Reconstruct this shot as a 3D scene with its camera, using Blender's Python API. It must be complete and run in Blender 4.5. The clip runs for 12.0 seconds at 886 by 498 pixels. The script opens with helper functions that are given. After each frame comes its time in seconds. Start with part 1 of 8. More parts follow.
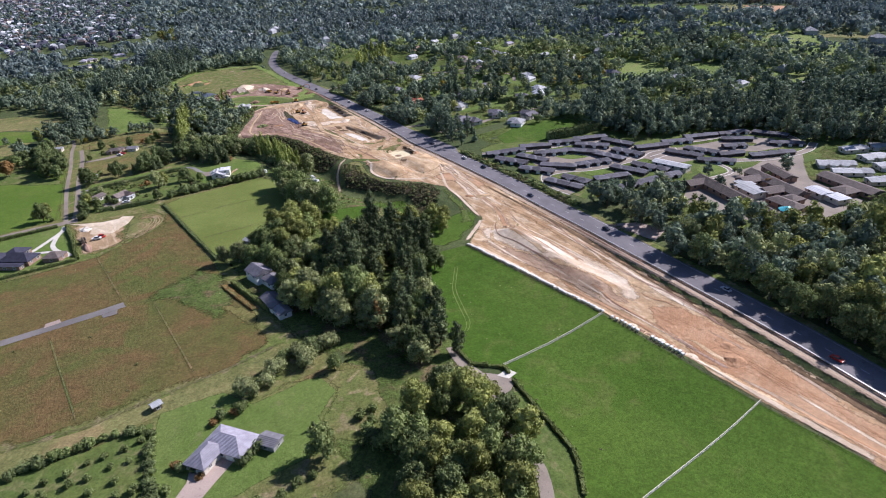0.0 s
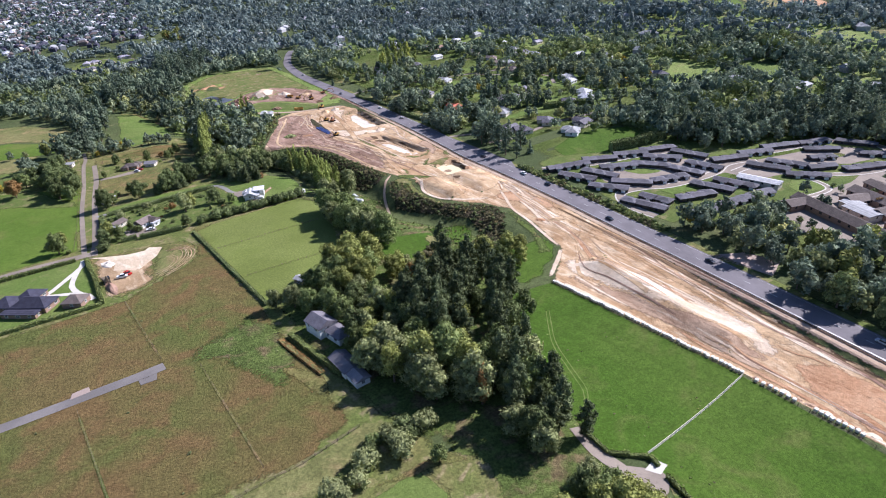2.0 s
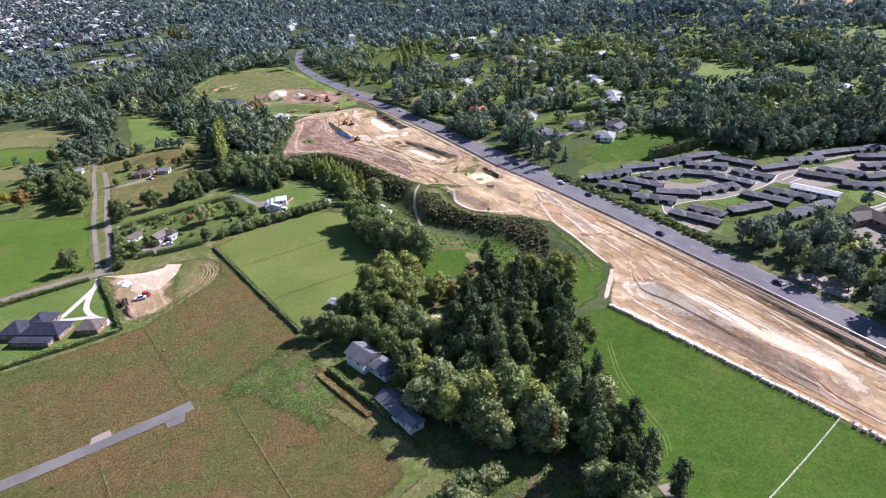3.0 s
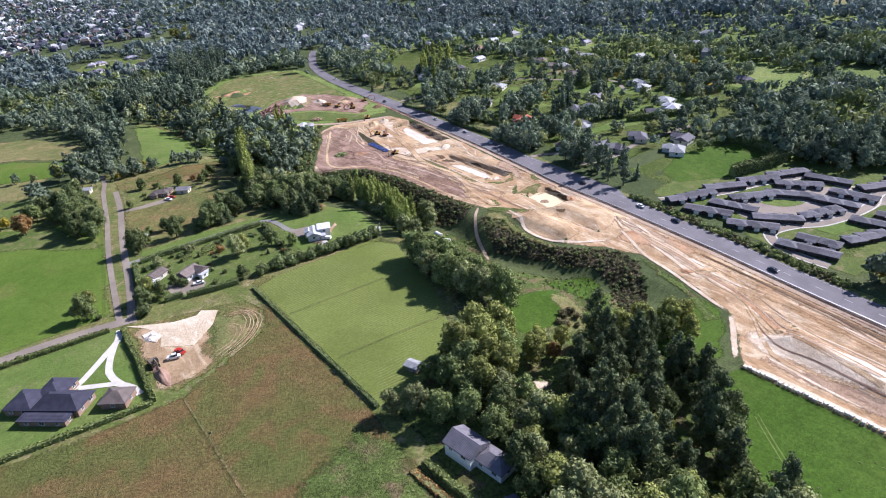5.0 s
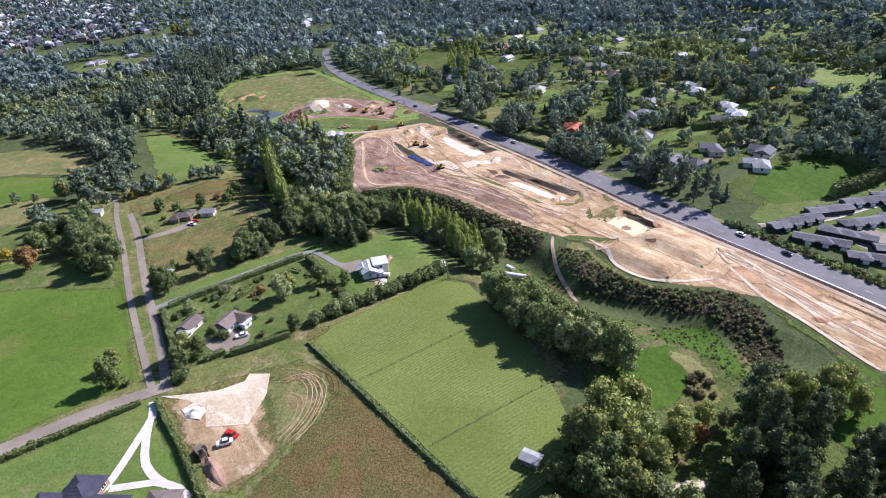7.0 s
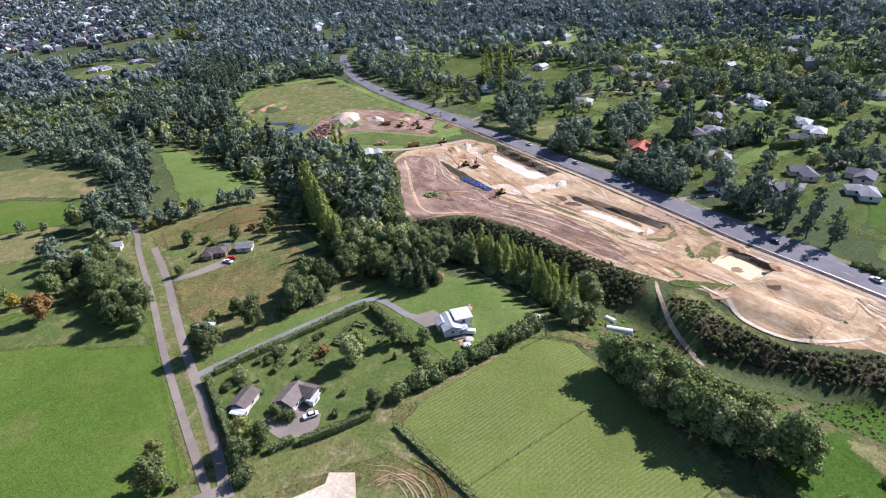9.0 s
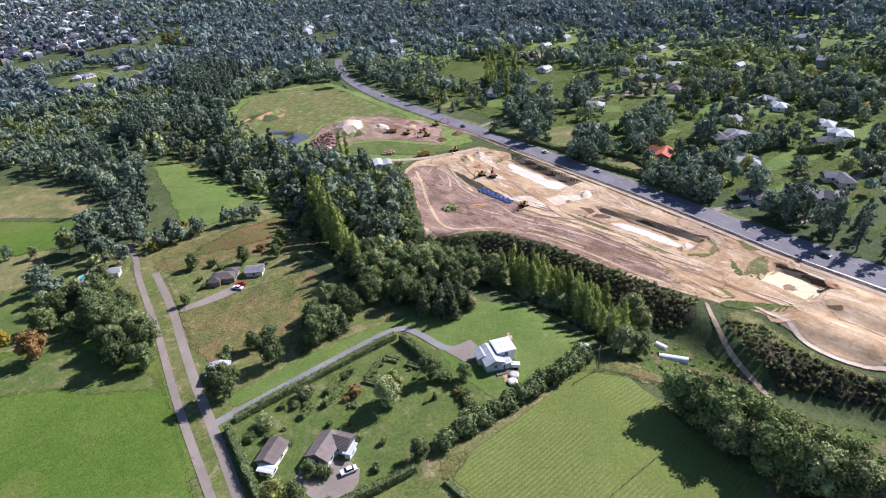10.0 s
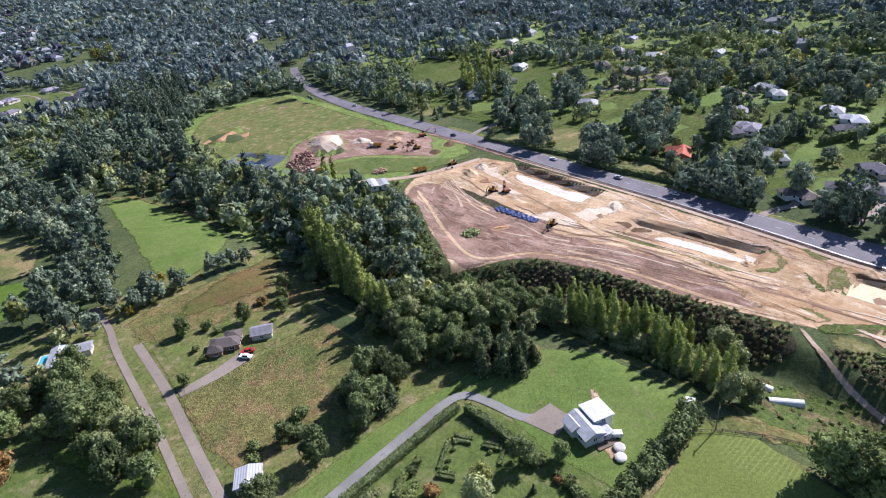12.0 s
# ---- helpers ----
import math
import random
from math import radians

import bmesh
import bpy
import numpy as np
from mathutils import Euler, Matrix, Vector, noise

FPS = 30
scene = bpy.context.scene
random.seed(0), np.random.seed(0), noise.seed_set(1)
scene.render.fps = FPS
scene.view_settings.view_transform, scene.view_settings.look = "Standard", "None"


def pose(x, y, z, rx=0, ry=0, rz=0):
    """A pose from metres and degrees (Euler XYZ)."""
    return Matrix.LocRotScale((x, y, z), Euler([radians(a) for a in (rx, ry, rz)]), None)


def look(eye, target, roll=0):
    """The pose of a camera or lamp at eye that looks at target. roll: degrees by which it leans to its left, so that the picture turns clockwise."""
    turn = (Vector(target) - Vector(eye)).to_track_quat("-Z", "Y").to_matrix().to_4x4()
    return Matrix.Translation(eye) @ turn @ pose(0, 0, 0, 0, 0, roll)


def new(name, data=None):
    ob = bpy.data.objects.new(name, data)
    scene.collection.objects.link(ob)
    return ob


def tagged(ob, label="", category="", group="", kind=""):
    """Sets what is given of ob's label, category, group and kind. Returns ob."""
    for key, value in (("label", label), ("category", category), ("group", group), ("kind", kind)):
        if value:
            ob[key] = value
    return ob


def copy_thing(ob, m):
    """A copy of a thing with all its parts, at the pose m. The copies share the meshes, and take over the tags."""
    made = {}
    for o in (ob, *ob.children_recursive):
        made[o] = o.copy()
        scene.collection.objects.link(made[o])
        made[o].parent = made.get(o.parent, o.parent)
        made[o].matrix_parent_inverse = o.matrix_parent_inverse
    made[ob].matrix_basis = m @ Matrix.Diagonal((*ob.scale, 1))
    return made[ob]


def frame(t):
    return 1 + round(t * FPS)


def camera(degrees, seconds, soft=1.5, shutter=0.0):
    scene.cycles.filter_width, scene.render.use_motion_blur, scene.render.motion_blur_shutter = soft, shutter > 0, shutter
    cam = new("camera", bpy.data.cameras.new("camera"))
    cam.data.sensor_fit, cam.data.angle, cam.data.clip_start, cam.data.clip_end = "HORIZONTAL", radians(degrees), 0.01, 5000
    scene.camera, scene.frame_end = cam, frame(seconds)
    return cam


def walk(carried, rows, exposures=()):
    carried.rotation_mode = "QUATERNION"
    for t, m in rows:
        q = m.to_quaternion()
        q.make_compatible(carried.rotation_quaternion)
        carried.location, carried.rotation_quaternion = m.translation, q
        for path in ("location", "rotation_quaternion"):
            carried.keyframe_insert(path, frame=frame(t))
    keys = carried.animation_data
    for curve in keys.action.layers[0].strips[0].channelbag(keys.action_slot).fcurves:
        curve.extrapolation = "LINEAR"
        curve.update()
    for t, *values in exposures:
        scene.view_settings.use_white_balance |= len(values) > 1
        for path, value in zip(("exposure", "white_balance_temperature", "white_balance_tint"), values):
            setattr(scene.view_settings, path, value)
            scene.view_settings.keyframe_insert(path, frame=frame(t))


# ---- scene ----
cam = camera(73.6, 12.0, 1.05)
PATH = [
    (0, (0.168, -5.204, 120.654), (1.204, -3.756, 119.743), -3.4),
    (0.5, (-0.654, 8.353, 120.55), (0.381, 9.801, 119.638), -3.3),
    (1, (-1.146, 23.264, 120.536), (-0.108, 24.707, 119.62), -3.5),
    (1.5, (-1.546, 36.316, 120.505), (-0.506, 37.757, 119.587), -3.6),
    (2, (-1.985, 51.124, 120.632), (-0.948, 52.563, 119.709), -3.8),
    (2.5, (-2.419, 64.524, 120.725), (-1.384, 65.962, 119.796), -3.8),
    (3, (-2.655, 79.512, 120.516), (-1.623, 80.952, 119.585), -3.8),
    (3.2, (-2.784, 85.151, 120.455), (-1.753, 86.589, 119.522), -4.0),
    (5, (-3.637, 135.112, 118.69), (-2.591, 136.538, 117.755), -3.7),
    (5.5, (-3.899, 148.114, 118.59), (-2.855, 149.537, 117.649), -3.6),
    (6, (-3.944, 162.292, 118.303), (-2.903, 163.714, 117.359), -3.6),
    (6.5, (-3.943, 175.108, 118.177), (-2.898, 176.525, 117.228), -3.6),
    (7, (-3.721, 189.664, 118.093), (-2.665, 191.071, 117.141), -3.6),
    (7.2, (-3.846, 195.213, 118.043), (-2.779, 196.612, 117.091), -3.6),
    (8.8, (-5.255, 238.485, 116.539), (-4.176, 239.88, 115.595), -3.3),
    (9, (-5.313, 243.673, 116.445), (-4.236, 245.07, 115.501), -3.2),
    (9.5, (-5.551, 255.868, 115.989), (-4.467, 257.262, 115.048), -3.1),
    (10, (-5.323, 269.495, 115.713), (-4.211, 270.864, 114.77), -3.6),
    (10.5, (-5.104, 281.265, 115.375), (-3.944, 282.59, 114.425), -4.1),
    (11, (-4.532, 294.552, 114.814), (-3.323, 295.826, 113.858), -4.8),
    (11.5, (-4.142, 306.486, 114.493), (-2.912, 307.739, 113.534), -5.2),
    (12, (-3.34, 319.693, 114.374), (-2.106, 320.94, 113.414), -5.5),
]
walk(cam, [(t, look(eye, target, roll)) for t, eye, target, roll in PATH],
     [(0.0, 0.36, 5660, 21), (2.0, 0.66, 5600, 21), (12.0, 0.64, 5540, 21)])

# ---- world, sun, exposure ----
SUN_AZ, SUN_EL = -6.0, 38.0          # degrees from +x towards +y, and above the horizon
sky_world = bpy.data.worlds.new("sky")
scene.world = sky_world
sky_world.use_nodes = True
wn = sky_world.node_tree.nodes
sky_tex = wn.new("ShaderNodeTexSky")
sky_tex.sky_type, sky_tex.sun_disc = "NISHITA", False
sky_tex.ozone_density, sky_tex.dust_density = 3.0, 0.4
sky_tex.sun_elevation, sky_tex.sun_rotation = radians(SUN_EL), radians(90 - SUN_AZ)
sky_world.node_tree.links.new(sky_tex.outputs[0], wn["Background"].inputs[0])
wn["Background"].inputs[1].default_value = 0.062
sun_lamp = bpy.data.lights.new("sun", "SUN")
sun_lamp.energy, sun_lamp.angle, sun_lamp.color = 5.0, radians(0.5), (1.0, 0.93, 0.82)
sun_dir = Vector((math.cos(radians(SUN_AZ)) * math.cos(radians(SUN_EL)), math.sin(radians(SUN_AZ)) * math.cos(radians(SUN_EL)), math.sin(radians(SUN_EL))))
new("sun", sun_lamp).matrix_world = look(sun_dir * 400, (0, 0, 0))


# ---- materials ----
class Nodes:
    """A small builder for node materials."""

    def __init__(self, name, rough=0.9, spec=0.2):
        self.m = bpy.data.materials.new(name)
        self.m.use_nodes = True
        self.t = self.m.node_tree
        self.b = self.t.nodes["Principled BSDF"]
        self.b.inputs["Roughness"].default_value = rough
        self.b.inputs["Specular IOR Level"].default_value = spec
        self.coord = self.t.nodes.new("ShaderNodeTexCoord").outputs["Object"]

    def link(self, a, b):
        self.t.links.new(a, b)

    def vec(self, stretch=(1, 1, 1), turn=0.0):
        n = self.t.nodes.new("ShaderNodeMapping")
        n.inputs["Scale"].default_value = stretch
        n.inputs["Rotation"].default_value = (0, 0, radians(turn))
        self.link(self.coord, n.inputs["Vector"])
        return n.outputs[0]

    def noise(self, scale, detail=4, lo=0.35, hi=0.65, vec=None, rough=0.55, warp=0.0):
        n = self.t.nodes.new("ShaderNodeTexNoise")
        n.inputs["Scale"].default_value, n.inputs["Detail"].default_value = scale, detail
        n.inputs["Roughness"].default_value, n.inputs["Distortion"].default_value = rough, warp
        self.link(vec if vec is not None else self.coord, n.inputs["Vector"])
        return self.ramp(n.outputs["Fac"], lo, hi)

    def ramp(self, value, lo, hi, to0=0.0, to1=1.0):
        r = self.t.nodes.new("ShaderNodeMapRange")
        r.interpolation_type = "SMOOTHSTEP"
        for i, v in enumerate((lo, hi, to0, to1)):
            r.inputs[i + 1].default_value = v
        self.link(value, r.inputs[0])
        return r.outputs[0]

    def wave(self, scale, distort, vec, lo=0.3, hi=0.7, dscale=1.0, way="Y"):
        n = self.t.nodes.new("ShaderNodeTexWave")
        n.bands_direction = way
        n.inputs["Scale"].default_value, n.inputs["Distortion"].default_value = scale, distort
        n.inputs["Detail"].default_value, n.inputs["Detail Scale"].default_value = 2, dscale
        self.link(vec, n.inputs["Vector"])
        return self.ramp(n.outputs["Fac"], lo, hi)

    def mix(self, fac, a, b, mode="MIX"):
        n = self.t.nodes.new("ShaderNodeMix")
        n.data_type, n.blend_type = "RGBA", mode
        for v, s in ((fac, n.inputs[0]), (a, n.inputs[6]), (b, n.inputs[7])):
            if isinstance(v, (int, float)):
                s.default_value = v
            elif isinstance(v, tuple):
                s.default_value = (*v, 1)
            else:
                self.link(v, s)
        return n.outputs[2]

    def gain(self, col, fac, lo, hi):
        """Multiplies the colour by lo..hi along fac."""
        r = self.t.nodes.new("ShaderNodeMapRange")
        r.inputs[3].default_value, r.inputs[4].default_value = lo, hi
        self.link(fac, r.inputs[0])
        n = self.t.nodes.new("ShaderNodeVectorMath")
        n.operation = "SCALE"
        self.link(col, n.inputs[0])
        self.link(r.outputs[0], n.inputs["Scale"])
        return n.outputs[0]

    def random(self, per_island=False):
        if per_island:
            return self.t.nodes.new("ShaderNodeNewGeometry").outputs["Random Per Island"]
        return self.t.nodes.new("ShaderNodeObjectInfo").outputs["Random"]

    def bump(self, fac, height, strength=0.6):
        n = self.t.nodes.new("ShaderNodeBump")
        n.inputs["Strength"].default_value, n.inputs["Distance"].default_value = strength, height
        self.link(fac, n.inputs["Height"])
        self.link(n.outputs[0], self.b.inputs["Normal"])

    def done(self, col):
        self.link(col, self.b.inputs["Base Color"])
        return self.m

    def fray(self):
        """Lets the layer below show through in ragged spots towards the layer's own edge."""
        e = self.t.nodes.new("ShaderNodeAttribute")
        e.attribute_name = "edge"
        n = self.noise(0.7, 6, 0.2, 0.8, rough=0.7, warp=0.8)
        s = self.t.nodes.new("ShaderNodeMath")
        s.operation = "MULTIPLY_ADD"
        self.link(n, s.inputs[0])
        s.inputs[1].default_value = 0.64
        self.link(e.outputs["Fac"], s.inputs[2])
        gone = self.ramp(s.outputs[0], 0.66, 1.12)
        clear = self.t.nodes.new("ShaderNodeBsdfTransparent")
        m = self.t.nodes.new("ShaderNodeMixShader")
        self.link(gone, m.inputs[0])
        self.link(self.b.outputs[0], m.inputs[1])
        self.link(clear.outputs[0], m.inputs[2])
        self.link(m.outputs[0], self.t.nodes["Material Output"].inputs["Surface"])
        return self.m


def grass(name, a, b, c, patch_scale=0.03, c_lo=0.55, c_hi=0.75, grain=0.7, bump=0.12):
    """Turf: two greens in broad drifts, c in worn or dry spots, fine tufts."""
    n = Nodes(name, 0.95, 0.1)
    col = n.mix(n.noise(patch_scale, 5, 0.35, 0.65), a, b)
    col = n.mix(n.noise(patch_scale * 3.1, 6, c_lo, c_hi, warp=0.6), col, c)
    fine = n.noise(1.1, 6, 0.28, 0.72, rough=0.8)
    col = n.gain(col, n.noise(0.30, 5, 0.3, 0.7, rough=0.7), 1 - grain * 0.22, 1 + grain * 0.22)
    col = n.gain(col, fine, 1 - grain * 0.5, 1 + grain * 0.5)
    n.bump(fine, bump)
    n.done(col)
    return n.fray()


def soil(name, a, b, c, turn=0.0, streak=0.5, long=0.07, wide=0.30, bump=0.25):
    """Bare earth scraped by machines: drifts of three tones, clods, and broken wheel streaks along one way."""
    n = Nodes(name, 0.95, 0.1)
    v = n.vec((wide, long, 0.3), turn)
    col = n.mix(n.noise(0.035, 7, 0.38, 0.62, warp=1.0), a, b)
    col = n.mix(n.noise(0.8, 6, 0.48, 0.70, v, warp=1.2), col, c)
    col = n.mix(n.noise(0.14, 7, 0.56, 0.70, warp=1.6), col, b)
    ruts = n.noise(3.0, 5, 0.30, 0.70, v, 0.7, 1.5)
    where = n.noise(0.06, 4, 0.40, 0.62, warp=0.8)
    s = n.t.nodes.new("ShaderNodeMath")
    s.operation = "MULTIPLY"
    n.link(ruts, s.inputs[0])
    n.link(where, s.inputs[1])
    col = n.gain(col, s.outputs[0], 1 + streak * 0.10, 1 - streak * 0.42)
    fine = n.noise(0.7, 7, 0.2, 0.8, rough=0.78)
    col = n.gain(col, fine, 0.78, 1.18)
    n.bump(fine, bump)
    n.done(col)
    return n.fray()


def plain(name, col, rough=0.6, spec=0.3, metal=0.0, spread=0.12, scale=0.8, dirt=None):
    """A painted or cast surface with slight stains and a per-object shift in tone."""
    n = Nodes(name, rough, spec)
    n.b.inputs["Metallic"].default_value = metal
    c = n.mix(n.noise(scale, 5, 0.3, 0.7), tuple(v * (1 - spread) for v in col), tuple(min(1, v * (1 + spread)) for v in col))
    if dirt:
        c = n.mix(n.noise(scale * 0.6, 6, 0.55, 0.8, warp=0.5), c, dirt)
    c = n.gain(c, n.random(), 0.92, 1.08)
    return n.done(c)


def roofing(name, col, spread=0.15, step=0.35):
    """Roof cover laid in courses, weathered and different from house to house."""
    n = Nodes(name, 0.8, 0.15)
    c = n.mix(n.noise(0.5, 5, 0.3, 0.7), tuple(v * (1 - spread) for v in col), tuple(min(1, v * (1 + spread)) for v in col))
    course = n.wave(0.314 / step, 0.3, n.vec((0.4, 0.4, 2.2)), 0.1, 0.9, 1.0, "Z")
    c = n.gain(c, course, 0.86, 1.06)
    c = n.gain(c, n.random(), 0.75, 1.25)
    n.bump(course, 0.05)
    return n.done(c)


def leaves(name, dark, light, per_object=0.3, trans=0.16):
    """Foliage: tone shifts from clump to clump and from tree to tree; some light passes through."""
    n = Nodes(name, 0.8, 0.06)
    tone = n.t.nodes.new("ShaderNodeAttribute")
    tone.attribute_name = "tone"
    c = n.mix(n.random(True), dark, light)
    c = n.gain(c, n.noise(0.35, 3, 0.25, 0.75), 0.78, 1.22)
    c = n.gain(c, n.random(), 1 - per_object, 1 + per_object)
    warm = n.gain(n.mix(0.5, c, tuple(v * f for v, f in zip(light, (1.35, 1.1, 0.8)))), n.random(True), 0.9, 1.1)
    c = n.mix(n.ramp(tone.outputs["Fac"], 0.55, 1.0), c, warm)
    c = n.gain(c, n.ramp(tone.outputs["Fac"], -1.0, 1.0), 0.68, 1.32)
    fine = n.noise(1.1, 5, 0.25, 0.75, rough=0.75)
    c = n.gain(c, fine, 0.80, 1.20)
    n.bump(fine, 0.5, 0.4)
    n.done(c)
    t = n.t.nodes.new("ShaderNodeBsdfTranslucent")
    n.link(c, t.inputs["Color"])
    m = n.t.nodes.new("ShaderNodeMixShader")
    m.inputs[0].default_value = trans
    n.link(n.b.outputs[0], m.inputs[1])
    n.link(t.outputs[0], m.inputs[2])
    n.link(m.outputs[0], n.t.nodes["Material Output"].inputs["Surface"])
    return n.m


M = {}
M["lush"] = grass("lush_pasture", (0.056, 0.108, 0.012), (0.075, 0.127, 0.018), (0.112, 0.134, 0.034), 0.02, 0.55, 0.80, 0.6)
M["pasture"] = grass("grazed_pasture", (0.092, 0.150, 0.022), (0.118, 0.174, 0.030), (0.155, 0.170, 0.046), 0.02, 0.50, 0.78, 0.45)
M["lawn"] = grass("mown_lawn", (0.115, 0.17, 0.038), (0.145, 0.19, 0.05), (0.19, 0.195, 0.08), 0.05, 0.55, 0.8, 0.5)
M["garden"] = grass("garden_grass", (0.125, 0.155, 0.042), (0.095, 0.135, 0.034), (0.21, 0.19, 0.09), 0.06, 0.5, 0.75, 0.6)
M["meadow"] = grass("dry_meadow", (0.20, 0.19, 0.075), (0.135, 0.15, 0.05), (0.27, 0.21, 0.10), 0.025, 0.45, 0.7, 0.8)
M["tawny"] = grass("tawny_rank_grass", (0.175, 0.158, 0.056), (0.112, 0.132, 0.040), (0.215, 0.155, 0.070), 0.035, 0.45, 0.65, 1.0, 0.3)
M["brown"] = grass("brown_rank_field", (0.146, 0.114, 0.043), (0.108, 0.121, 0.034), (0.164, 0.109, 0.046), 0.022, 0.42, 0.66, 0.62, 0.3)


def hay(name, a, b, turn):
    """Mown grass with pale swaths about two metres apart that swing round at the ends."""
    n = Nodes(name, 0.95, 0.1)
    col = n.mix(n.noise(0.03, 5, 0.35, 0.65), a, tuple(v * 0.85 for v in a))
    swath = n.wave(0.27, 14.0, n.vec((0.6, 1, 1), turn), 0.55, 0.95, 0.16)
    patchy = n.noise(0.05, 4, 0.35, 0.6)
    s = n.t.nodes.new("ShaderNodeMath")
    s.operation = "MULTIPLY"
    n.link(swath, s.inputs[0])
    n.link(patchy, s.inputs[1])
    faint = n.ramp(s.outputs[0], 0.0, 1.0, 0.0, 0.62)
    col = n.mix(faint, col, b)
    fine = n.noise(1.4, 5, 0.2, 0.8, rough=0.75)
    col = n.gain(col, fine, 0.72, 1.28)
    n.bump(fine, 0.12)
    n.done(col)
    return n.fray()


M["hay"] = hay("mown_hay", (0.160, 0.195, 0.048), (0.225, 0.250, 0.082), 4)
M["under"] = grass("wooded_ground", (0.068, 0.090, 0.035), (0.095, 0.115, 0.045), (0.15, 0.145, 0.07), 0.01, 0.55, 0.8, 0.8)
M["rural"] = grass("rural_mixed_grass", (0.145, 0.205, 0.050), (0.200, 0.245, 0.072), (0.27, 0.25, 0.11), 0.018, 0.55, 0.72, 0.9)
M["scrub"] = grass("weedy_slope", (0.085, 0.118, 0.030), (0.115, 0.15, 0.04), (0.16, 0.125, 0.065), 0.05, 0.48, 0.68, 1.1, 0.4)
M["bank"] = grass("dark_scrub_bank", (0.045, 0.05, 0.024), (0.075, 0.07, 0.036), (0.10, 0.075, 0.05), 0.09, 0.45, 0.65, 1.1, 0.5)
M["verge"] = grass("dry_verge", (0.17, 0.165, 0.06), (0.12, 0.15, 0.04), (0.27, 0.22, 0.12), 0.07, 0.5, 0.7, 0.8)
M["tan"] = soil("tan_earth", (0.55, 0.392, 0.238), (0.40, 0.255, 0.140), (0.68, 0.53, 0.368), 0, 0.9)
M["tan_far"] = soil("brown_earth", (0.34, 0.222, 0.165), (0.235, 0.145, 0.105), (0.45, 0.325, 0.255), 15, 1.1)
M["orange"] = soil("orange_clay", (0.44, 0.25, 0.14), (0.52, 0.33, 0.20), (0.36, 0.195, 0.105))
M["pale"] = soil("pale_sand", (0.72, 0.59, 0.45), (0.60, 0.465, 0.332), (0.78, 0.68, 0.55), 8, 0.3)
M["grey_earth"] = soil("grey_brown_earth", (0.38, 0.25, 0.165), (0.47, 0.335, 0.235), (0.29, 0.19, 0.125), 0, 0.5)
# dark dug earth; also the painted shade on pit, trench and cut walls
M["earth_and_shade"] = soil("cut_earth_and_shade", (0.15, 0.095, 0.055), (0.21, 0.14, 0.085), (0.11, 0.075, 0.045), 0, 0.6)
# darker brown for ruts and for painted shadow lines along berms
M["rut_and_shadow"] = soil("brown_rut_and_berm_shadow", (0.24, 0.15, 0.095), (0.30, 0.195, 0.125), (0.19, 0.12, 0.075), 0, 0.6)
M["cream"] = soil("cream_sand_floor", (0.78, 0.68, 0.44), (0.72, 0.60, 0.38), (0.80, 0.72, 0.52), 0, 0.15)
M["white_sand"] = soil("whitish_sand_floor", (0.76, 0.69, 0.60), (0.66, 0.57, 0.47), (0.80, 0.75, 0.67), 0, 0.25)
M["pad_sand"] = soil("pad_sand", (0.70, 0.575, 0.425), (0.60, 0.475, 0.335), (0.76, 0.655, 0.515), 9, 0.35)
M["plot_earth"] = soil("plot_earth", (0.47, 0.335, 0.205), (0.36, 0.245, 0.140), (0.57, 0.44, 0.295), 3, 0.6)
M["berm"] = soil("brown_path", (0.50, 0.38, 0.28), (0.44, 0.32, 0.225), (0.56, 0.45, 0.34), 0, 0.3)


def tar(name, col, streak=0.3):
    n = Nodes(name, 0.85, 0.25)
    c = n.mix(n.noise(0.08, 5, 0.35, 0.65), col, tuple(v * 1.3 for v in col))
    c = n.mix(n.noise(0.6, 6, 0.6, 0.75, warp=0.6), c, tuple(v * 0.72 for v in col))
    fine = n.noise(3.0, 4, 0.2, 0.8)
    c = n.gain(c, fine, 1 - streak * 0.4, 1 + streak * 0.4)
    n.bump(fine, 0.02)
    return n.done(c)


M["asphalt"] = tar("highway_asphalt", (0.155, 0.142, 0.152))
M["stub"] = tar("weathered_grey_seal", (0.165, 0.150, 0.142))
M["lane"] = tar("worn_lane_seal", (0.235, 0.195, 0.160))
M["drive"] = tar("drive_chip_seal", (0.205, 0.200, 0.185))
M["gravel"] = tar("pinkish_gravel", (0.36, 0.28, 0.24))
M["concrete"] = plain("concrete", (0.58, 0.545, 0.485), 0.9, 0.2, 0, 0.1, 0.4)
M["paint"] = plain("road_paint", (0.55, 0.55, 0.53), 0.7, 0.3)
M["white"] = plain("white_paint", (0.78, 0.78, 0.76), 0.6, 0.3, 0, 0.05)
M["fence_paint"] = plain("old_white_fence_paint", (0.70, 0.66, 0.52), 0.8, 0.2)
M["stone_white"] = plain("whitish_bag", (0.82, 0.79, 0.72), 0.9, 0.1, 0, 0.12)
M["cream_wall"] = plain("cream_plaster", (0.62, 0.57, 0.48), 0.85, 0.2)
M["brick_wall"] = plain("brown_brickwork", (0.30, 0.20, 0.15), 0.9, 0.2)
M["unit_wall"] = plain("dark_brown_cladding", (0.075, 0.062, 0.058), 0.85, 0.2)
M["grey_wall"] = plain("grey_cladding", (0.36, 0.35, 0.35), 0.8, 0.2)
M["roof_slate"] = roofing("slate_roof", (0.165, 0.155, 0.175))
M["roof_village"] = roofing("charcoal_shingle_roof", (0.150, 0.145, 0.165))
M["roof_grey"] = roofing("grey_roof", (0.215, 0.205, 0.225))
M["roof_dark"] = roofing("dark_roof", (0.055, 0.054, 0.078))
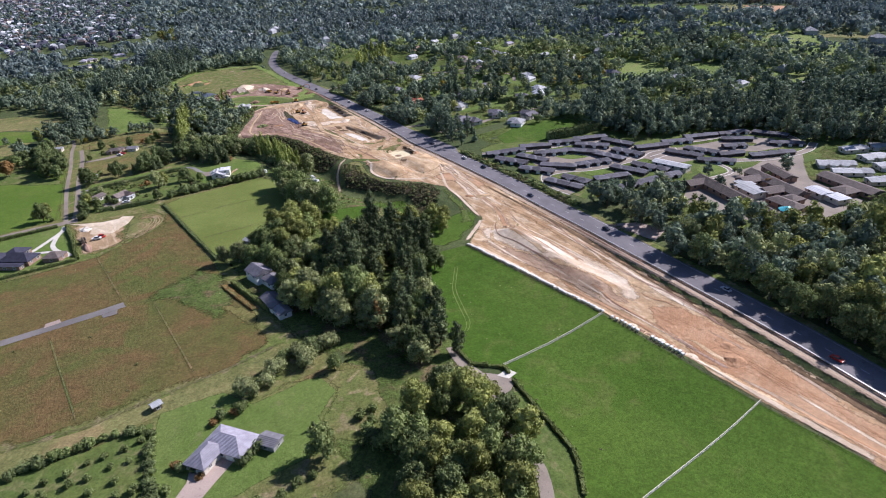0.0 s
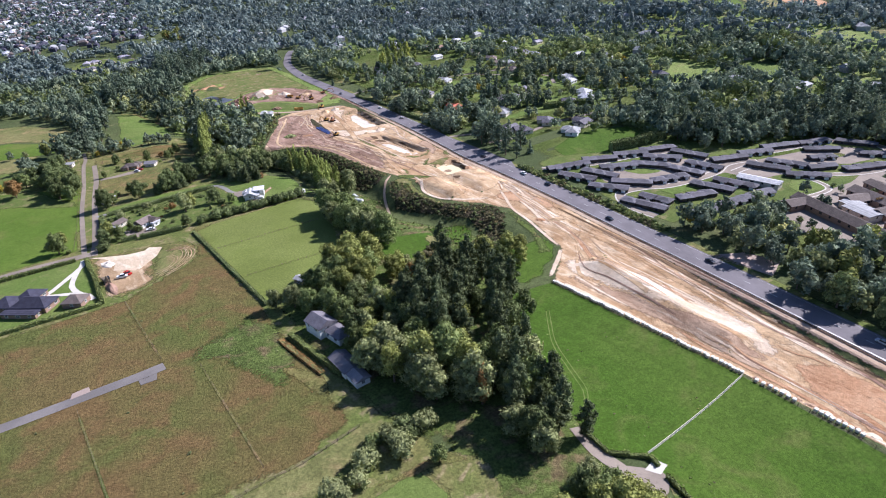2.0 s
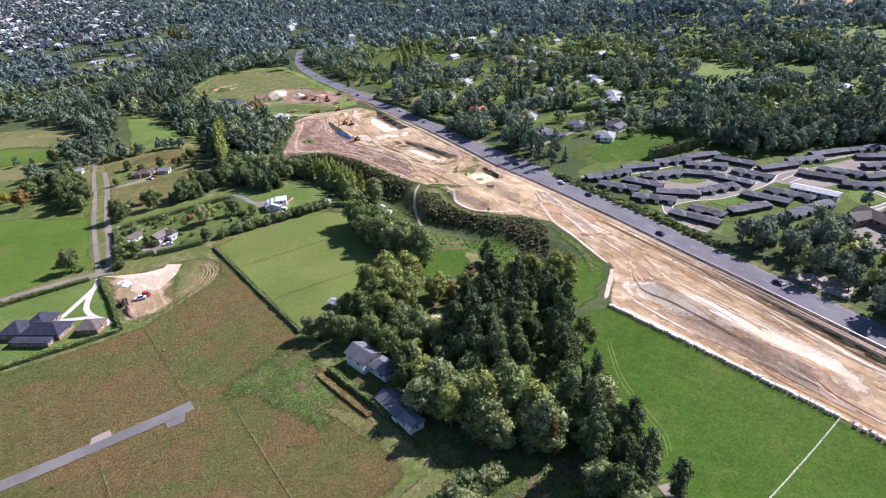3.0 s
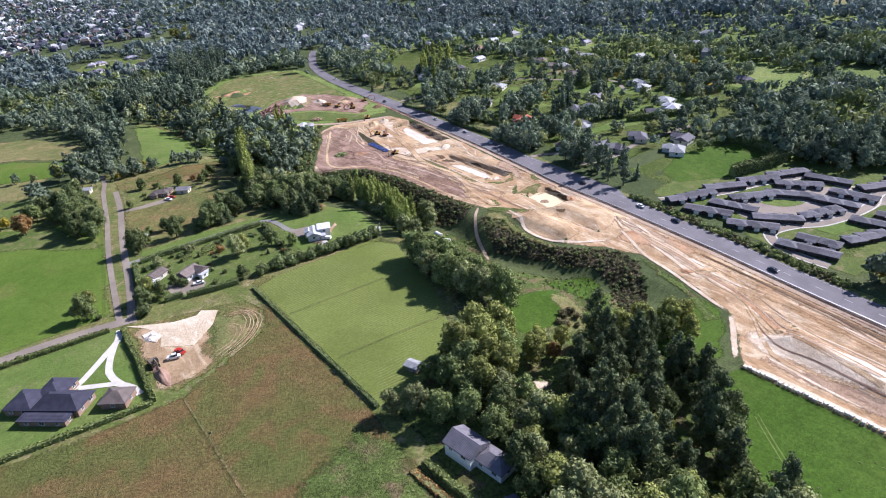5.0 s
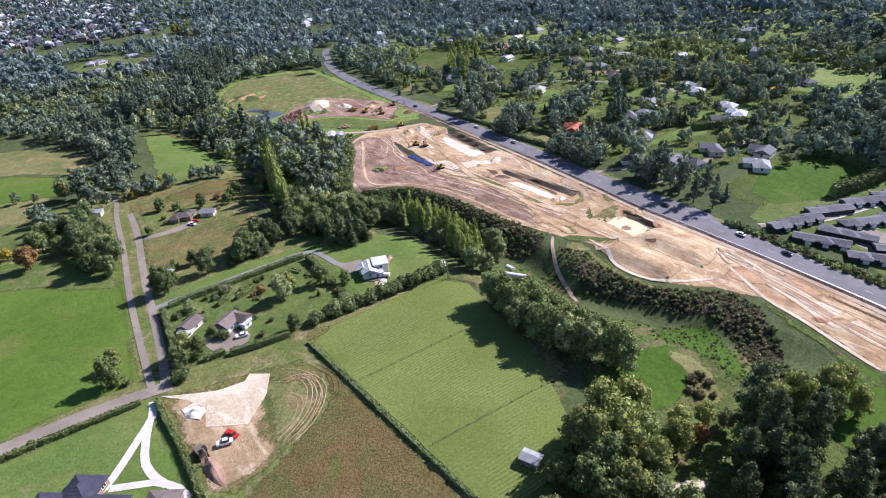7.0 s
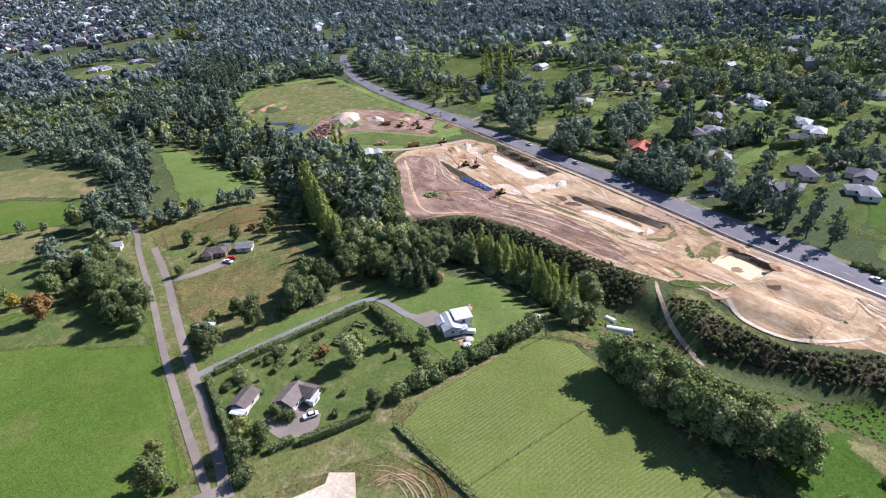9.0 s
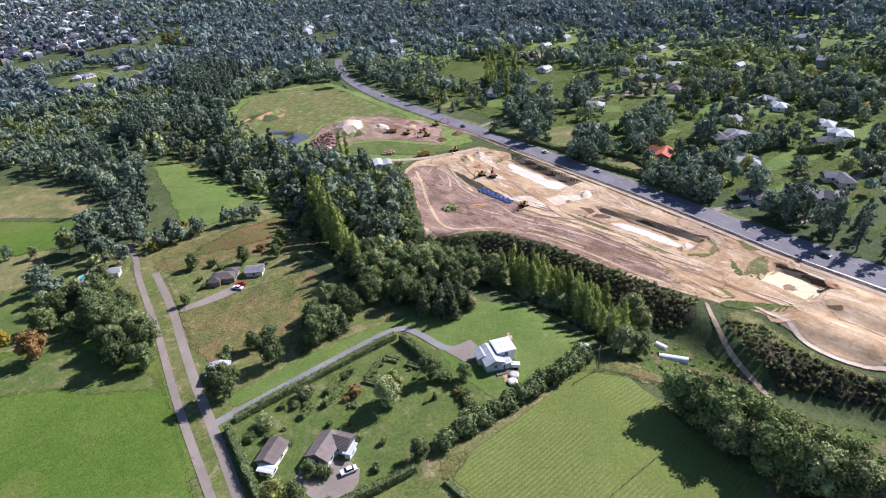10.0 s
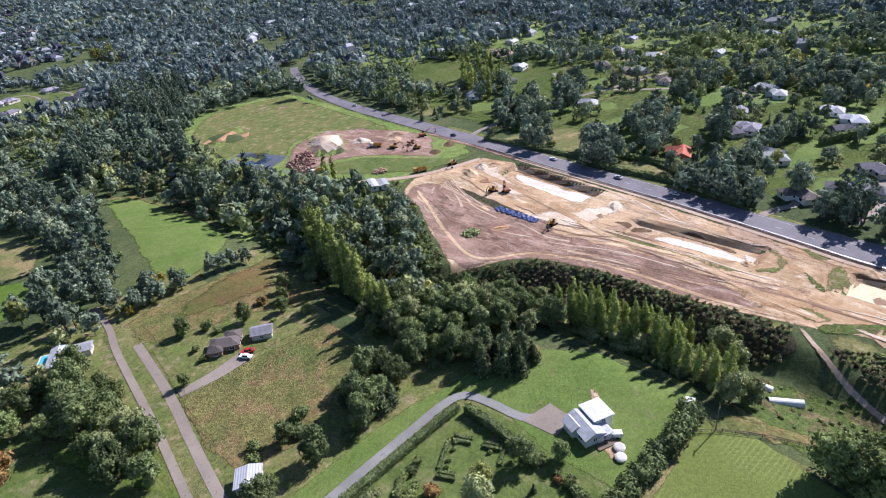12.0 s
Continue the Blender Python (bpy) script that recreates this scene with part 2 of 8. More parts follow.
M["roof_brown"] = roofing("brown_roof", (0.185, 0.15, 0.135))
M["roof_farm"] = roofing("farm_tile_roof", (0.15, 0.125, 0.115))
M["roof_pale"] = roofing("pale_metal_roof", (0.44, 0.44, 0.45))
M["roof_white"] = roofing("whitish_metal_roof", (0.62, 0.62, 0.66), 0.06)
M["roof_red"] = roofing("red_tile_roof", (0.42, 0.13, 0.08))
M["roof_lilac"] = roofing("weathered_grey_roof", (0.33, 0.31, 0.36))
M["glass"] = plain("window_glass", (0.03, 0.035, 0.045), 0.08, 0.6, 0, 0.2)
M["timber"] = plain("weathered_timber", (0.19, 0.15, 0.11), 0.9, 0.1)
M["steel"] = plain("galvanised_steel", (0.45, 0.46, 0.47), 0.45, 0.5, 0.7)
M["rubber"] = plain("rubber", (0.02, 0.02, 0.02), 0.85, 0.2)
M["digger"] = plain("machine_yellow", (0.40, 0.23, 0.05), 0.5, 0.4, 0, 0.12, 1.5, (0.30, 0.2, 0.11))
M["digger_orange"] = plain("machine_orange", (0.30, 0.13, 0.06), 0.5, 0.4, 0, 0.12, 1.5, (0.28, 0.18, 0.1))
M["red"] = plain("red_paint", (0.50, 0.03, 0.02), 0.35, 0.5)
M["blue_sheet"] = plain("blue_sheet", (0.03, 0.05, 0.16), 0.5, 0.4, 0, 0.3, 0.6)
M["brick_heap"] = plain("broken_brick", (0.29, 0.175, 0.14), 0.9, 0.1, 0, 0.4, 0.5, (0.5, 0.4, 0.33))
M["bark"] = plain("bark", (0.16, 0.12, 0.09), 0.95, 0.1, 0, 0.25, 1.5)
M["leaf_dark"] = leaves("dark_leaves", (0.105, 0.135, 0.054), (0.225, 0.268, 0.108))
M["leaf_mid"] = leaves("green_leaves", (0.135, 0.172, 0.062), (0.285, 0.335, 0.122))
M["leaf_light"] = leaves("yellow_green_leaves", (0.205, 0.228, 0.066), (0.385, 0.400, 0.125))
M["leaf_poplar"] = leaves("poplar_leaves", (0.215, 0.255, 0.070), (0.430, 0.480, 0.140), 0.2)
M["leaf_grey"] = leaves("grey_green_leaves", (0.205, 0.230, 0.100), (0.380, 0.405, 0.180))
M["leaf_rust"] = leaves("rusty_leaves", (0.232, 0.143, 0.054), (0.381, 0.232, 0.096))
M["leaf_gold"] = leaves("golden_leaves", (0.335, 0.264, 0.036), (0.552, 0.432, 0.072))
M["leaf_pine"] = leaves("pine_needles", (0.082, 0.106, 0.054), (0.190, 0.222, 0.104))
M["leaf_hedge"] = leaves("hedge_leaves", (0.135, 0.165, 0.055), (0.270, 0.310, 0.100), 0.2)
# the bluish lift of the far leaves is air haze put into their colour
M["leaf_hazed"] = leaves("hazed_far_leaves", (0.130, 0.172, 0.160), (0.290, 0.342, 0.305), 0.0)
M["leaf_hazed_dark"] = leaves("hazed_far_dark_leaves", (0.098, 0.132, 0.130), (0.222, 0.268, 0.252), 0.0)
# paler, bluer copies of the near leaves, with slight haze in the colour
M["leaf_wood_hazed"] = leaves("hazed_woodland_leaves", (0.128, 0.168, 0.115), (0.290, 0.345, 0.225), 0.0)
M["leaf_wood_hazed_dark"] = leaves("hazed_dark_woodland_leaves", (0.085, 0.118, 0.082), (0.200, 0.250, 0.165), 0.0)
M["town_wall"] = plain("distant_town_walls", (0.42, 0.42, 0.44), 0.9, 0.1)
M["leaf_dry"] = leaves("brownish_scrub_leaves", (0.121, 0.114, 0.060), (0.241, 0.213, 0.114))
M["pool"] = plain("pool_water", (0.10, 0.48, 0.55), 0.08, 0.5, 0, 0.05)
M["pond"] = plain("pond_water", (0.05, 0.08, 0.12), 0.06, 0.5, 0, 0.2)
M["liner"] = plain("dark_pond_liner", (0.10, 0.11, 0.13), 0.5, 0.4, 0, 0.2)


# ---- the lie of the land ----
def step(v, a, b):
    q = np.clip((np.asarray(v, float) - a) / (b - a), 0, 1)
    return q * q * (3 - 2 * q)


TOE_Y = [232, 245, 262, 290, 318, 350, 385, 415, 440, 470, 520, 560, 650, 720]
TOE_X = [176, 172, 170, 160, 150, 156, 156, 156, 148, 126, 116, 124, 118, 125]


def basin(x, y, cx, cy, turn, half_l, half_w, slope, depth):
    """A pit (or, with a negative depth, a mound) on a turned rectangle with battered sides; half_l lies along y."""
    c, s = math.cos(radians(turn)), math.sin(radians(turn))
    u, v = (x - cx) * c + (y - cy) * s, -(x - cx) * s + (y - cy) * c
    d = np.maximum(np.abs(u) - half_w, np.abs(v) - half_l)
    return -depth * step(-d, -slope * 0.5, slope * 0.5)


def height(x, y):
    x, y = np.asarray(x, float), np.asarray(y, float)
    h = -4.8 - 6.7 * step(x, 72, 150) * (1 - step(y, 190, 340))
    s = x - np.interp(y, TOE_Y, TOE_X)
    f = np.where(s > 0, 1 - step(s, 0, 14), 1 - step(-s, 0, np.interp(y, [240, 300, 360, 460, 600], [22, 30, 38, 34, 45])))
    h = h - f * np.interp(y, [228, 262, 300, 350, 440, 560, 700, 760], [0, 4.5, 6.5, 7.5, 7, 6, 4, 0])
    left = np.interp(y, [-20, 30, 98, 189, 254, 300], [178, 189, 203, 220, 230, 232])
    h = h - 2.0 * step(left - 2.5 - x, 0, 3.5) * step(x, 163.5, 167.5) * (1 - step(y, 130, 210))
    h = h + basin(x, y, 184, 163, -7, 36, 5, 12, -3.0)
    h = h + basin(x, y, 232.5, 479, -10, 29, 8.0, 3.2, 3.0)
    h = h + basin(x, y, 212, 396, 3, 26, 6.5, 3.6, 2.3)
    h = h + basin(x, y, 210, 331, -6, 10, 7.2, 2.6, 2.0)
    h = h + basin(x, y, 209, 305, 0, 14, 8, 9, -2.0)
    h = h + basin(x, y, 186, 308, 4, 15, 6, 8, -2.4)
    h = h + basin(x, y, 166, 655, -30, 10, 8, 5, 3.0)
    h = h + basin(x, y, 209, 630, -35, 12, 7, 12, -5.0)
    h = h + basin(x, y, 186, 714, -60, 16, 3, 6, -2.5)
    h = h + 24 * np.exp(-(((x - 850) / 210) ** 2 + ((y - 520) / 260) ** 2))
    far = np.maximum(0, np.hypot(x, y) - 900)
    return h + 9 * (noise_at(x, y, 0.0016) * step(far, 0, 900)) + step(far, 0, 2500) * 18


def noise_at(x, y, f):
    """Smooth rolling relief out of a few waves."""
    return 0.5 * np.sin(x * f * 2.1 + 1.3) * np.cos(y * f * 2.7 + 0.4) + 0.5 * np.sin(x * f * 4.9 - y * f * 3.3)


def h1(x, y):
    return float(height(x, y))


def mesh_of(name, verts, faces, material, smooth=False):
    me = bpy.data.meshes.new(name)
    me.from_pydata([tuple(v) for v in verts], [], faces)
    me.materials.append(material)
    if smooth:
        me.polygons.foreach_set("use_smooth", [True] * len(me.polygons))
    me.update()
    return me


def spaced(a, b, near_a, near_b, fine, grow=1.12):
    """Grid lines from a to b, fine between near_a and near_b and ever wider outside."""
    out = list(np.arange(near_a, near_b + 0.01, fine))
    d, v = fine, out[-1]
    while v < b:
        d *= grow
        v += d
        out.append(v)
    d, v = fine, out[0]
    while v > a:
        d *= grow
        v -= d
        out.insert(0, v)
    return np.array(out)


def build_ground():
    xs, ys = spaced(-3500, 4500, 118, 256, 2.0, 1.09), spaced(-1500, 4600, 10, 560, 2.0, 1.09)
    gx, gy = np.meshgrid(xs, ys)
    gz = height(gx, gy)
    nx, ny = len(xs), len(ys)
    v = np.stack([gx.ravel(), gy.ravel(), gz.ravel()], 1)
    i = np.arange(nx * ny).reshape(ny, nx)
    quads = np.stack([i[:-1, :-1], i[:-1, 1:], i[1:, 1:], i[1:, :-1]], -1).reshape(-1, 4)
    me = bpy.data.meshes.new("ground")
    me.vertices.add(len(v))
    me.vertices.foreach_set("co", v.ravel())
    me.loops.add(quads.size)
    me.loops.foreach_set("vertex_index", quads.ravel())
    me.polygons.add(len(quads))
    me.polygons.foreach_set("loop_start", np.arange(0, quads.size, 4))
    me.polygons.foreach_set("use_smooth", [True] * len(quads))
    me.update(calc_edges=True)
    me.materials.append(M["under"])
    tagged(new("ground", me), "wide wooded green ground reaching to the horizon", "ground", kind="structure")


build_ground()


# ---- sheets laid on the ground ----
def rough_outline(pts, amp, size=3.0, seed=0, freq=0.12):
    """The outline cut into short lengths and frayed by amp metres."""
    out = []
    for (x0, y0), (x1, y1) in zip(pts, pts[1:] + pts[:1]):
        n = max(1, int(math.hypot(x1 - x0, y1 - y0) / size))
        for k in range(n):
            x, y = x0 + (x1 - x0) * k / n, y0 + (y1 - y0) * k / n
            if amp:
                p = Vector((x * freq + seed * 7.1, y * freq, seed * 3.3))
                x, y = x + amp * (noise.noise(p) + 0.5 * noise.noise(p * 2.7)), y + amp * (noise.noise(p + Vector((31, 7, 2))) + 0.5 * noise.noise(p * 2.7 + Vector((3, 9, 1))))
            out.append((x, y))
    return out


def rounded(pts, times=2):
    """Chaikin's corner cutting of a closed outline."""
    for _ in range(times):
        out = []
        for (x0, y0), (x1, y1) in zip(pts, pts[1:] + pts[:1]):
            out += [(0.75 * x0 + 0.25 * x1, 0.75 * y0 + 0.25 * y1), (0.25 * x0 + 0.75 * x1, 0.25 * y0 + 0.75 * y1)]
        pts = out
    return pts


def clip_axis(poly, axis, value, keep_above):
    out = []
    for p, q in zip(poly, poly[1:] + poly[:1]):
        a, b = (p[axis] - value, q[axis] - value) if keep_above else (value - p[axis], value - q[axis])
        if a >= 0:
            out.append(p)
        if (a > 0 > b) or (a < 0 < b):
            f = a / (a - b)
            out.append((p[0] + (q[0] - p[0]) * f, p[1] + (q[1] - p[1]) * f))
    return out


def drape_faces(poly, cell):
    """The polygon cut by a square grid, strip by strip."""
    faces = []
    y0, y1 = min(p[1] for p in poly), max(p[1] for p in poly)
    j = math.floor(y0 / cell)
    while j * cell < y1:
        strip = clip_axis(clip_axis(poly, 1, j * cell, True), 1, (j + 1) * cell, False)
        if len(strip) > 2:
            x0, x1 = min(p[0] for p in strip), max(p[0] for p in strip)
            i = math.floor(x0 / cell)
            while i * cell < x1:
                f = clip_axis(clip_axis(strip, 0, i * cell, True), 0, (i + 1) * cell, False)
                if len(f) > 2:
                    faces.append(f)
                i += 1
        j += 1
    return faces


def inside(x, y, poly):
    r = False
    for (x0, y0), (x1, y1) in zip(poly, poly[1:] + poly[:1]):
        if (y0 > y) != (y1 > y) and x < (x1 - x0) * (y - y0) / (y1 - y0) + x0:
            r = not r
    return r


def sheet(name, pts, material, lift, label, category, fray=0.0, cell=6.0, smooth=0, seed=1):
    """A thin layer on the ground, such as a field, a lawn or bare soil; its sides go down into the ground."""
    pts = rounded(pts, smooth) if smooth else list(pts)
    poly = rough_outline(pts, fray, 2.5 if fray else 6.0, seed)
    verts, faces, index = [], [], {}
    ring = np.array(poly + poly[:1])
    area = abs(np.sum(ring[:-1, 0] * ring[1:, 1] - ring[1:, 0] * ring[:-1, 1])) / 2
    fade = (0.45 if category == "pit" else 1.0) * min(8.0, 1.8 * fray, 1.3 * area / np.sum(np.hypot(*np.diff(ring, axis=0).T))) if fray >= 0.5 else 0.0
    if fade and area < 7000:
        cell = min(cell, max(1.2, fade * 0.9))

    def vid(p, z):
        k = (round(p[0], 3), round(p[1], 3), z)
        if k not in index:
            index[k] = len(verts)
            verts.append((p[0], p[1], h1(*p) + (lift if z else -0.3)))
        return index[k]

    for f in drape_faces(poly, cell):
        ids = [vid(p, 1) for p in f]
        ids = [a for a, b in zip(ids, ids[1:] + ids[:1]) if a != b]
        if len(set(ids)) == len(ids) > 2:
            faces.append(ids)
    for p, q in zip(poly, poly[1:] + poly[:1]):
        if math.dist(p, q) > 0.01:
            faces.append([vid(p, 1), vid(p, 0), vid(q, 0), vid(q, 1)])
    me = mesh_of(name, verts, faces, material)
    if fade:
        v, best = np.array(verts)[:, :2], np.full(len(verts), 1e9)
        for a, b in zip(ring, ring[1:]):
            d = b - a
            q = np.clip(((v - a) @ d) / max(1e-9, d @ d), 0, 1)[:, None]
            best = np.minimum(best, np.hypot(*(v - a - q * d).T))
        me.attributes.new("edge", "FLOAT", "POINT").data.foreach_set("value", 1 - np.clip(best / fade, 0, 1))
    return tagged(new(name, me), label, category, kind="structure")


def bend(pts, size=4.0):
    """A smooth line (Catmull-Rom) through a few plan points, in short steps."""
    p = [Vector(q) for q in pts]
    p = [p[0] * 2 - p[1]] + p + [p[-1] * 2 - p[-2]]
    out = []
    for a, b, c, d in zip(p, p[1:], p[2:], p[3:]):
        n = max(1, int((c - b).length / size))
        for k in range(n):
            t = k / n
            out.append(0.5 * (2 * b + (c - a) * t + (2 * a - 5 * b + 4 * c - d) * t * t + (3 * b - a - 3 * c + d) * t ** 3))
    return out + [p[-2]]


def ribbon_outline(pts, width, off=0.0, size=4.0, width_end=None):
    line = bend(pts, size)
    l, r = [], []
    for k, p in enumerate(line):
        d = (line[min(k + 1, len(line) - 1)] - line[max(k - 1, 0)]).normalized()
        n = Vector((-d.y, d.x))
        w = width if width_end is None else width + (width_end - width) * k / (len(line) - 1)
        l.append(tuple(p + n * (off + w / 2)))
        r.append(tuple(p + n * (off - w / 2)))
    return l + r[::-1]


def strip_mesh(name, pts, width, material, lift, off=0.0, size=4.0, width_end=None, dash=None, soft=False):
    """Draped ribbons along a line, whole or in dashes, as one mesh of short quads."""
    line = bend(pts, size)
    verts, faces, run = [], [], 0.0
    for k, p in enumerate(line):
        d = (line[min(k + 1, len(line) - 1)] - line[max(k - 1, 0)]).normalized()
        n = Vector((-d.y, d.x))
        w = width if width_end is None else width + (width_end - width) * k / (len(line) - 1)
        for s in (-0.5, -0.17, 0.17, 0.5):
            q = p + n * (off + s * w)
            verts.append((q.x, q.y, h1(q.x, q.y) + lift))
        if k:
            run += (line[k] - line[k - 1]).length
            if dash is None or run % (dash[0] + dash[1]) < dash[0]:
                for s in range(3):
                    faces.append([4 * k - 4 + s, 4 * k - 3 + s, 4 * k + 1 + s, 4 * k + s])
    me = mesh_of(name, verts, faces, material)
    if soft:
        end = np.minimum(np.arange(len(line)), np.arange(len(line))[::-1])
        e = np.clip(np.array([[0.95, 0.1, 0.1, 0.95]]) + 0.9 * (end == 0)[:, None] + 0.3 * (end == 1)[:, None], 0, 1)
        me.attributes.new("edge", "FLOAT", "POINT").data.foreach_set("value", e.ravel())
    return me


def lane_road(name, pts, width, material, lift, label, off=0.0, width_end=None, category="road"):
    """A road, path or track; worn tracks have ragged edges, so they are laid a little wider."""
    soft = category in ("track", "path", "grass", "bare earth", "ditch", "verge")
    wide = 1.3 if soft else 1.0
    return tagged(new(name, strip_mesh(name, pts, width * wide, material, lift, off, 3.0, width_end and width_end * wide, None, soft)), label, category, kind="structure")


# ---- shapes ----
def part(name, bm, material, parent, label=""):
    me = bpy.data.meshes.new(name)
    bm.to_mesh(me)
    bm.free()
    me.materials.append(material)
    ob = new(name, me)
    ob.parent = parent
    return tagged(ob, label)


def thing(name, m, label, category, group=""):
    ob = new(name)
    ob.empty_display_size = 0.5
    ob.matrix_basis = m
    return tagged(ob, label, category, group)


def box(bm, cx, cy, z0, sx, sy, sz, bevel=0.0, turn=None):
    r = bmesh.ops.create_cube(bm, size=1.0)
    m = Matrix.Translation((cx, cy, z0 + sz / 2)) @ (turn or Matrix()) @ Matrix.Diagonal((sx, sy, sz, 1))
    bmesh.ops.transform(bm, matrix=m, verts=r["verts"])
    if bevel:
        edges = list({e for v in r["verts"] for e in v.link_edges})
        bmesh.ops.bevel(bm, geom=edges, offset=bevel, segments=2, affect="EDGES", profile=0.6)
    return bm


def boxed(*args, **kw):
    return box(bmesh.new(), *args, **kw)


def prism(bm, pts, z0, z1):
    lo, hi = [bm.verts.new((x, y, z0)) for x, y in pts], [bm.verts.new((x, y, z1)) for x, y in pts]
    bm.faces.new(lo[::-1])
    bm.faces.new(hi)
    n = len(pts)
    for k in range(n):
        bm.faces.new((lo[k], lo[(k + 1) % n], hi[(k + 1) % n], hi[k]))
    return bm


def drum(bm, x, y, z0, r0, r1, hgt, seg=12, axis="z"):
    r = bmesh.ops.create_cone(bm, cap_ends=True, segments=seg, radius1=r0, radius2=r1, depth=hgt)
    turn = {"z": Matrix(), "x": Matrix.Rotation(radians(90), 4, "Y"), "y": Matrix.Rotation(radians(90), 4, "X")}[axis]
    bmesh.ops.transform(bm, matrix=Matrix.Translation((x, y, z0)) @ turn @ Matrix.Translation((0, 0, hgt / 2 if axis == "z" else 0)), verts=r["verts"])
    return bm


# ---- plants ----
def leaf_clumps(centres, normals, sizes, rng, jitter=0.42):
    """One small ragged three-cornered spray of leaves at each centre, facing roughly along its normal."""
    n = len(centres)
    nrm = normals + rng.normal(0, jitter, (n, 3))
    nrm /= np.linalg.norm(nrm, axis=1)[:, None] + 1e-9
    ref = np.where(np.abs(nrm[:, 2:3]) > 0.9, [[1.0, 0, 0]], [[0, 0, 1.0]])
    u = np.cross(nrm, ref)
    u /= np.linalg.norm(u, axis=1)[:, None] + 1e-9
    w = np.cross(nrm, u)
    a0 = rng.uniform(0, 6.28, n)
    vs = np.empty((n, 3, 3))
    for k in range(3):
        a = a0 + k * 2.0944 + rng.normal(0, 0.3, n)
        r = sizes * rng.uniform(0.6, 1.25, n)
        vs[:, k] = centres + (u * np.cos(a)[:, None] + w * np.sin(a)[:, None]) * r[:, None] + nrm * (rng.normal(0, 0.25, n) * sizes)[:, None]
    return vs.reshape(-1, 3)


def tri_mesh(name, verts, tris, material):
    me = bpy.data.meshes.new(name)
    me.vertices.add(len(verts))
    me.vertices.foreach_set("co", np.ascontiguousarray(verts, dtype=np.float32).ravel())
    me.loops.add(tris.size)
    me.loops.foreach_set("vertex_index", np.ascontiguousarray(tris, dtype=np.int32).ravel())
    me.polygons.add(len(tris))
    me.polygons.foreach_set("loop_start", np.arange(0, tris.size, 3, dtype=np.int32))
    me.update(calc_edges=True)
    me.materials.append(material)
    return me


def clump_mesh(name, verts, material):
    return tri_mesh(name, verts, np.arange(len(verts)).reshape(-1, 3), material)


GOLD = (1 + 5 ** 0.5) / 2
ICO = np.array([(-1, GOLD, 0), (1, GOLD, 0), (-1, -GOLD, 0), (1, -GOLD, 0), (0, -1, GOLD), (0, 1, GOLD), (0, -1, -GOLD), (0, 1, -GOLD), (GOLD, 0, -1), (GOLD, 0, 1), (-GOLD, 0, -1), (-GOLD, 0, 1)]) / math.hypot(1, GOLD)
ICO_F = np.array([(i, j, k) for i in range(12) for j in range(i + 1, 12) for k in range(j + 1, 12) if max(np.linalg.norm(ICO[i] - ICO[j]), np.linalg.norm(ICO[j] - ICO[k]), np.linalg.norm(ICO[i] - ICO[k])) < 1.2])
ICO_F = np.array([f if np.dot(np.cross(ICO[f[1]] - ICO[f[0]], ICO[f[2]] - ICO[f[0]]), ICO[f[0]]) > 0 else f[::-1] for f in ICO_F])


def lumps(lobes, rng, shrink=0.66, rough=0.16):
    """Ragged leafy masses, one for each lobe (an array of centres and radii), turned at random."""
    lobes = np.asarray(lobes, float)
    n = len(lobes)
    a = rng.uniform(0, 6.28, n)
    c, s = np.cos(a)[:, None], np.sin(a)[:, None]
    v = np.stack([ICO[None, :, 0] * c - ICO[None, :, 1] * s, ICO[None, :, 0] * s + ICO[None, :, 1] * c, np.repeat(ICO[None, :, 2], n, 0)], -1)
    v = v * (shrink + rng.normal(0, rough, (n, 12, 1))) * lobes[:, None, 3:6] + lobes[:, None, :3]
    f = ICO_F[None] + 12 * np.arange(n)[:, None, None]
    return v.reshape(-1, 3), f.reshape(-1, 3)


def shell(rng, n, lobe, under=0.35):
    """Points and outward normals on an ellipsoid's shell, thinner on its under side."""
    d = rng.normal(0, 1, (n * 2, 3))
    d /= np.linalg.norm(d, axis=1)[:, None]
    d = d[(d[:, 2] > -0.25) | (rng.uniform(0, 1, n * 2) < under)][:n]
    c, r = np.array(lobe[:3]), np.array(lobe[3:])
    f = rng.uniform(0.72, 1.14, (len(d), 1))
    nn = d / r
    return c + d * r * f, nn / np.linalg.norm(nn, axis=1)[:, None]


def cloud(lobes, per_area, size, rng, under=0.5):
    """Vertices and triangles of a crown: leafy masses under a skin of leaf sprays."""
    out = []
    for lobe in lobes:
        a = 4 * math.pi * ((lobe[3] * lobe[4]) ** 1.6 / 3 + 2 * (lobe[3] * lobe[5]) ** 1.6 / 3) ** (1 / 1.6)
        p, nn = shell(rng, max(6, int(a * per_area)), lobe, under)
        out.append(leaf_clumps(p, nn, size * rng.uniform(0.6, 1.4, len(p)), rng))
    leaf = np.concatenate(out)
    v, f = lumps(lobes, rng)
    return np.concatenate([leaf, v]), np.concatenate([np.arange(len(leaf)).reshape(-1, 3), f + len(leaf)])


def limb(bm, p, q, r0, r1, seg=6):
    p, q = Vector(p), Vector(q)
    turn = (q - p).to_track_quat("Z", "Y").to_matrix().to_4x4()
    r = bmesh.ops.create_cone(bm, cap_ends=True, segments=seg, radius1=r0, radius2=r1, depth=(q - p).length)
    bmesh.ops.transform(bm, matrix=Matrix.Translation((p + q) / 2) @ turn, verts=r["verts"])


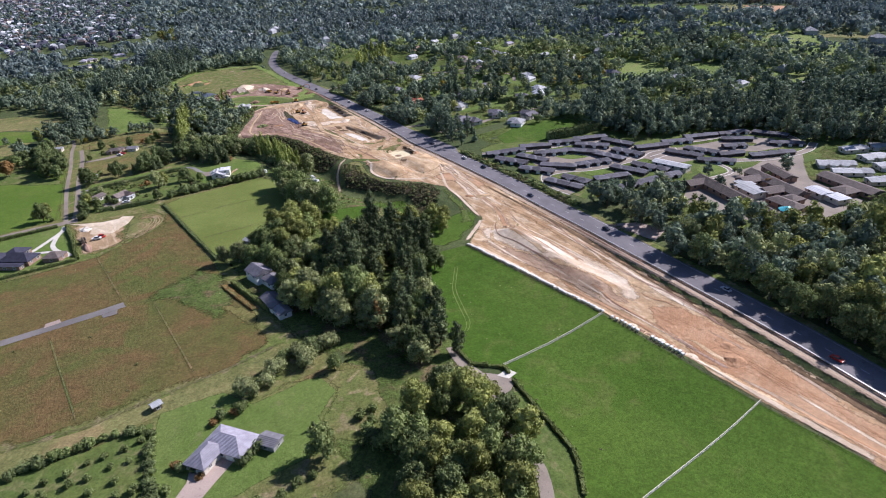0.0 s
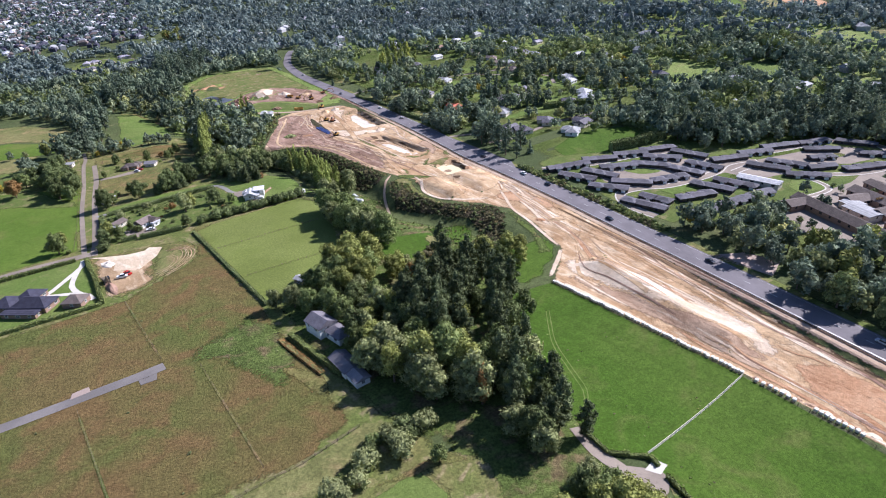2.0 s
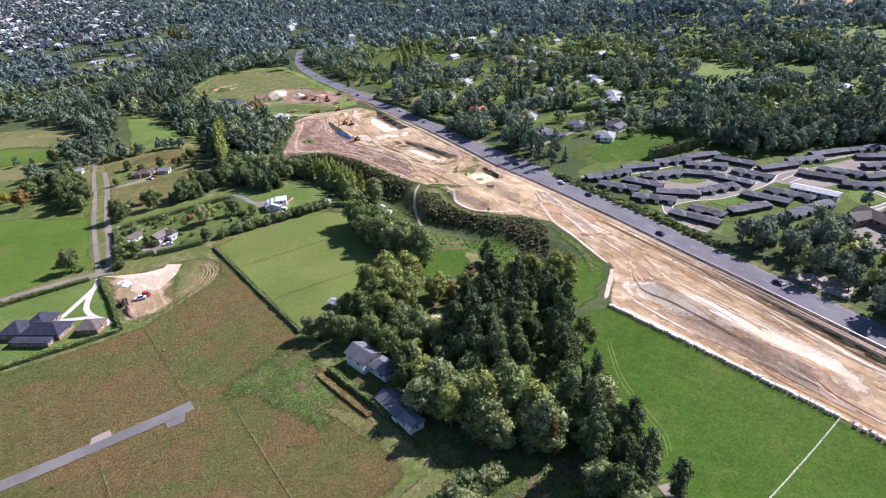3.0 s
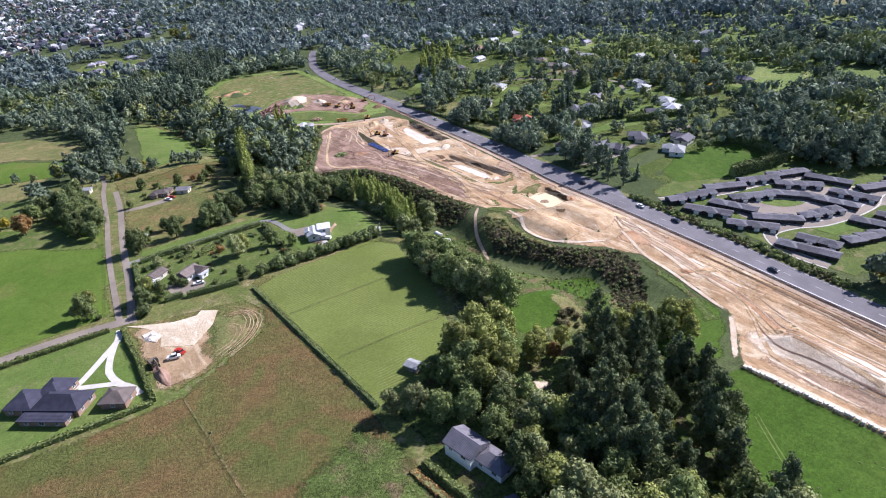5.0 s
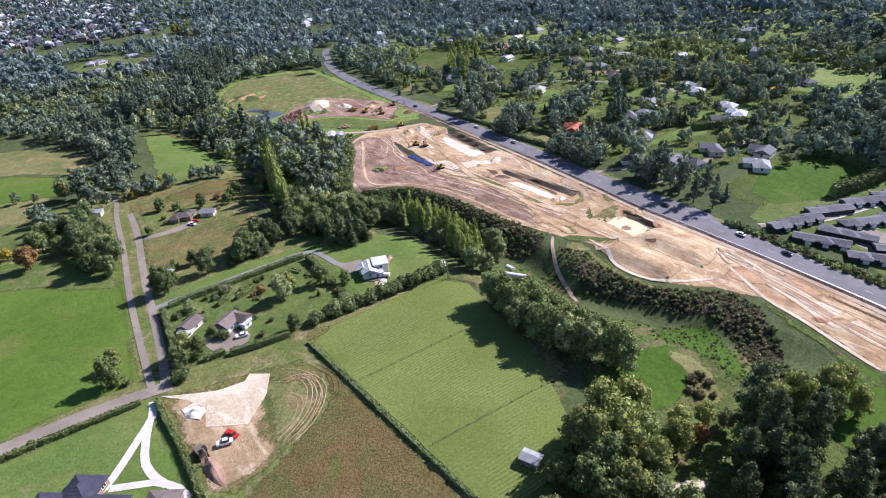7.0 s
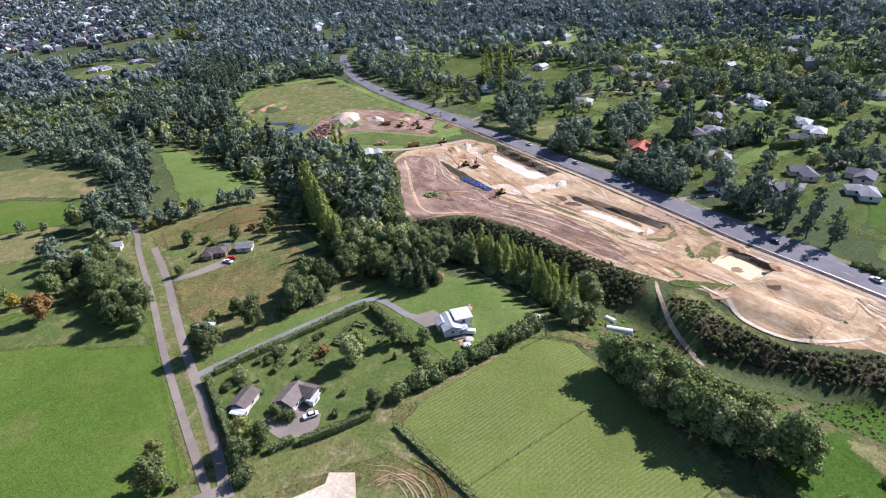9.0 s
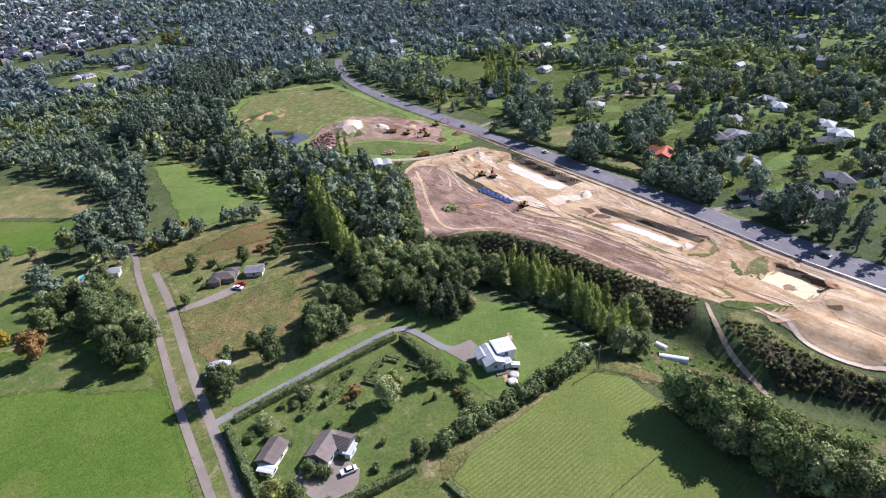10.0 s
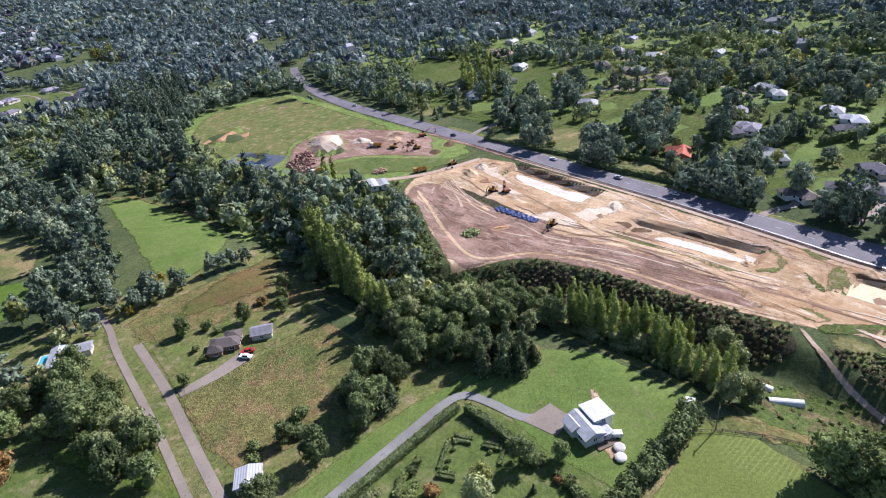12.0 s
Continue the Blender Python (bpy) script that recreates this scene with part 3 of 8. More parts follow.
def lobes_broad(rng, hgt, rad, n=13):
    lobes = [(0, 0, hgt * 0.56, rad * 0.60, rad * 0.60, hgt * 0.34)]
    for k in range(n):
        a, f = 2.4 * k + rng.uniform(-0.5, 0.5), (k + 0.5) / n
        out = math.sin(math.pi * (0.20 + 0.72 * f)) ** 0.8
        d = rad * rng.uniform(0.48, 0.70) * out
        r = rad * rng.uniform(0.26, 0.44)
        lobes.append((d * math.cos(a), d * math.sin(a), hgt * (0.20 + 0.68 * f), r, r, r * rng.uniform(0.8, 1.15)))
    return lobes


def lobes_column(rng, hgt, rad, n=12):
    lobes = []
    for k in range(n):
        f = (k + 0.5) / n
        r = rad * (0.5 + 0.6 * math.sin(math.pi * (0.15 + 0.72 * f))) * rng.uniform(0.75, 1.0) * (1 - 0.6 * f ** 3)
        lobes.append((rng.normal(0, rad * 0.22), rng.normal(0, rad * 0.22), hgt * (0.07 + 0.88 * f), r, r, hgt / n * 1.25))
    return lobes


def lobes_pine(rng, hgt, rad, n=20):
    """An old conifer: bare lower trunk, uneven tiers, and a ragged top of several heads."""
    lobes = [(0, 0, hgt * 0.50, rad * 0.48, rad * 0.48, hgt * 0.36)]
    for k in range(n):
        f = (k + rng.uniform(0, 0.9)) / n
        a = 2.4 * k + rng.uniform(-0.5, 0.5)
        reach = rad * math.sin(math.pi * (0.16 + 0.74 * f)) ** 0.75 * rng.uniform(0.35, 0.85)
        r = rad * (0.42 - 0.16 * f) * rng.uniform(0.75, 1.25)
        lobes.append((reach * math.cos(a), reach * math.sin(a), hgt * (0.16 + 0.72 * f), r, r, r * rng.uniform(0.8, 1.2)))
    for k in range(max(2, n // 6)):
        a, d = rng.uniform(0, 6.28), rad * rng.uniform(0.0, 0.3)
        lobes.append((d * math.cos(a), d * math.sin(a), hgt * rng.uniform(0.84, 0.95), rad * 0.2, rad * 0.2, hgt * 0.08))
    return lobes


def lobes_cone(rng, hgt, rad, n=12):
    return [(rng.normal(0, 0.1 * rad), rng.normal(0, 0.1 * rad), hgt * (0.08 + 0.86 * k / n), rad * (1.02 - k / n), rad * (1.02 - k / n), hgt / n * 1.1) for k in range(n)]


def lobes_bush(rng, hgt, rad, n=6):
    return [(0, 0, hgt * 0.45, rad * 0.7, rad * 0.7, hgt * 0.5)] + [(rad * 0.55 * math.cos(a), rad * 0.55 * math.sin(a), hgt * rng.uniform(0.28, 0.6), rad * 0.42, rad * 0.42, hgt * 0.36) for a in rng.uniform(0, 6.28, n)]


FORMS = {"broad": lobes_broad, "column": lobes_column, "pine": lobes_pine, "cone": lobes_cone, "bush": lobes_bush}
KINDS = {
    # kind: form, height, radius, leaves, clump size, clumps per square metre, name, label, category
    "dark": ("broad", 15, 6.0, "leaf_dark", 0.45, 2.8, "broadleaf_tree", "broad-crowned tree with dense dark green leaves", "tree"),
    "green": ("broad", 13, 5.5, "leaf_mid", 0.43, 2.8, "broadleaf_tree", "round leafy tree with mid-green crown", "tree"),
    "light": ("broad", 16, 6.0, "leaf_light", 0.45, 2.7, "broadleaf_tree", "tall tree with yellowish-green autumn leaves", "tree"),
    "grey": ("broad", 12, 5.0, "leaf_grey", 0.40, 2.7, "willow_tree", "tall grey-green feathery willow-like tree", "tree"),
    "rust": ("broad", 8, 3.6, "leaf_rust", 0.36, 2.8, "autumn_tree", "small tree turning rusty brown", "tree"),
    "gold": ("broad", 8, 3.6, "leaf_gold", 0.36, 2.8, "golden_tree", "small tree with bright golden leaves", "tree"),
    "poplar": ("column", 26, 2.7, "leaf_poplar", 0.40, 3.0, "poplar_tree", "tall narrow upright green poplar", "tree"),
    "rustpoplar": ("column", 17, 2.0, "leaf_rust", 0.36, 3.0, "poplar_tree", "narrow upright poplar turned rusty orange", "tree"),
    "pine": ("pine", 25, 5.2, "leaf_pine", 0.45, 2.8, "pine_tree", "tall dark green open-crowned pine", "tree"),
    "cypress": ("cone", 11, 3.0, "leaf_pine", 0.36, 3.0, "conifer_tree", "dense dark green cone-shaped conifer", "tree"),
    "bush": ("bush", 3.4, 2.3, "leaf_mid", 0.30, 4.2, "shrub", "rounded mid-green leafy garden shrub", "shrub"),
    "darkbush": ("bush", 4.0, 3.0, "leaf_dark", 0.32, 3.8, "shrub", "dark green wide spreading shrub", "shrub"),
    "greybush": ("bush", 5.5, 4.0, "leaf_grey", 0.36, 3.2, "shrub", "large soft grey-green rounded bush", "shrub"),
    "drybush": ("bush", 3.2, 2.4, "leaf_dry", 0.30, 4.0, "shrub", "low brownish-green scrubby shrub", "shrub"),
    "rustbush": ("bush", 2.6, 2.0, "leaf_rust", 0.29, 4.2, "shrub", "small reddish-brown spreading shrub", "shrub"),
}
PLANTS = {}


def plant_model(kind, variant):
    """Builds a trunk and a crown once for each kind and variant; later trees share them."""
    if (kind, variant) in PLANTS:
        return PLANTS[kind, variant]
    form, hgt, rad, leaf, size, dens, name, label, cat = KINDS[kind]
    rng = np.random.default_rng(100 * variant + sum(map(ord, kind)))
    lobes = FORMS[form](rng, hgt, rad)
    crown = tri_mesh(name + "_crown", *cloud(lobes, dens * 0.82, size * 1.02, rng), M[leaf])
    bm = bmesh.new()
    r = hgt * 0.018 + 0.05
    if form == "bush":
        for k in range(4):
            limb(bm, (0, 0, -0.3), (math.cos(k * 1.7) * rad * 0.3, math.sin(k * 1.7) * rad * 0.3, hgt * 0.55), r * 0.7, r * 0.25, 5)
    else:
        limb(bm, (0, 0, -0.5), (0.15, 0.1, hgt * 0.45), r * 1.35, r * 0.8, 8)
        limb(bm, (0.15, 0.1, hgt * 0.45), (0, 0, hgt * 0.86), r * 0.8, r * 0.2, 6)
        for lobe in lobes[1:8]:
            limb(bm, (0.1, 0.1, max(hgt * 0.16, lobe[2] - hgt * 0.22)), lobe[:3], r * 0.42, r * 0.12, 5)
    trunk = bpy.data.meshes.new(name + "_trunk")
    bm.to_mesh(trunk)
    bm.free()
    trunk.materials.append(M["bark"])
    PLANTS[kind, variant] = (crown, trunk)
    return crown, trunk


PLACED = []


MASS = {}
CLEAR = [(14, 534, 7.5), (19, 528, 8.0), (57, 489, 6.0), (69, 484, 5.0), (29, 388.5, 5.0), (40, 380, 6.0), (178, 551, 10.0), (172, 546, 9.0), (168, 652, 22.0), (103, 237, 5.0), (111, 235, 3.5)]      # kept free of plants: x, y, radius


def plant(kind, x, y, scale=1.0, tall=1.0, seed=0, group="", mass=False):
    """One tree or shrub. Those far off, and the thick scrub on the banks, are joined into masses later."""
    _, hgt, rad, _, _, _, name, label, cat = KINDS[kind]
    if any((x - cx) ** 2 + (y - cy) ** 2 < r * r for cx, cy, r in CLEAR):
        return None
    if mass or ((x > 226 or y > 450) and not (x < 110 and y < 515)):
        MASS.setdefault(kind, []).append((x, y, scale, tall))
        return None
    rnd = random.Random(int(x * 13.7) * 7919 + int(y * 9.1) + seed)
    crown, trunk = plant_model(kind, rnd.randrange(4))
    m = pose(x, y, h1(x, y), 0, 0, rnd.uniform(0, 360)) @ Matrix.Diagonal((scale, scale, scale * tall, 1))
    ob = thing(name, m, label, cat, group)
    for nm, me in (("trunk", trunk), ("crown", crown)):
        c = new(nm, me)
        c.parent = ob
    PLACED.append((x, y, rad * scale))
    return ob


def scatter(poly, gap, seed, jitter=0.42):
    """Plan points spread unevenly over a polygon."""
    rnd = random.Random(seed)
    x0, x1 = min(p[0] for p in poly), max(p[0] for p in poly)
    y0, y1 = min(p[1] for p in poly), max(p[1] for p in poly)
    out, row, y = [], 0, y0
    while y < y1:
        x = x0 + (gap / 2 if row % 2 else 0)
        while x < x1:
            q = (x + rnd.uniform(-jitter, jitter) * gap, y + rnd.uniform(-jitter, jitter) * gap)
            if inside(*q, poly):
                out.append(q)
            x += gap
        y += gap * 0.87
        row += 1
    return out


def grow(poly, gap, kinds, seed, lo=0.75, hi=1.2, group="", mass=False):
    """A stand of trees: kinds is a list to choose from."""
    rnd = random.Random(seed + 99)
    for x, y in scatter(poly, gap, seed):
        plant(rnd.choice(kinds), x, y, rnd.uniform(lo, hi), rnd.uniform(0.85, 1.15), seed, group, mass)


def along(pts, gap, kinds, seed, lo=0.8, hi=1.1, wob=0.8, group=""):
    rnd = random.Random(seed)
    line, run = bend(pts, 0.5), 0.0
    for a, b in zip(line, line[1:]):
        run += (b - a).length
        if run > gap:
            run = rnd.uniform(-0.15, 0.15) * gap
            plant(rnd.choice(kinds), b.x + rnd.uniform(-wob, wob), b.y + rnd.uniform(-wob, wob), rnd.uniform(lo, hi), rnd.uniform(0.9, 1.12), seed, group)


def plant_masses():
    """Joins the trees set aside in MASS, kind by kind, into one mesh each, with a tone for every tree."""
    for kind, items in MASS.items():
        form, hgt, rad, leaf, size, dens, name, label, cat = KINDS[kind]
        rng = np.random.default_rng(sum(map(ord, kind)))
        models = [cloud(FORMS[form](rng, hgt, rad, {"broad": 7, "pine": 9, "bush": 3}[form] if form in ("broad", "pine", "bush") else 9), dens * 0.15, size * 2.0, rng) for _ in range(4)]
        vs, fs, tones, base = [], [], [], 0
        trunks = bmesh.new()
        for x, y, s, tall in items:
            v, f = models[rng.integers(0, 4)]
            fs.append(f + base)
            base += len(v)
            a = rng.uniform(0, 6.28)
            c, sn = math.cos(a), math.sin(a)
            z = h1(x, y)
            vs.append(np.stack([x + s * (v[:, 0] * c - v[:, 1] * sn), y + s * (v[:, 0] * sn + v[:, 1] * c), z + s * tall * v[:, 2]], 1))
            tones.append(np.full(len(f), rng.uniform(-0.9, 0.9)))
            limb(trunks, (x, y, z - 0.5), (x, y, z + hgt * s * tall * 0.7), hgt * s * 0.02, hgt * s * 0.008, 5)
        # joined trees take leaf copies lightened and blued for haze
        hazed_leaf = {"leaf_dark": "leaf_wood_hazed", "leaf_mid": "leaf_wood_hazed", "leaf_pine": "leaf_wood_hazed_dark"}.get(leaf, leaf) if form != "bush" else leaf
        me = tri_mesh(name + "_mass", np.concatenate(vs), np.concatenate(fs), M[hazed_leaf])
        me.attributes.new("tone", "FLOAT", "FACE").data.foreach_set("value", np.concatenate(tones))
        ob = tagged(new(name + "_mass", me), "stand of many " + label.replace("tree", "trees").replace("shrub", "shrubs"), "trees", kind="stuff")
        part("trunk_mass", trunks, M["bark"], ob)


def hedge(pts, width, hgt, label, leaf="leaf_hedge", size=0.34, dens=5.0, name="hedge", curved=False, uneven=0.12):
    """A clipped hedge: stems and a solid core under a skin of leaf clumps."""
    rng = np.random.default_rng(int(abs(pts[0][0]) * 31 + abs(pts[0][1])))
    line = bend(pts, 2.0) if curved else [Vector(p) for p in pts]
    ob = thing(name, pose(line[0].x, line[0].y, h1(line[0].x, line[0].y)), label, "hedge")
    o = Vector((line[0].x, line[0].y, h1(line[0].x, line[0].y)))
    core, quads = bmesh.new(), []
    for a, b in zip(line, line[1:]):
        d = b - a
        n = max(1, int(d.length / 4))
        for k in range(n):
            p, q = a + d * (k / n), a + d * ((k + 1) / n)
            mid, ln = (p + q) / 2, (q - p).length
            hh = hgt * (1 + uneven * noise.noise(Vector((mid.x * 0.3, mid.y * 0.3, 0))) * 2)
            turn = Matrix.Rotation(math.atan2(d.y, d.x), 4, "Z")
            z = h1(mid.x, mid.y) - o.z
            box(core, mid.x - o.x, mid.y - o.y, z - 0.3, ln, width * 0.8, hh * 0.88 + 0.3, 0.0, turn)
            cnt = int(1.8 * dens * ln * (width + 2 * hh))
            s = rng.uniform(-0.5, 0.5, cnt)
            u = rng.uniform(-(width / 2 + hh), width / 2 + hh, cnt)
            top = np.abs(u) < width / 2
            across = np.where(top, u, np.sign(u) * width / 2)
            up = np.where(top, hh, hh - (np.abs(u) - width / 2))
            dx, dy = math.cos(math.atan2(d.y, d.x)), math.sin(math.atan2(d.y, d.x))
            across = across + rng.normal(0, 0.1 * width, cnt)
            c = np.stack([mid.x - o.x + dx * s * ln - dy * across, mid.y - o.y + dy * s * ln + dx * across, z + up + rng.normal(0, 0.06 * hh, cnt)], 1)
            nn = np.where(top[:, None], [[0, 0, 1.0]], np.stack([-dy * np.sign(u), dx * np.sign(u), np.full(cnt, 0.25)], 1))
            quads.append(leaf_clumps(c, nn, size * rng.uniform(0.6, 1.3, cnt), rng, 0.4))
    part("core", core, M["leaf_dark"], ob)
    f = new("foliage", clump_mesh("hedge_foliage", np.concatenate(quads), M[leaf]))
    f.parent = ob
    return ob


def woods(name, label, pts, material, lobes_each, sprays_each, spray, rng):
    """A far wood as one mass: each tree (x, y, height, radius) is a rough leafy core with many loose sprays over its lobes."""
    n, k = len(pts), lobes_each
    slim = np.where(rng.uniform(0, 1, n) < 0.14, 0.55, 1.0)
    x, y, hg, rd = pts[:, 0], pts[:, 1], pts[:, 2] / slim ** 0.5, pts[:, 3] * slim
    base = height(x, y)
    core = np.stack([x, y, base + hg * 0.5, rd * 0.82, rd * 0.82, hg * 0.46], 1)
    v, fc = lumps(core, rng, 0.62, 0.12)
    pick = np.repeat(np.arange(n), sprays_each)
    turn, f = rng.uniform(0, 6.28, n)[pick], rng.integers(0, k, len(pick)) / max(1, k - 1) if k > 1 else np.full(len(pick), 0.5)
    a = turn + 2.4 * k * f
    lobe = np.stack([x[pick] + rd[pick] * 0.45 * np.cos(a), y[pick] + rd[pick] * 0.45 * np.sin(a), base[pick] + hg[pick] * (0.36 + 0.34 * f)], 1)
    d = rng.normal(0, 1, (len(pick), 3))
    d[:, 2] = np.abs(d[:, 2]) - 0.25
    d /= np.linalg.norm(d, axis=1)[:, None]
    r = rd[pick] * (0.62 - 0.14 * f)
    at = lobe + d * np.stack([r, r, np.minimum(r * 1.1, hg[pick] * 0.34)], 1) * rng.uniform(0.8, 1.12, (len(pick), 1))
    lv = leaf_clumps(at, d, spray * rd[pick] * rng.uniform(0.55, 1.35, len(pick)), rng, 0.38)
    me = tri_mesh(name, np.concatenate([v, lv]), np.concatenate([fc, np.arange(len(lv)).reshape(-1, 3) + len(v)]), material)
    tone = np.clip(0.55 * rng.uniform(-1, 1, n) + 0.6 * noise_at(x * 8, y * 8, 0.004), -1, 1)
    me.attributes.new("tone", "FLOAT", "FACE").data.foreach_set("value", np.concatenate([np.repeat(tone, 20), np.repeat(tone, sprays_each)]))
    return tagged(new(name, me), label, "trees", kind="stuff")


# ---- buildings ----
def roof_mesh(w, d, z, rise, kind, over=0.45, thick=0.22):
    """A hipped or gabled roof with eaves over a rectangle, its ridge along the longer side."""
    bm = bmesh.new()
    swap = d > w
    a, b = (d, w) if swap else (w, d)
    a, b = a / 2 + over, b / 2 + over
    ins = min(a * 0.98, b * 0.95) if kind == "hip" else 0.0
    base = [(-a, -b), (a, -b), (a, b), (-a, b)]
    ridge = [(-a + ins, 0), (a - ins, 0)]
    if swap:
        base, ridge = [(-y, x) for x, y in base], [(-y, x) for x, y in ridge]
    lo = [bm.verts.new((x, y, z - thick)) for x, y in base]
    up = [bm.verts.new((x, y, z)) for x, y in base]
    r = [bm.verts.new((x, y, z + rise)) for x, y in ridge]
    bm.faces.new(lo[::-1])
    for k in range(4):
        bm.faces.new((lo[k], lo[(k + 1) % 4], up[(k + 1) % 4], up[k]))
    bm.faces.new((up[0], up[1], r[1], r[0]))
    bm.faces.new((up[2], up[3], r[0], r[1]))
    bm.faces.new((up[1], up[2], r[1]))
    bm.faces.new((up[3], up[0], r[0]))
    return bm


def window_part(parent, w, hgt, face, at, z, deep, detail):
    """A window on one face (0: -y, 1: +x, 2: +y, 3: -x) of a block centred at its wall's origin."""
    turn = Matrix.Rotation(radians(90 * face), 4, "Z")
    bm = boxed(at, -deep - 0.03, z, w, 0.1, hgt)
    bmesh.ops.transform(bm, matrix=turn, verts=bm.verts)
    win = part("window", bm, M["glass"], parent)
    if detail:
        bm = bmesh.new()
        for s in (-1, 1):
            box(bm, at + s * w / 2, -deep - 0.05, z - 0.06, 0.12, 0.14, hgt + 0.12)
            box(bm, at, -deep - 0.05, z + hgt / 2 + s * hgt / 2 - 0.06, w + 0.1, 0.14, 0.12)
        box(bm, at, -deep - 0.05, z, 0.08, 0.14, hgt)
        bmesh.ops.transform(bm, matrix=turn, verts=bm.verts)
        part("window_frame", bm, M["white"], win)


def house(x, y, turn, blocks, wall, roof, label, name="house", category="house", group="", detail=True, lift=0.0, roof_label=""):
    """A house of one or more blocks: cx, cy, width, depth, wall height, roof rise, hip or gable."""
    ob = thing(name, pose(x, y, h1(x, y) + lift, 0, 0, turn), label, category, group)
    for cx, cy, w, d, hh, rise, kind, *cover in blocks:
        wm = boxed(0, 0, -0.6, w, d, hh + 0.6)
        if kind == "gable":
            pts = [(-w / 2, -d / 2), (w / 2, -d / 2), (w / 2, d / 2), (-w / 2, d / 2)]
            ends = ((0, 3), (1, 2)) if w >= d else ((0, 1), (3, 2))
            for i, j in ends:
                (x0, y0), (x1, y1) = pts[i], pts[j]
                a, b, c = wm.verts.new((x0 * 0.998, y0 * 0.998, hh)), wm.verts.new((x1 * 0.998, y1 * 0.998, hh)), wm.verts.new(((x0 + x1) / 2 * 0.998, (y0 + y1) / 2 * 0.998, hh + rise * 0.93))
                wm.faces.new((a, b, c))
        walls = part("wall", wm, M[wall], ob)
        walls.location = (cx, cy, 0)
        rf = part("roof", roof_mesh(w, d, hh, rise, kind), M[cover[0] if cover else roof], ob, roof_label)
        rf.location = (cx, cy, 0.02)
        for face in range(4):
            span, deep = (w, d / 2) if face % 2 == 0 else (d, w / 2)
            n = max(1, int(span / 4.2)) if detail else max(1, int(span / 5.5))
            if span < 2.5:
                continue
            for k in range(n):
                window_part(walls, 1.7 if k % 2 else 1.1, 1.15, face, (k + 0.5) * span / n - span / 2, hh - 1.6, deep, detail)
    return ob


def door_on(ob, x, y, w, hgt, turn, material, name="door", label=""):
    d = part(name, boxed(0, 0, 0, w, 0.12, hgt, 0.02), M[material], ob, label)
    d.matrix_basis = pose(x, y, 0, 0, 0, turn)
    return d


# ---- vehicles and machines ----
def car(x, y, turn, paint, label, big=1.0, lift=0.0):
    ob = thing("car", pose(x, y, h1(x, y) + lift, 0, 0, turn) @ Matrix.Diagonal((1, 1, big, 1)), label, "car")
    box_body = boxed(0, 0, 0.32, 1.8, 4.4, 0.62, 0.14)
    part("body", box_body, paint, ob)
    bm = boxed(0, -0.2, 0.93, 1.55, 2.3, 0.52, 0.12)
    for v in bm.verts:
        if v.co.z > 1.2:
            v.co.y = -0.2 + (v.co.y + 0.2) * 0.72
            v.co.x *= 0.86
    part("cabin", bm, M["glass"], ob, "dark glazed cabin")
    part("roof_panel", boxed(0, -0.2, 1.44, 1.25, 1.5, 0.05, 0.02), paint, ob)
    for sx in (-0.85, 0.85):
        for sy in (-1.35, 1.35):
            w = part("wheel", drum(bmesh.new(), sx, sy, 0.32, 0.32, 0.32, 0.22, 12, "x"), M["rubber"], ob)
            part("rim", drum(bmesh.new(), sx + math.copysign(0.1, sx), sy, 0.32, 0.18, 0.18, 0.06, 8, "x"), M["steel"], w)
    for sx in (-0.6, 0.6):
        part("headlight", boxed(sx, 2.19, 0.62, 0.4, 0.06, 0.16), M["white"], ob)
        part("tail_light", boxed(sx, -2.19, 0.66, 0.35, 0.06, 0.16), M["red"], ob)
    return ob


def excavator(x, y, turn, swing, paint, label, reach=1.0):
    ob = thing("excavator", pose(x, y, h1(x, y), 0, 0, turn), label, "excavator")
    for s in (-1.15, 1.15):
        part("track", boxed(s, 0, 0, 0.6, 4.2, 0.95, 0.3), M["rubber"], ob)
    up = part("upper_body", boxed(0, -0.5, 1.05, 2.6, 3.6, 1.15, 0.15), paint, ob)
    up.rotation_euler.z = radians(swing)
    part("cab", boxed(-0.8, 0.75, 2.0, 1.0, 1.4, 1.2, 0.1), M["glass"], up)
    part("counterweight", boxed(0, -2.2, 1.1, 2.6, 0.8, 1.0, 0.2), paint, up)
    bm = bmesh.new()
    limb(bm, (0.2, 1.1, 1.9), (0.2, 3.8 * reach, 4.3), 0.34, 0.3, 4)
    limb(bm, (0.2, 3.8 * reach, 4.3), (0.2, 5.8 * reach, 3.4), 0.3, 0.24, 4)
    part("boom", bm, paint, up)
    bm = bmesh.new()
    limb(bm, (0.2, 5.9 * reach, 3.7), (0.2, 6.5 * reach, 0.9), 0.24, 0.16, 4)
    part("stick", bm, paint, up)
    part("bucket", boxed(0.2, 6.1 * reach, 0.05, 1.1, 0.9, 0.9, 0.2), M["timber"], up)
    return ob


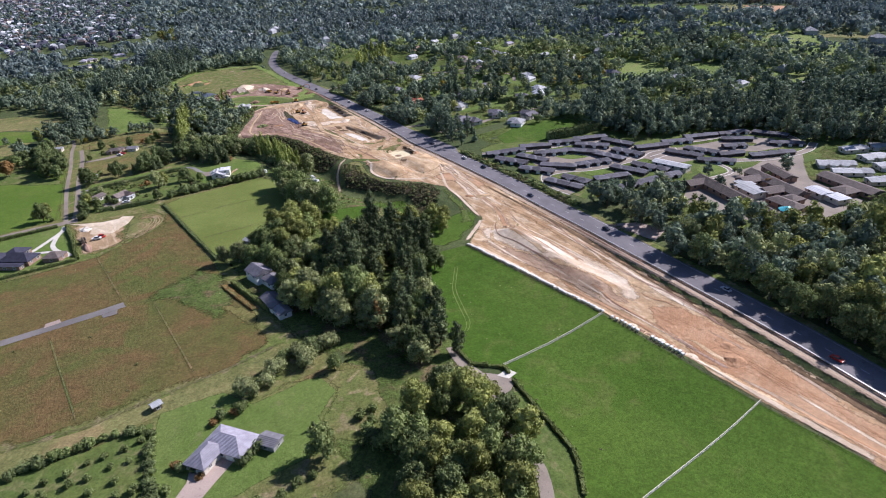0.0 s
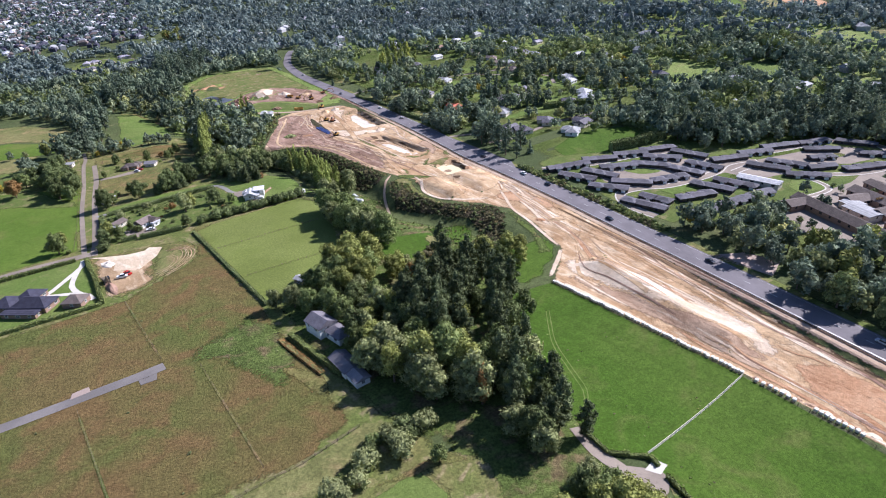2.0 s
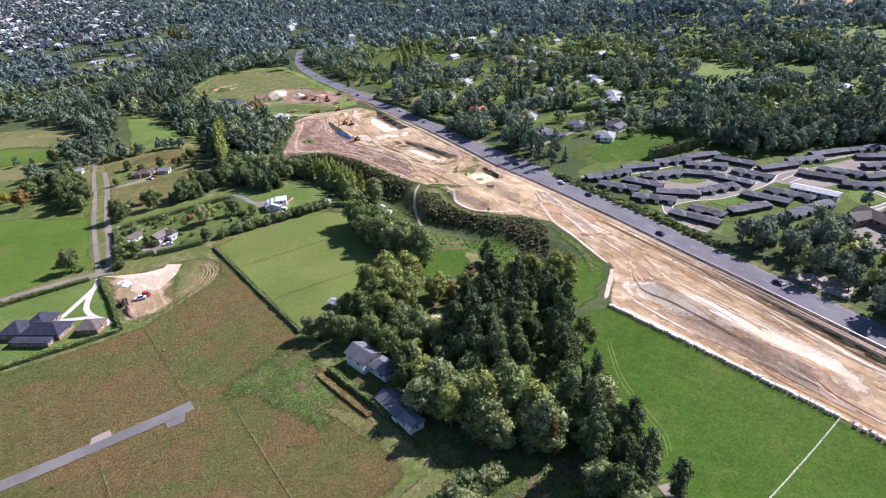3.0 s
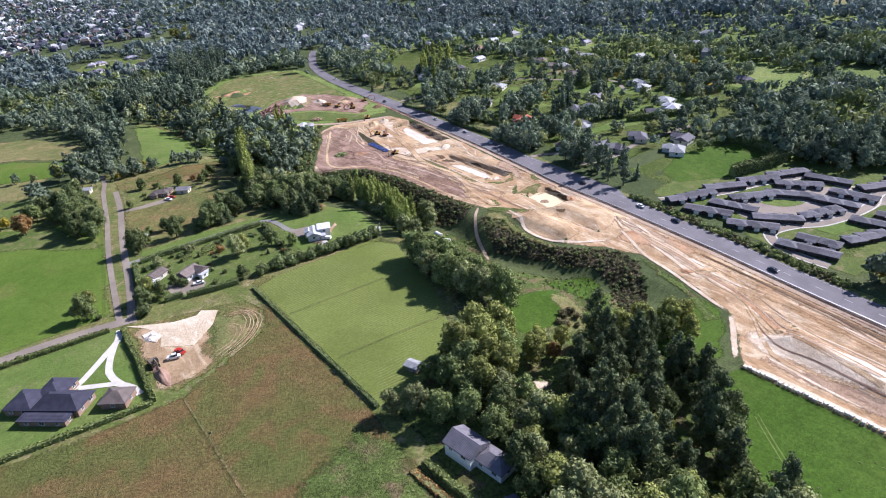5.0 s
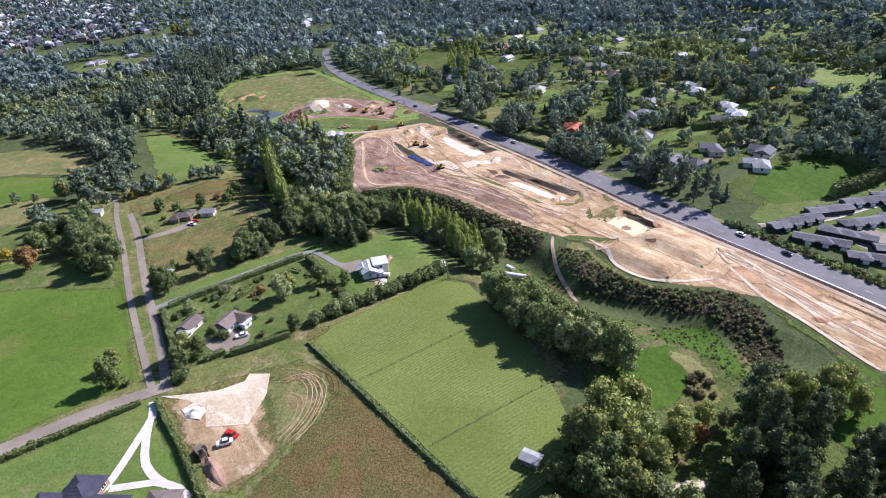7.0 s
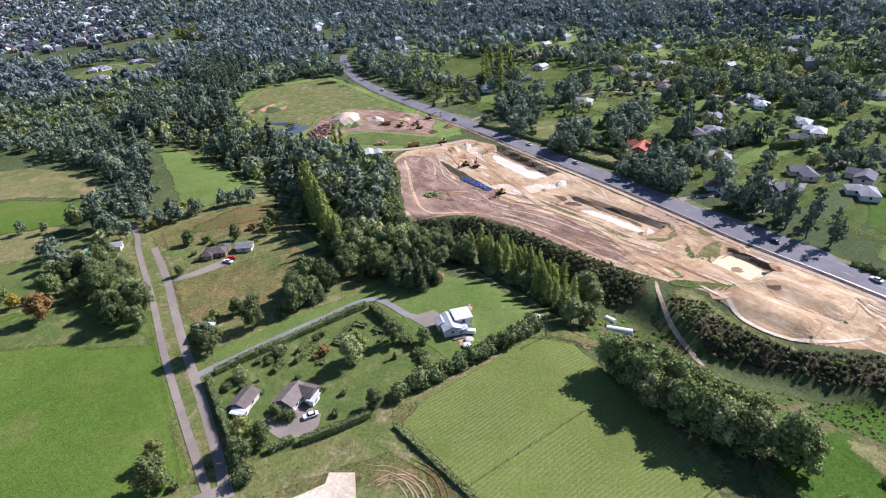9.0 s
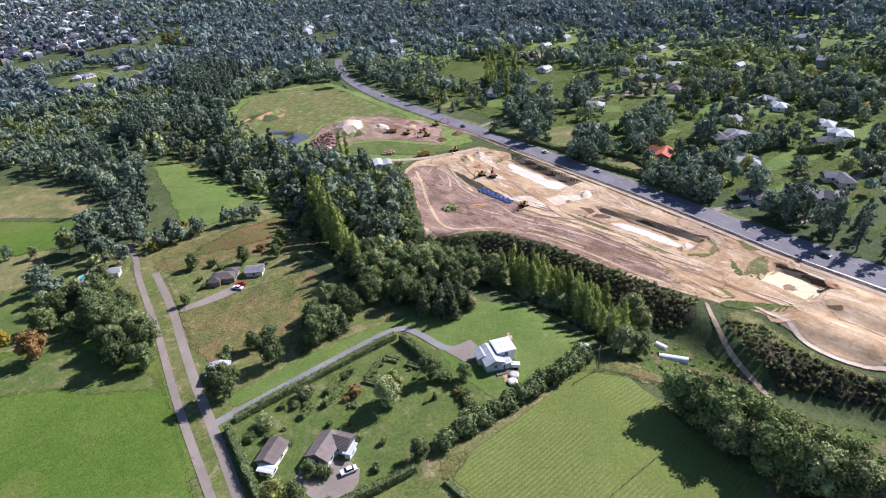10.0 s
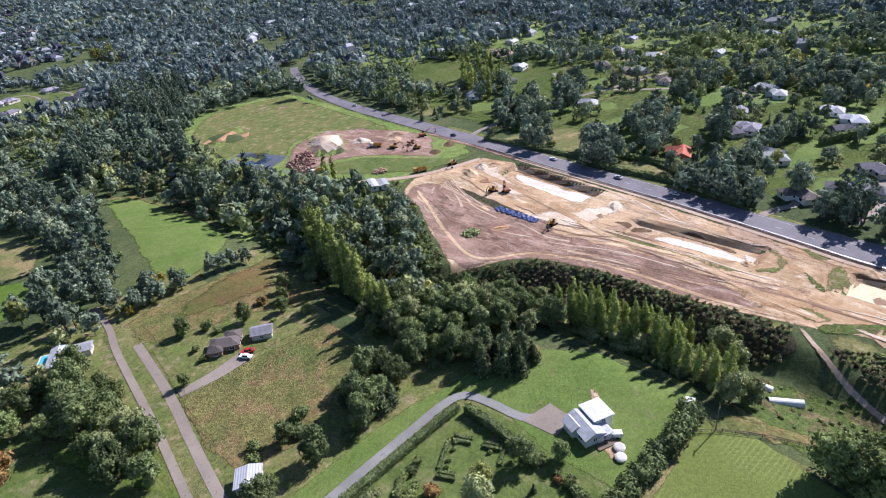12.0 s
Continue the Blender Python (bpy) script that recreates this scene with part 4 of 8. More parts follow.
def truck(x, y, turn, cab_paint, label):
    ob = thing("dump_truck", pose(x, y, h1(x, y), 0, 0, turn), label, "truck")
    part("chassis", boxed(0, 0, 0.6, 1.0, 7.6, 0.35, 0.05), M["timber"], ob)
    cab = part("cab", boxed(0, 3.0, 0.75, 2.4, 1.8, 2.1, 0.15), cab_paint, ob)
    part("windscreen", boxed(0, 3.9, 1.75, 2.0, 0.08, 0.8), M["glass"], cab)
    bm = boxed(0, -1.0, 1.0, 2.5, 5.2, 0.2)
    for s in (-1.2, 1.2):
        box(bm, s, -1.0, 1.2, 0.12, 5.2, 1.2)
    box(bm, 0, 1.55, 1.2, 2.5, 0.12, 1.5)
    part("tray", bm, M["digger"], ob)
    for sx in (-1.05, 1.05):
        for sy in (2.7, -1.4, -2.7):
            part("wheel", drum(bmesh.new(), sx, sy, 0.5, 0.5, 0.5, 0.35, 12, "x"), M["rubber"], ob)
    return ob


# ---- fences ----
def bar(pts, half):
    """A square bar bent through points, as one closed skin."""
    bm, last = bmesh.new(), None
    for k, p in enumerate(pts):
        d = Vector(pts[min(k + 1, len(pts) - 1)]) - Vector(pts[max(k - 1, 0)])
        s = Vector((-d.y, d.x, 0)).normalized() * half
        ring = [bm.verts.new(Vector(p) + s * a + Vector((0, 0, half * b))) for a, b in ((1, 1), (-1, 1), (-1, -1), (1, -1))]
        if last:
            for i in range(4):
                bm.faces.new((last[i], last[(i + 1) % 4], ring[(i + 1) % 4], ring[i]))
        else:
            bm.faces.new(ring)
        last = ring
    bm.faces.new(last[::-1])
    bmesh.ops.recalc_face_normals(bm, faces=bm.faces)
    return bm


def rail_fence(pts, gap, hgt, material, label, rails=3, wide=0.14, name="fence", post=0.14):
    """Posts and rails along straight runs."""
    o = Vector((*pts[0], h1(*pts[0])))
    ob = thing(name, pose(*o), label, "fence")
    pm = bpy.data.meshes.new("fence_post")
    bm = boxed(0, 0, -0.3, post, post, hgt + 0.4)
    bm.to_mesh(pm)
    bm.free()
    pm.materials.append(material)
    line = []
    for (x0, y0), (x1, y1) in zip(pts, pts[1:]):
        n = max(1, round(math.hypot(x1 - x0, y1 - y0) / gap))
        for k in range(n + 1):
            x, y = x0 + (x1 - x0) * k / n, y0 + (y1 - y0) * k / n
            p = new("post", pm)
            p.parent = ob
            p.location = (x - o.x, y - o.y, h1(x, y) - o.z)
            if k or not line:
                line.append(Vector((x - o.x, y - o.y, h1(x, y) - o.z)))
    for r in range(rails):
        part("rail", bar([q + Vector((0, 0, hgt * (r + 1) / rails - 0.06)) for q in line], wide / 2), material, ob)
    return ob


# ---- highway ----
HIGHWAY = [(186, -20), (197, 30), (204, 60), (211, 98), (219, 147), (225.5, 189), (230.3, 235), (231.4, 268), (232, 300), (233.2, 336), (238.6, 367), (246.6, 416), (254.5, 480), (262, 535), (268, 590), (273, 640), (281, 700), (300, 772), (334, 845), (352, 875)]
lane_road("road", HIGHWAY[:15], 13.4, M["asphalt"], 0.30, "grey asphalt highway with several lanes and shoulders", 0.0, 13.0)
lane_road("road", HIGHWAY[14:], 13.0, M["asphalt"], 0.28, "grey asphalt highway curving away into trees", 0.0, 8.0)
for off in (-5.6, 5.6):
    tagged(new("road_edge_line", strip_mesh("road_edge_line", HIGHWAY[:14], 0.12, M["paint"], 0.33, off)), "white painted edge line on asphalt", "road marking", kind="structure")
for off in (0.0,):
    tagged(new("road_lane_dashes", strip_mesh("road_lane_dashes", HIGHWAY[:14], 0.2, M["paint"], 0.33, off, 1.5, None, (3.0, 9.0))), "white dashed lane marks on asphalt", "road marking", kind="structure")
lane_road("verge", HIGHWAY[:15], 3.0, M["tan_far"], 0.22, "bare brown strip beside the highway", 8.3, category="verge")
lane_road("verge", HIGHWAY[:15], 4.5, M["verge"], 0.20, "dry grassy strip beside the highway", -8.6, category="verge")
sheet("road_apron", [(238.4, 303), (243.5, 312), (244.2, 330), (247.6, 380), (248.4, 398), (244, 390), (241, 360), (238.8, 334)], M["asphalt"], 0.26, "grey asphalt shoulder widening beside the highway", "road", 0.0, 4.0, 0, 172)


def guard_rail(pts, off, label):
    """A steel rail on posts beside the highway."""
    line = bend(pts, 4.0)
    o = Vector((line[0].x, line[0].y, h1(line[0].x, line[0].y)))
    ob = thing("guard_rail", pose(*o), label, "barrier")
    rail_pts, pm = [], bpy.data.meshes.new("rail_post")
    bm = boxed(0, 0, -0.3, 0.16, 0.16, 1.2)
    bm.to_mesh(pm)
    bm.free()
    pm.materials.append(M["timber"])
    for k, p in enumerate(line):
        d = (line[min(k + 1, len(line) - 1)] - line[max(k - 1, 0)]).normalized()
        q = p + Vector((-d.y, d.x)) * off
        c = Vector((q.x, q.y, h1(q.x, q.y))) - o
        if k % 2 == 0:
            po = new("post", pm)
            po.parent, po.location = ob, c
        rail_pts.append(c + Vector((0, 0, 0.85)))
    part("rail", bar(rail_pts, 0.2), M["steel"], ob)


guard_rail(HIGHWAY[:14], 6.9, "long dark steel guard rail on timber posts beside the highway")

# ---- earthworks ----
EARTH = [(152, -20), (160, 30), (160, 53), (163, 84), (163.5, 117), (163, 150), (162, 200), (187, 219), (191, 234), (195, 248), (197, 263), (190, 277), (178, 291), (174, 302), (174, 312), (182, 325), (176, 345),
         (171, 373), (171, 393), (170, 415), (165, 437), (156, 447), (139, 460), (156, 487), (174, 514), (182, 533), (199, 542), (225, 536), (243, 530), (247, 500), (242, 462), (236.5, 420), (230, 380), (224.5, 340), (223.5, 305), (222, 255), (216, 190), (208, 147), (199, 98), (191, 60), (184, 30), (174, -20)]
sheet("earthworks", EARTH, M["tan"], 0.10, "bare tan earth of a road building site with wheel tracks", "bare earth", 1.0, 2.0, 0, 2)
sheet("brown_earth", [(140, 460), (156, 487), (174, 514), (182, 532), (196, 536), (205, 515), (197, 490), (196, 462), (186, 440), (194, 405), (190, 380), (180, 352), (172, 373), (171, 393), (170, 415), (165, 437), (156, 447)], M["tan_far"], 0.16, "brown rutted earth on the site plateau", "bare earth", 1.5, 2.0, 1, 3)
sheet("pale_fill", [(172, 203), (183, 212), (192, 190), (199, 160), (197, 132), (190, 117), (180, 113), (183, 131), (180, 158), (174, 190)], M["pale"], 0.16, "pale sandy fill, scraped smooth", "bare earth", 2.5, 2.0, 1, 4)
sheet("grey_slope", [(167, 198), (173, 202), (178, 175), (183, 140), (183, 122), (177, 112), (174, 132), (170, 165)], M["grey_earth"], 0.20, "grey-brown loose slope of the fill", "bare earth", 1.8, 2.0, 1, 5)
sheet("orange_cut", [(166, -20), (180, 30), (190, 72), (194, 100), (184, 112), (172, 100), (167, 78), (165, 46), (160, 10), (154, -20)], M["orange"], 0.18, "orange clay floor of the road cutting", "bare earth", 2.0, 2.0, 0, 6)
sheet("orange_streak", [(196, 110), (204, 150), (212, 200), (218.5, 250), (219.5, 290), (214, 292), (212, 250), (204, 200), (197, 155), (190, 118)], M["tan"], 0.14, "brownish scraped strip of the site", "bare earth", 2.0, 2.0, 0, 71)
sheet("orange_streak", [(198, 282), (212, 284), (222, 270), (220, 246), (210, 252), (203, 268)], M["orange"], 0.19, "orange clay scrape on the site", "bare earth", 2.5, 2.0, 1, 72)
# the strip's dark tone includes the shade on the bank
lane_road("cut_face", [(173, -20), (182, 26), (187.5, 57), (195.5, 93), (205, 141), (211.5, 182), (215, 215), (217, 250)], 3.4, M["earth_and_shade"], 0.24, "brown cut face beside the highway, its shade painted dark", category="bare earth", width_end=1.5)
lane_road("haul_track", [(178, -20), (187.5, 28), (193.5, 58), (201, 96), (209, 144), (216, 188), (221, 235), (222.2, 270), (222.8, 300), (224, 336), (229.5, 367), (237.5, 416), (246, 476), (251, 515)], 3.4, M["berm"], 0.225, "pale haul track along the highway", category="track")
lane_road("silt_path", [(163, 203), (169, 206.5), (178, 212), (187, 218)], 2.2, M["pale"], 0.24, "whitish crushed-rock path", category="path")
lane_road("edge_track", [(187, 219), (191, 234), (195, 248), (198, 263), (204, 275), (209, 285)], 1.8, M["pale"], 0.24, "pale track along the edge of the site", category="path")
lane_road("edge_track", [(164.5, 198), (166, 160), (166, 120), (165.5, 85), (162.5, 50), (161, 20)], 2.4, M["pale"], 0.24, "pale track along the edge of the site", category="path")


def wander(name, label, n, seed, y0, y1, left, right, f0, f1, mats, wide, lift):
    """Broken wheel ruts and blade marks that drift along the site between its two edges."""
    rw = random.Random(seed)
    for k in range(n):
        a = rw.uniform(y0, y1)
        b = min(y1, a + rw.uniform(18, 75))
        f, drift, bow = rw.uniform(f0, f1), rw.uniform(-0.16, 0.16), rw.uniform(-1.5, 1.5)
        pts = []
        for q in range(6):
            y, g = a + (b - a) * q / 5, min(f1, max(f0, f + drift * q / 5))
            xl, xr = np.interp(y, *left), np.interp(y, *right)
            pts.append((float(xl + (xr - xl) * g) + bow * math.sin(q * 1.1) + rw.uniform(-0.5, 0.5), y))
        lane_road(name, pts, rw.uniform(*wide), M[mats[k % len(mats)]], lift + 0.0006 * k, label, category="track", width_end=rw.uniform(*wide) * 0.5)


SITE_L = ([-20, 53, 150, 200, 219, 263, 290], [157, 164, 168, 170, 190, 202, 210])
SITE_R = ([-20, 30, 60, 98, 147, 190, 255, 300], [171, 182, 189, 197, 206, 213, 218, 221])
wander("wheel_track", "broken wheel rut in bare earth", 46, 7, -15, 292, SITE_L, SITE_R, 0.05, 0.97, ["orange", "berm", "pale", "tan", "berm", "pale"], (0.9, 3.2), 0.208)
PLATEAU_L = ([318, 345, 415, 447, 490, 530], [186, 184, 175, 162, 161, 186])
PLATEAU_R = ([305, 340, 380, 462, 530], [221, 222, 228, 240, 242])
wander("wheel_track", "curved wheel rut across the plateau", 34, 8, 342, 525, PLATEAU_L, PLATEAU_R, 0.03, 0.42, ["tan", "berm", "tan_far", "berm"], (0.8, 2.2), 0.190)
wander("wheel_track", "curved wheel rut across the plateau", 14, 9, 310, 500, PLATEAU_L, PLATEAU_R, 0.84, 0.98, ["pale", "berm", "tan"], (0.7, 1.8), 0.190)
# these strips draw ruts and, in darker colour, the shadow lines of low berms
wander("wheel_track", "dark churned rut and berm-shadow line in bare earth", 16, 17, -15, 292, SITE_L, SITE_R, 0.03, 0.97, ["orange", "tan_far", "grey_earth"], (0.5, 1.8), 0.240)
wander("wheel_track", "dark curved rut and berm-shadow line across the plateau", 40, 18, 318, 525, PLATEAU_L, PLATEAU_R, 0.02, 0.55, ["rut_and_shadow", "pale", "rut_and_shadow", "tan_far"], (0.35, 1.1), 0.232)
lane_road("ridge_path", [(184, 335), (182, 324), (175, 312), (175, 301), (179, 293), (188, 286), (198, 280)], 1.8, M["pale"], 0.30, "narrow pale path round the ridge", category="path")
lane_road("gully_path", [(176, 347), (167, 339), (159, 329), (154, 319), (150, 309)], 1.6, M["berm"], 0.25, "steep worn path down into the gully", category="path")
lane_road("plateau_track", [(178, 350), (175.5, 375), (176, 400), (174, 425), (167, 442), (152, 458), (161, 482), (178, 510), (189, 529)], 2.0, M["tan"], 0.22, "pale wheel track across the plateau", category="track")
lane_road("plateau_track", [(182, 340), (188, 365), (196, 390), (196, 420), (204, 445), (215, 480), (222, 510), (228, 530)], 4.0, M["tan"], 0.24, "pale wheel track across the plateau", category="track")
for k, (x, y) in enumerate(((180, 395), (185, 425), (170, 470), (182, 500), (190, 455), (176, 440))):
    sheet("churned_patch", [(x - 5, y - 14), (x + 3, y - 10), (x + 6, y + 8), (x, y + 15), (x - 6, y + 4)], M["tan_far"], 0.205 + 0.004 * k, "churned dark brown patch of the plateau", "bare earth", 3.5, 2.0, 1, 120 + k)
lane_road("haul_road", [(243, 528), (225, 533), (205, 541), (190, 553), (172, 572), (160, 590)], 4.5, M["berm"], 0.24, "sandy site road to the sheds", category="track")
sheet("pit_floor", [(204.5, 341), (211, 341), (217, 340), (215.5, 322), (208, 321), (202, 322), (202.5, 331)], M["cream"], 0.18, "cream sand floor of a square pit", "pit", 0.7, 2.0, 0, 7)
# shade of the wall turned from the sun, laid as a dark sheet
sheet("pit_wall", [(219.6, 342), (218.6, 330), (217.6, 319.5), (210, 318.5), (215.4, 323), (216.6, 339.5)], M["earth_and_shade"], 0.24, "shaded brown wall of the square pit, painted dark", "pit", 0.8, 2.0, 0, 95)
sheet("pit_heap", [(203, 333), (209, 335), (211, 330), (206, 327)], M["grey_earth"], 0.26, "rough rubble left in the pit", "rubble", 1.2, 2.0, 1, 96)
sheet("spoil_scar", [(200, 318.5), (203.5, 312), (200.5, 310.5), (199, 314.5)], M["earth_and_shade"], 0.26, "dark scar in the spoil mound", "bare earth", 1.0, 2.0, 1, 97)
sheet("spoil", [(196, 318), (220, 322), (221, 294), (205, 286), (196, 292)], M["tan"], 0.20, "smooth mound of pale spoil", "spoil heap", 1.0, 2.0, 1, 8)
sheet("spoil", [(179, 330), (192, 327), (197, 309), (193, 292), (180, 291), (175, 302), (176, 312)], M["tan"], 0.20, "raked mound of pale sandy spoil", "spoil heap", 0.8, 2.0, 1, 9)
sheet("trench_floor", [(207, 412), (212, 410), (215, 395), (213.5, 378), (211, 372.5), (206.5, 374), (206.5, 392)], M["white_sand"], 0.26, "whitish floor of a long trench", "pit", 2.2, 2.0, 1, 10)
sheet("trench_floor", [(216, 376.5), (214, 370), (208.5, 369), (210.5, 374)], M["white_sand"], 0.2, "whitish floor of a trench end", "pit", 1.0, 2.0, 0, 92)
sheet("trench_floor", [(202, 430), (210, 424), (212, 409), (206, 412), (203, 420)], M["grey_earth"], 0.20, "grey rubbly floor of a trench", "pit", 2.2, 2.0, 1, 93)
sheet("trench_wall", [(208, 431), (215, 419), (214.4, 411), (208.6, 421)], M["earth_and_shade"], 0.23, "dark ragged earth in a trench", "pit", 1.6, 2.0, 1, 94)
# the sun-averted trench walls get their shade as dark sheets too
sheet("trench_wall", [(216, 412), (219, 402), (219, 392), (216.5, 379), (213.5, 379), (215, 395)], M["earth_and_shade"], 0.19, "shaded earth wall of a trench, painted dark", "pit", 1.2, 2.0, 0, 11)
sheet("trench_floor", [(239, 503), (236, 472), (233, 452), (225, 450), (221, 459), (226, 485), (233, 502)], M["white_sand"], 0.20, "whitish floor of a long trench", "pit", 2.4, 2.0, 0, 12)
sheet("trench_wall", [(241.7, 507.6), (245, 501), (240.6, 476), (235.4, 450.6), (233, 452), (236.8, 473), (239, 496)], M["earth_and_shade"], 0.19, "shaded earth wall of a trench, painted dark", "pit", 1.2, 2.0, 0, 13)
sheet("sand_shelf", [(198, 436), (216, 432), (228, 430), (230, 436), (214, 446), (200, 462), (192, 470), (190, 452)], M["pale"], 0.21, "pale sand shelf crossed by wheel tracks", "bare earth", 2.5, 2.0, 1, 73)
sheet("sand_shelf", [(212, 500), (222, 512), (232, 524), (240, 516), (226, 500), (216, 470), (208, 474)], M["pale"], 0.205, "pale sand shelf crossed by wheel tracks", "bare earth", 2.5, 2.0, 1, 74)
sheet("weedy_rim", [(196, 428), (201, 430), (200, 400), (200, 372), (208, 364), (216, 366), (219, 372), (222, 368), (214, 360), (203, 362), (196, 376), (195, 402)], M["verge"], 0.22, "weedy olive rim round a trench", "grass", 1.2, 2.0, 0, 75)
sheet("scrape", [(186, 372), (196, 366), (200, 350), (190, 342), (180, 352), (178, 366)], M["tan"], 0.215, "pale wheel-churned patch of the plateau", "bare earth", 3.0, 2.0, 1, 76)
sheet("scrape", [(222, 360), (230, 372), (234, 395), (227, 392), (220, 376), (214, 352)], M["grey_earth"], 0.205, "churned grey-brown turning place", "bare earth", 2.5, 2.0, 1, 77)
sheet("swale", [(204.3, 515), (201.4, 497), (198.3, 477), (194, 456.5), (190, 457), (190, 474), (196, 499)], M["bank"], 0.22, "narrow weedy green swale", "swale", 0.8, 2.0, 0, 14)
sheet("grass_strip", [(198, 346), (204, 352), (211, 357), (212, 353), (206, 347), (200, 344)], M["scrub"], 0.20, "weedy grass strip left on the site", "grass", 2.2, 2.0, 1, 15)
sheet("grass_strip", [(177, 345), (188, 335), (196, 318), (190, 318), (184, 328), (176, 338)], M["scrub"], 0.19, "weedy grass strip left on the site", "grass", 1.0, 2.0, 1, 16)
for k, pts in enumerate(([(172.8, 360), (177, 352), (173, 346), (168.7, 351)], [(198.4, 348.4), (218.7, 349.2), (221.8, 342), (207.3, 339.1), (198.8, 345)], [(188.6, 358.6), (188.7, 348.5), (186, 339), (181.6, 340), (180.8, 350.6)], [(172.2, 341), (180, 336), (179, 325), (174, 311), (173, 303), (177, 291), (170, 289), (169, 307), (165, 319), (165, 331)], [(221, 352), (226, 366), (228, 362), (225, 348)])):
    sheet("grass_strip", pts, M["verge"], 0.215 + 0.006 * k, "weedy olive grass left on the site", "grass", 2.2, 2.0, 1, 100 + k)
sheet("bank", [(170, 340), (166, 333), (160, 322), (154, 312), (162, 296), (168, 282), (174, 272), (173, 263), (165, 254), (155, 241), (162, 235), (180, 248), (191, 260), (193, 270), (187, 279), (177, 288), (172, 300), (172, 314), (178, 326)], M["bank"], 0.14, "steep dark scrubby bank of the gully", "bank", 1.5, 2.0, 0, 17)
sheet("bank", [(172, 347), (171, 373), (169, 393), (168, 415), (163, 435), (154, 444), (136, 460), (128, 472), (140, 446), (152, 432), (156, 410), (157, 385), (157, 355), (164, 342)], M["bank"], 0.14, "steep dark scrubby bank of the gully", "bank", 1.2, 2.0, 0, 18)
sheet("weedy_flat", [(138, 352), (155, 352), (158, 325), (150, 305), (160, 285), (168, 262), (172, 243), (160, 225), (150, 236), (140, 262), (132, 262), (122, 285), (122, 320), (124, 345)], M["scrub"], 0.08, "weedy green floor of the gully", "grass", 1.5, 3.0, 0, 19)
sheet("lawn", [(120, 276), (131.8, 277), (150, 271), (141.3, 256), (130, 253.5), (118, 254), (118, 264.8)], M["lush"], 0.16, "small bright green plot by the gully", "lawn", 0.6, 4.0, 0, 20)
sheet("dry_ring", [(146, 271), (151, 262), (145, 250), (139, 243), (128, 247), (136, 254), (141, 260), (140, 266)], M["meadow"], 0.18, "tan dry grass round a small plot", "grass", 1.6, 2.0, 1, 106)
sheet("rank_grass", [(149, 279), (160, 281), (171, 273), (172, 264), (163, 255), (154, 246), (147, 247), (154, 264)], M["lush"], 0.12, "rank green grass on the gully floor", "grass", 1.6, 2.0, 1, 121)
lane_road("drain", [(147.5, 306.5), (145.6, 296.8), (149.2, 285), (153.5, 276.3)], 1.1, M["earth_and_shade"], 0.14, "dark narrow drain along the gully floor", category="ditch")
sheet("tan_slope", [(131, 353), (135.3, 351), (130.6, 340), (124.4, 334), (120.6, 337), (125.9, 345)], M["meadow"], 0.21, "tan dry slope above the gully", "bank", 1.4, 2.0, 1, 107)
sheet("clearing", [(94, 241), (101, 238), (108, 233), (103, 230), (96, 235)], M["pale"], 0.2, "pale bare clearing in the grove", "bare earth", 1.2, 2.0, 1, 108)
sheet("paddock", [(152, 238), (170, 234), (188, 231), (186, 220), (164, 206), (152, 205), (146, 215)], M["lush"], 0.10, "green grass corner below the site", "grass", 1.5, 3.0, 0, 21)
sheet("edge_grass", [(195, 267), (188, 249), (182, 232), (173, 219), (181, 218), (188.5, 230), (197, 261)], M["scrub"], 0.22, "grass slope at the edge of the site", "grass", 2.5, 2.0, 0, 22)

sheet("scrub_floor", [(104, 430), (128, 428), (140, 446), (128, 474), (140, 466), (158, 492), (176, 520), (182, 540), (166, 575), (168, 602), (150, 640), (158, 700), (140, 740), (112, 720), (108, 640), (112, 580), (108, 540), (104, 500), (96, 460)], M["scrub"], 0.09, "scrubby olive floor of a wooded gully", "grass", 3.0, 4.0, 0, 78)

# quarry corner and hill field
sheet("site_fringe", [(104, 560), (140, 545), (180, 540), (250, 540), (262, 560), (268, 640), (280, 720), (284, 790), (205, 800), (160, 750), (112, 640)], M["rural"], 0.045, "rough olive grass round the works", "grass", 3.0, 6.0, 0, 130)
sheet("hill_field", [(166, 735), (190, 770), (215, 790), (274, 778), (272, 735), (266, 690), (260, 640), (256, 600), (244, 640), (227, 660), (200, 655), (176, 630), (150, 645), (158, 690)], M["verge"], 0.12, "dry green hill field with worn tracks", "field", 2.0, 6.0, 0, 23)
for k, (x, y) in enumerate(((228, 752), (240, 760), (214, 735), (250, 745), (262, 765))):
    sheet("worn_patch", [(x - 9, y - 2), (x, y + 2.5), (x + 8, y + 1), (x + 6, y - 2), (x - 2, y - 3)], M["tan_far"] if k % 2 else M["tawny"], 0.2 + 0.01 * k, "worn bare patch in a hill field", "bare earth", 2.0, 2.0, 1, 90 + k)
sheet("quarry_floor", [(174, 628), (200, 655), (227, 660), (246, 640), (258, 600), (256, 580), (244, 570), (230, 552), (212, 590), (198, 602), (166, 604)], M["tan_far"], 0.18, "bare grey-brown yard of a materials site", "bare earth", 2.0, 3.0, 0, 24)
sheet("heap_sand", [(201, 645), (222, 652), (226, 635), (208, 612), (197, 616)], M["pale"], 0.24, "pale sand heap", "spoil heap", 1.5, 2.0, 1, 25)
sheet("clay_bank", [(164, 716), (177, 724), (201, 709), (194, 700), (170, 704)], M["orange"], 0.22, "orange clay bank", "bare earth", 1.2, 3.0, 0, 26)
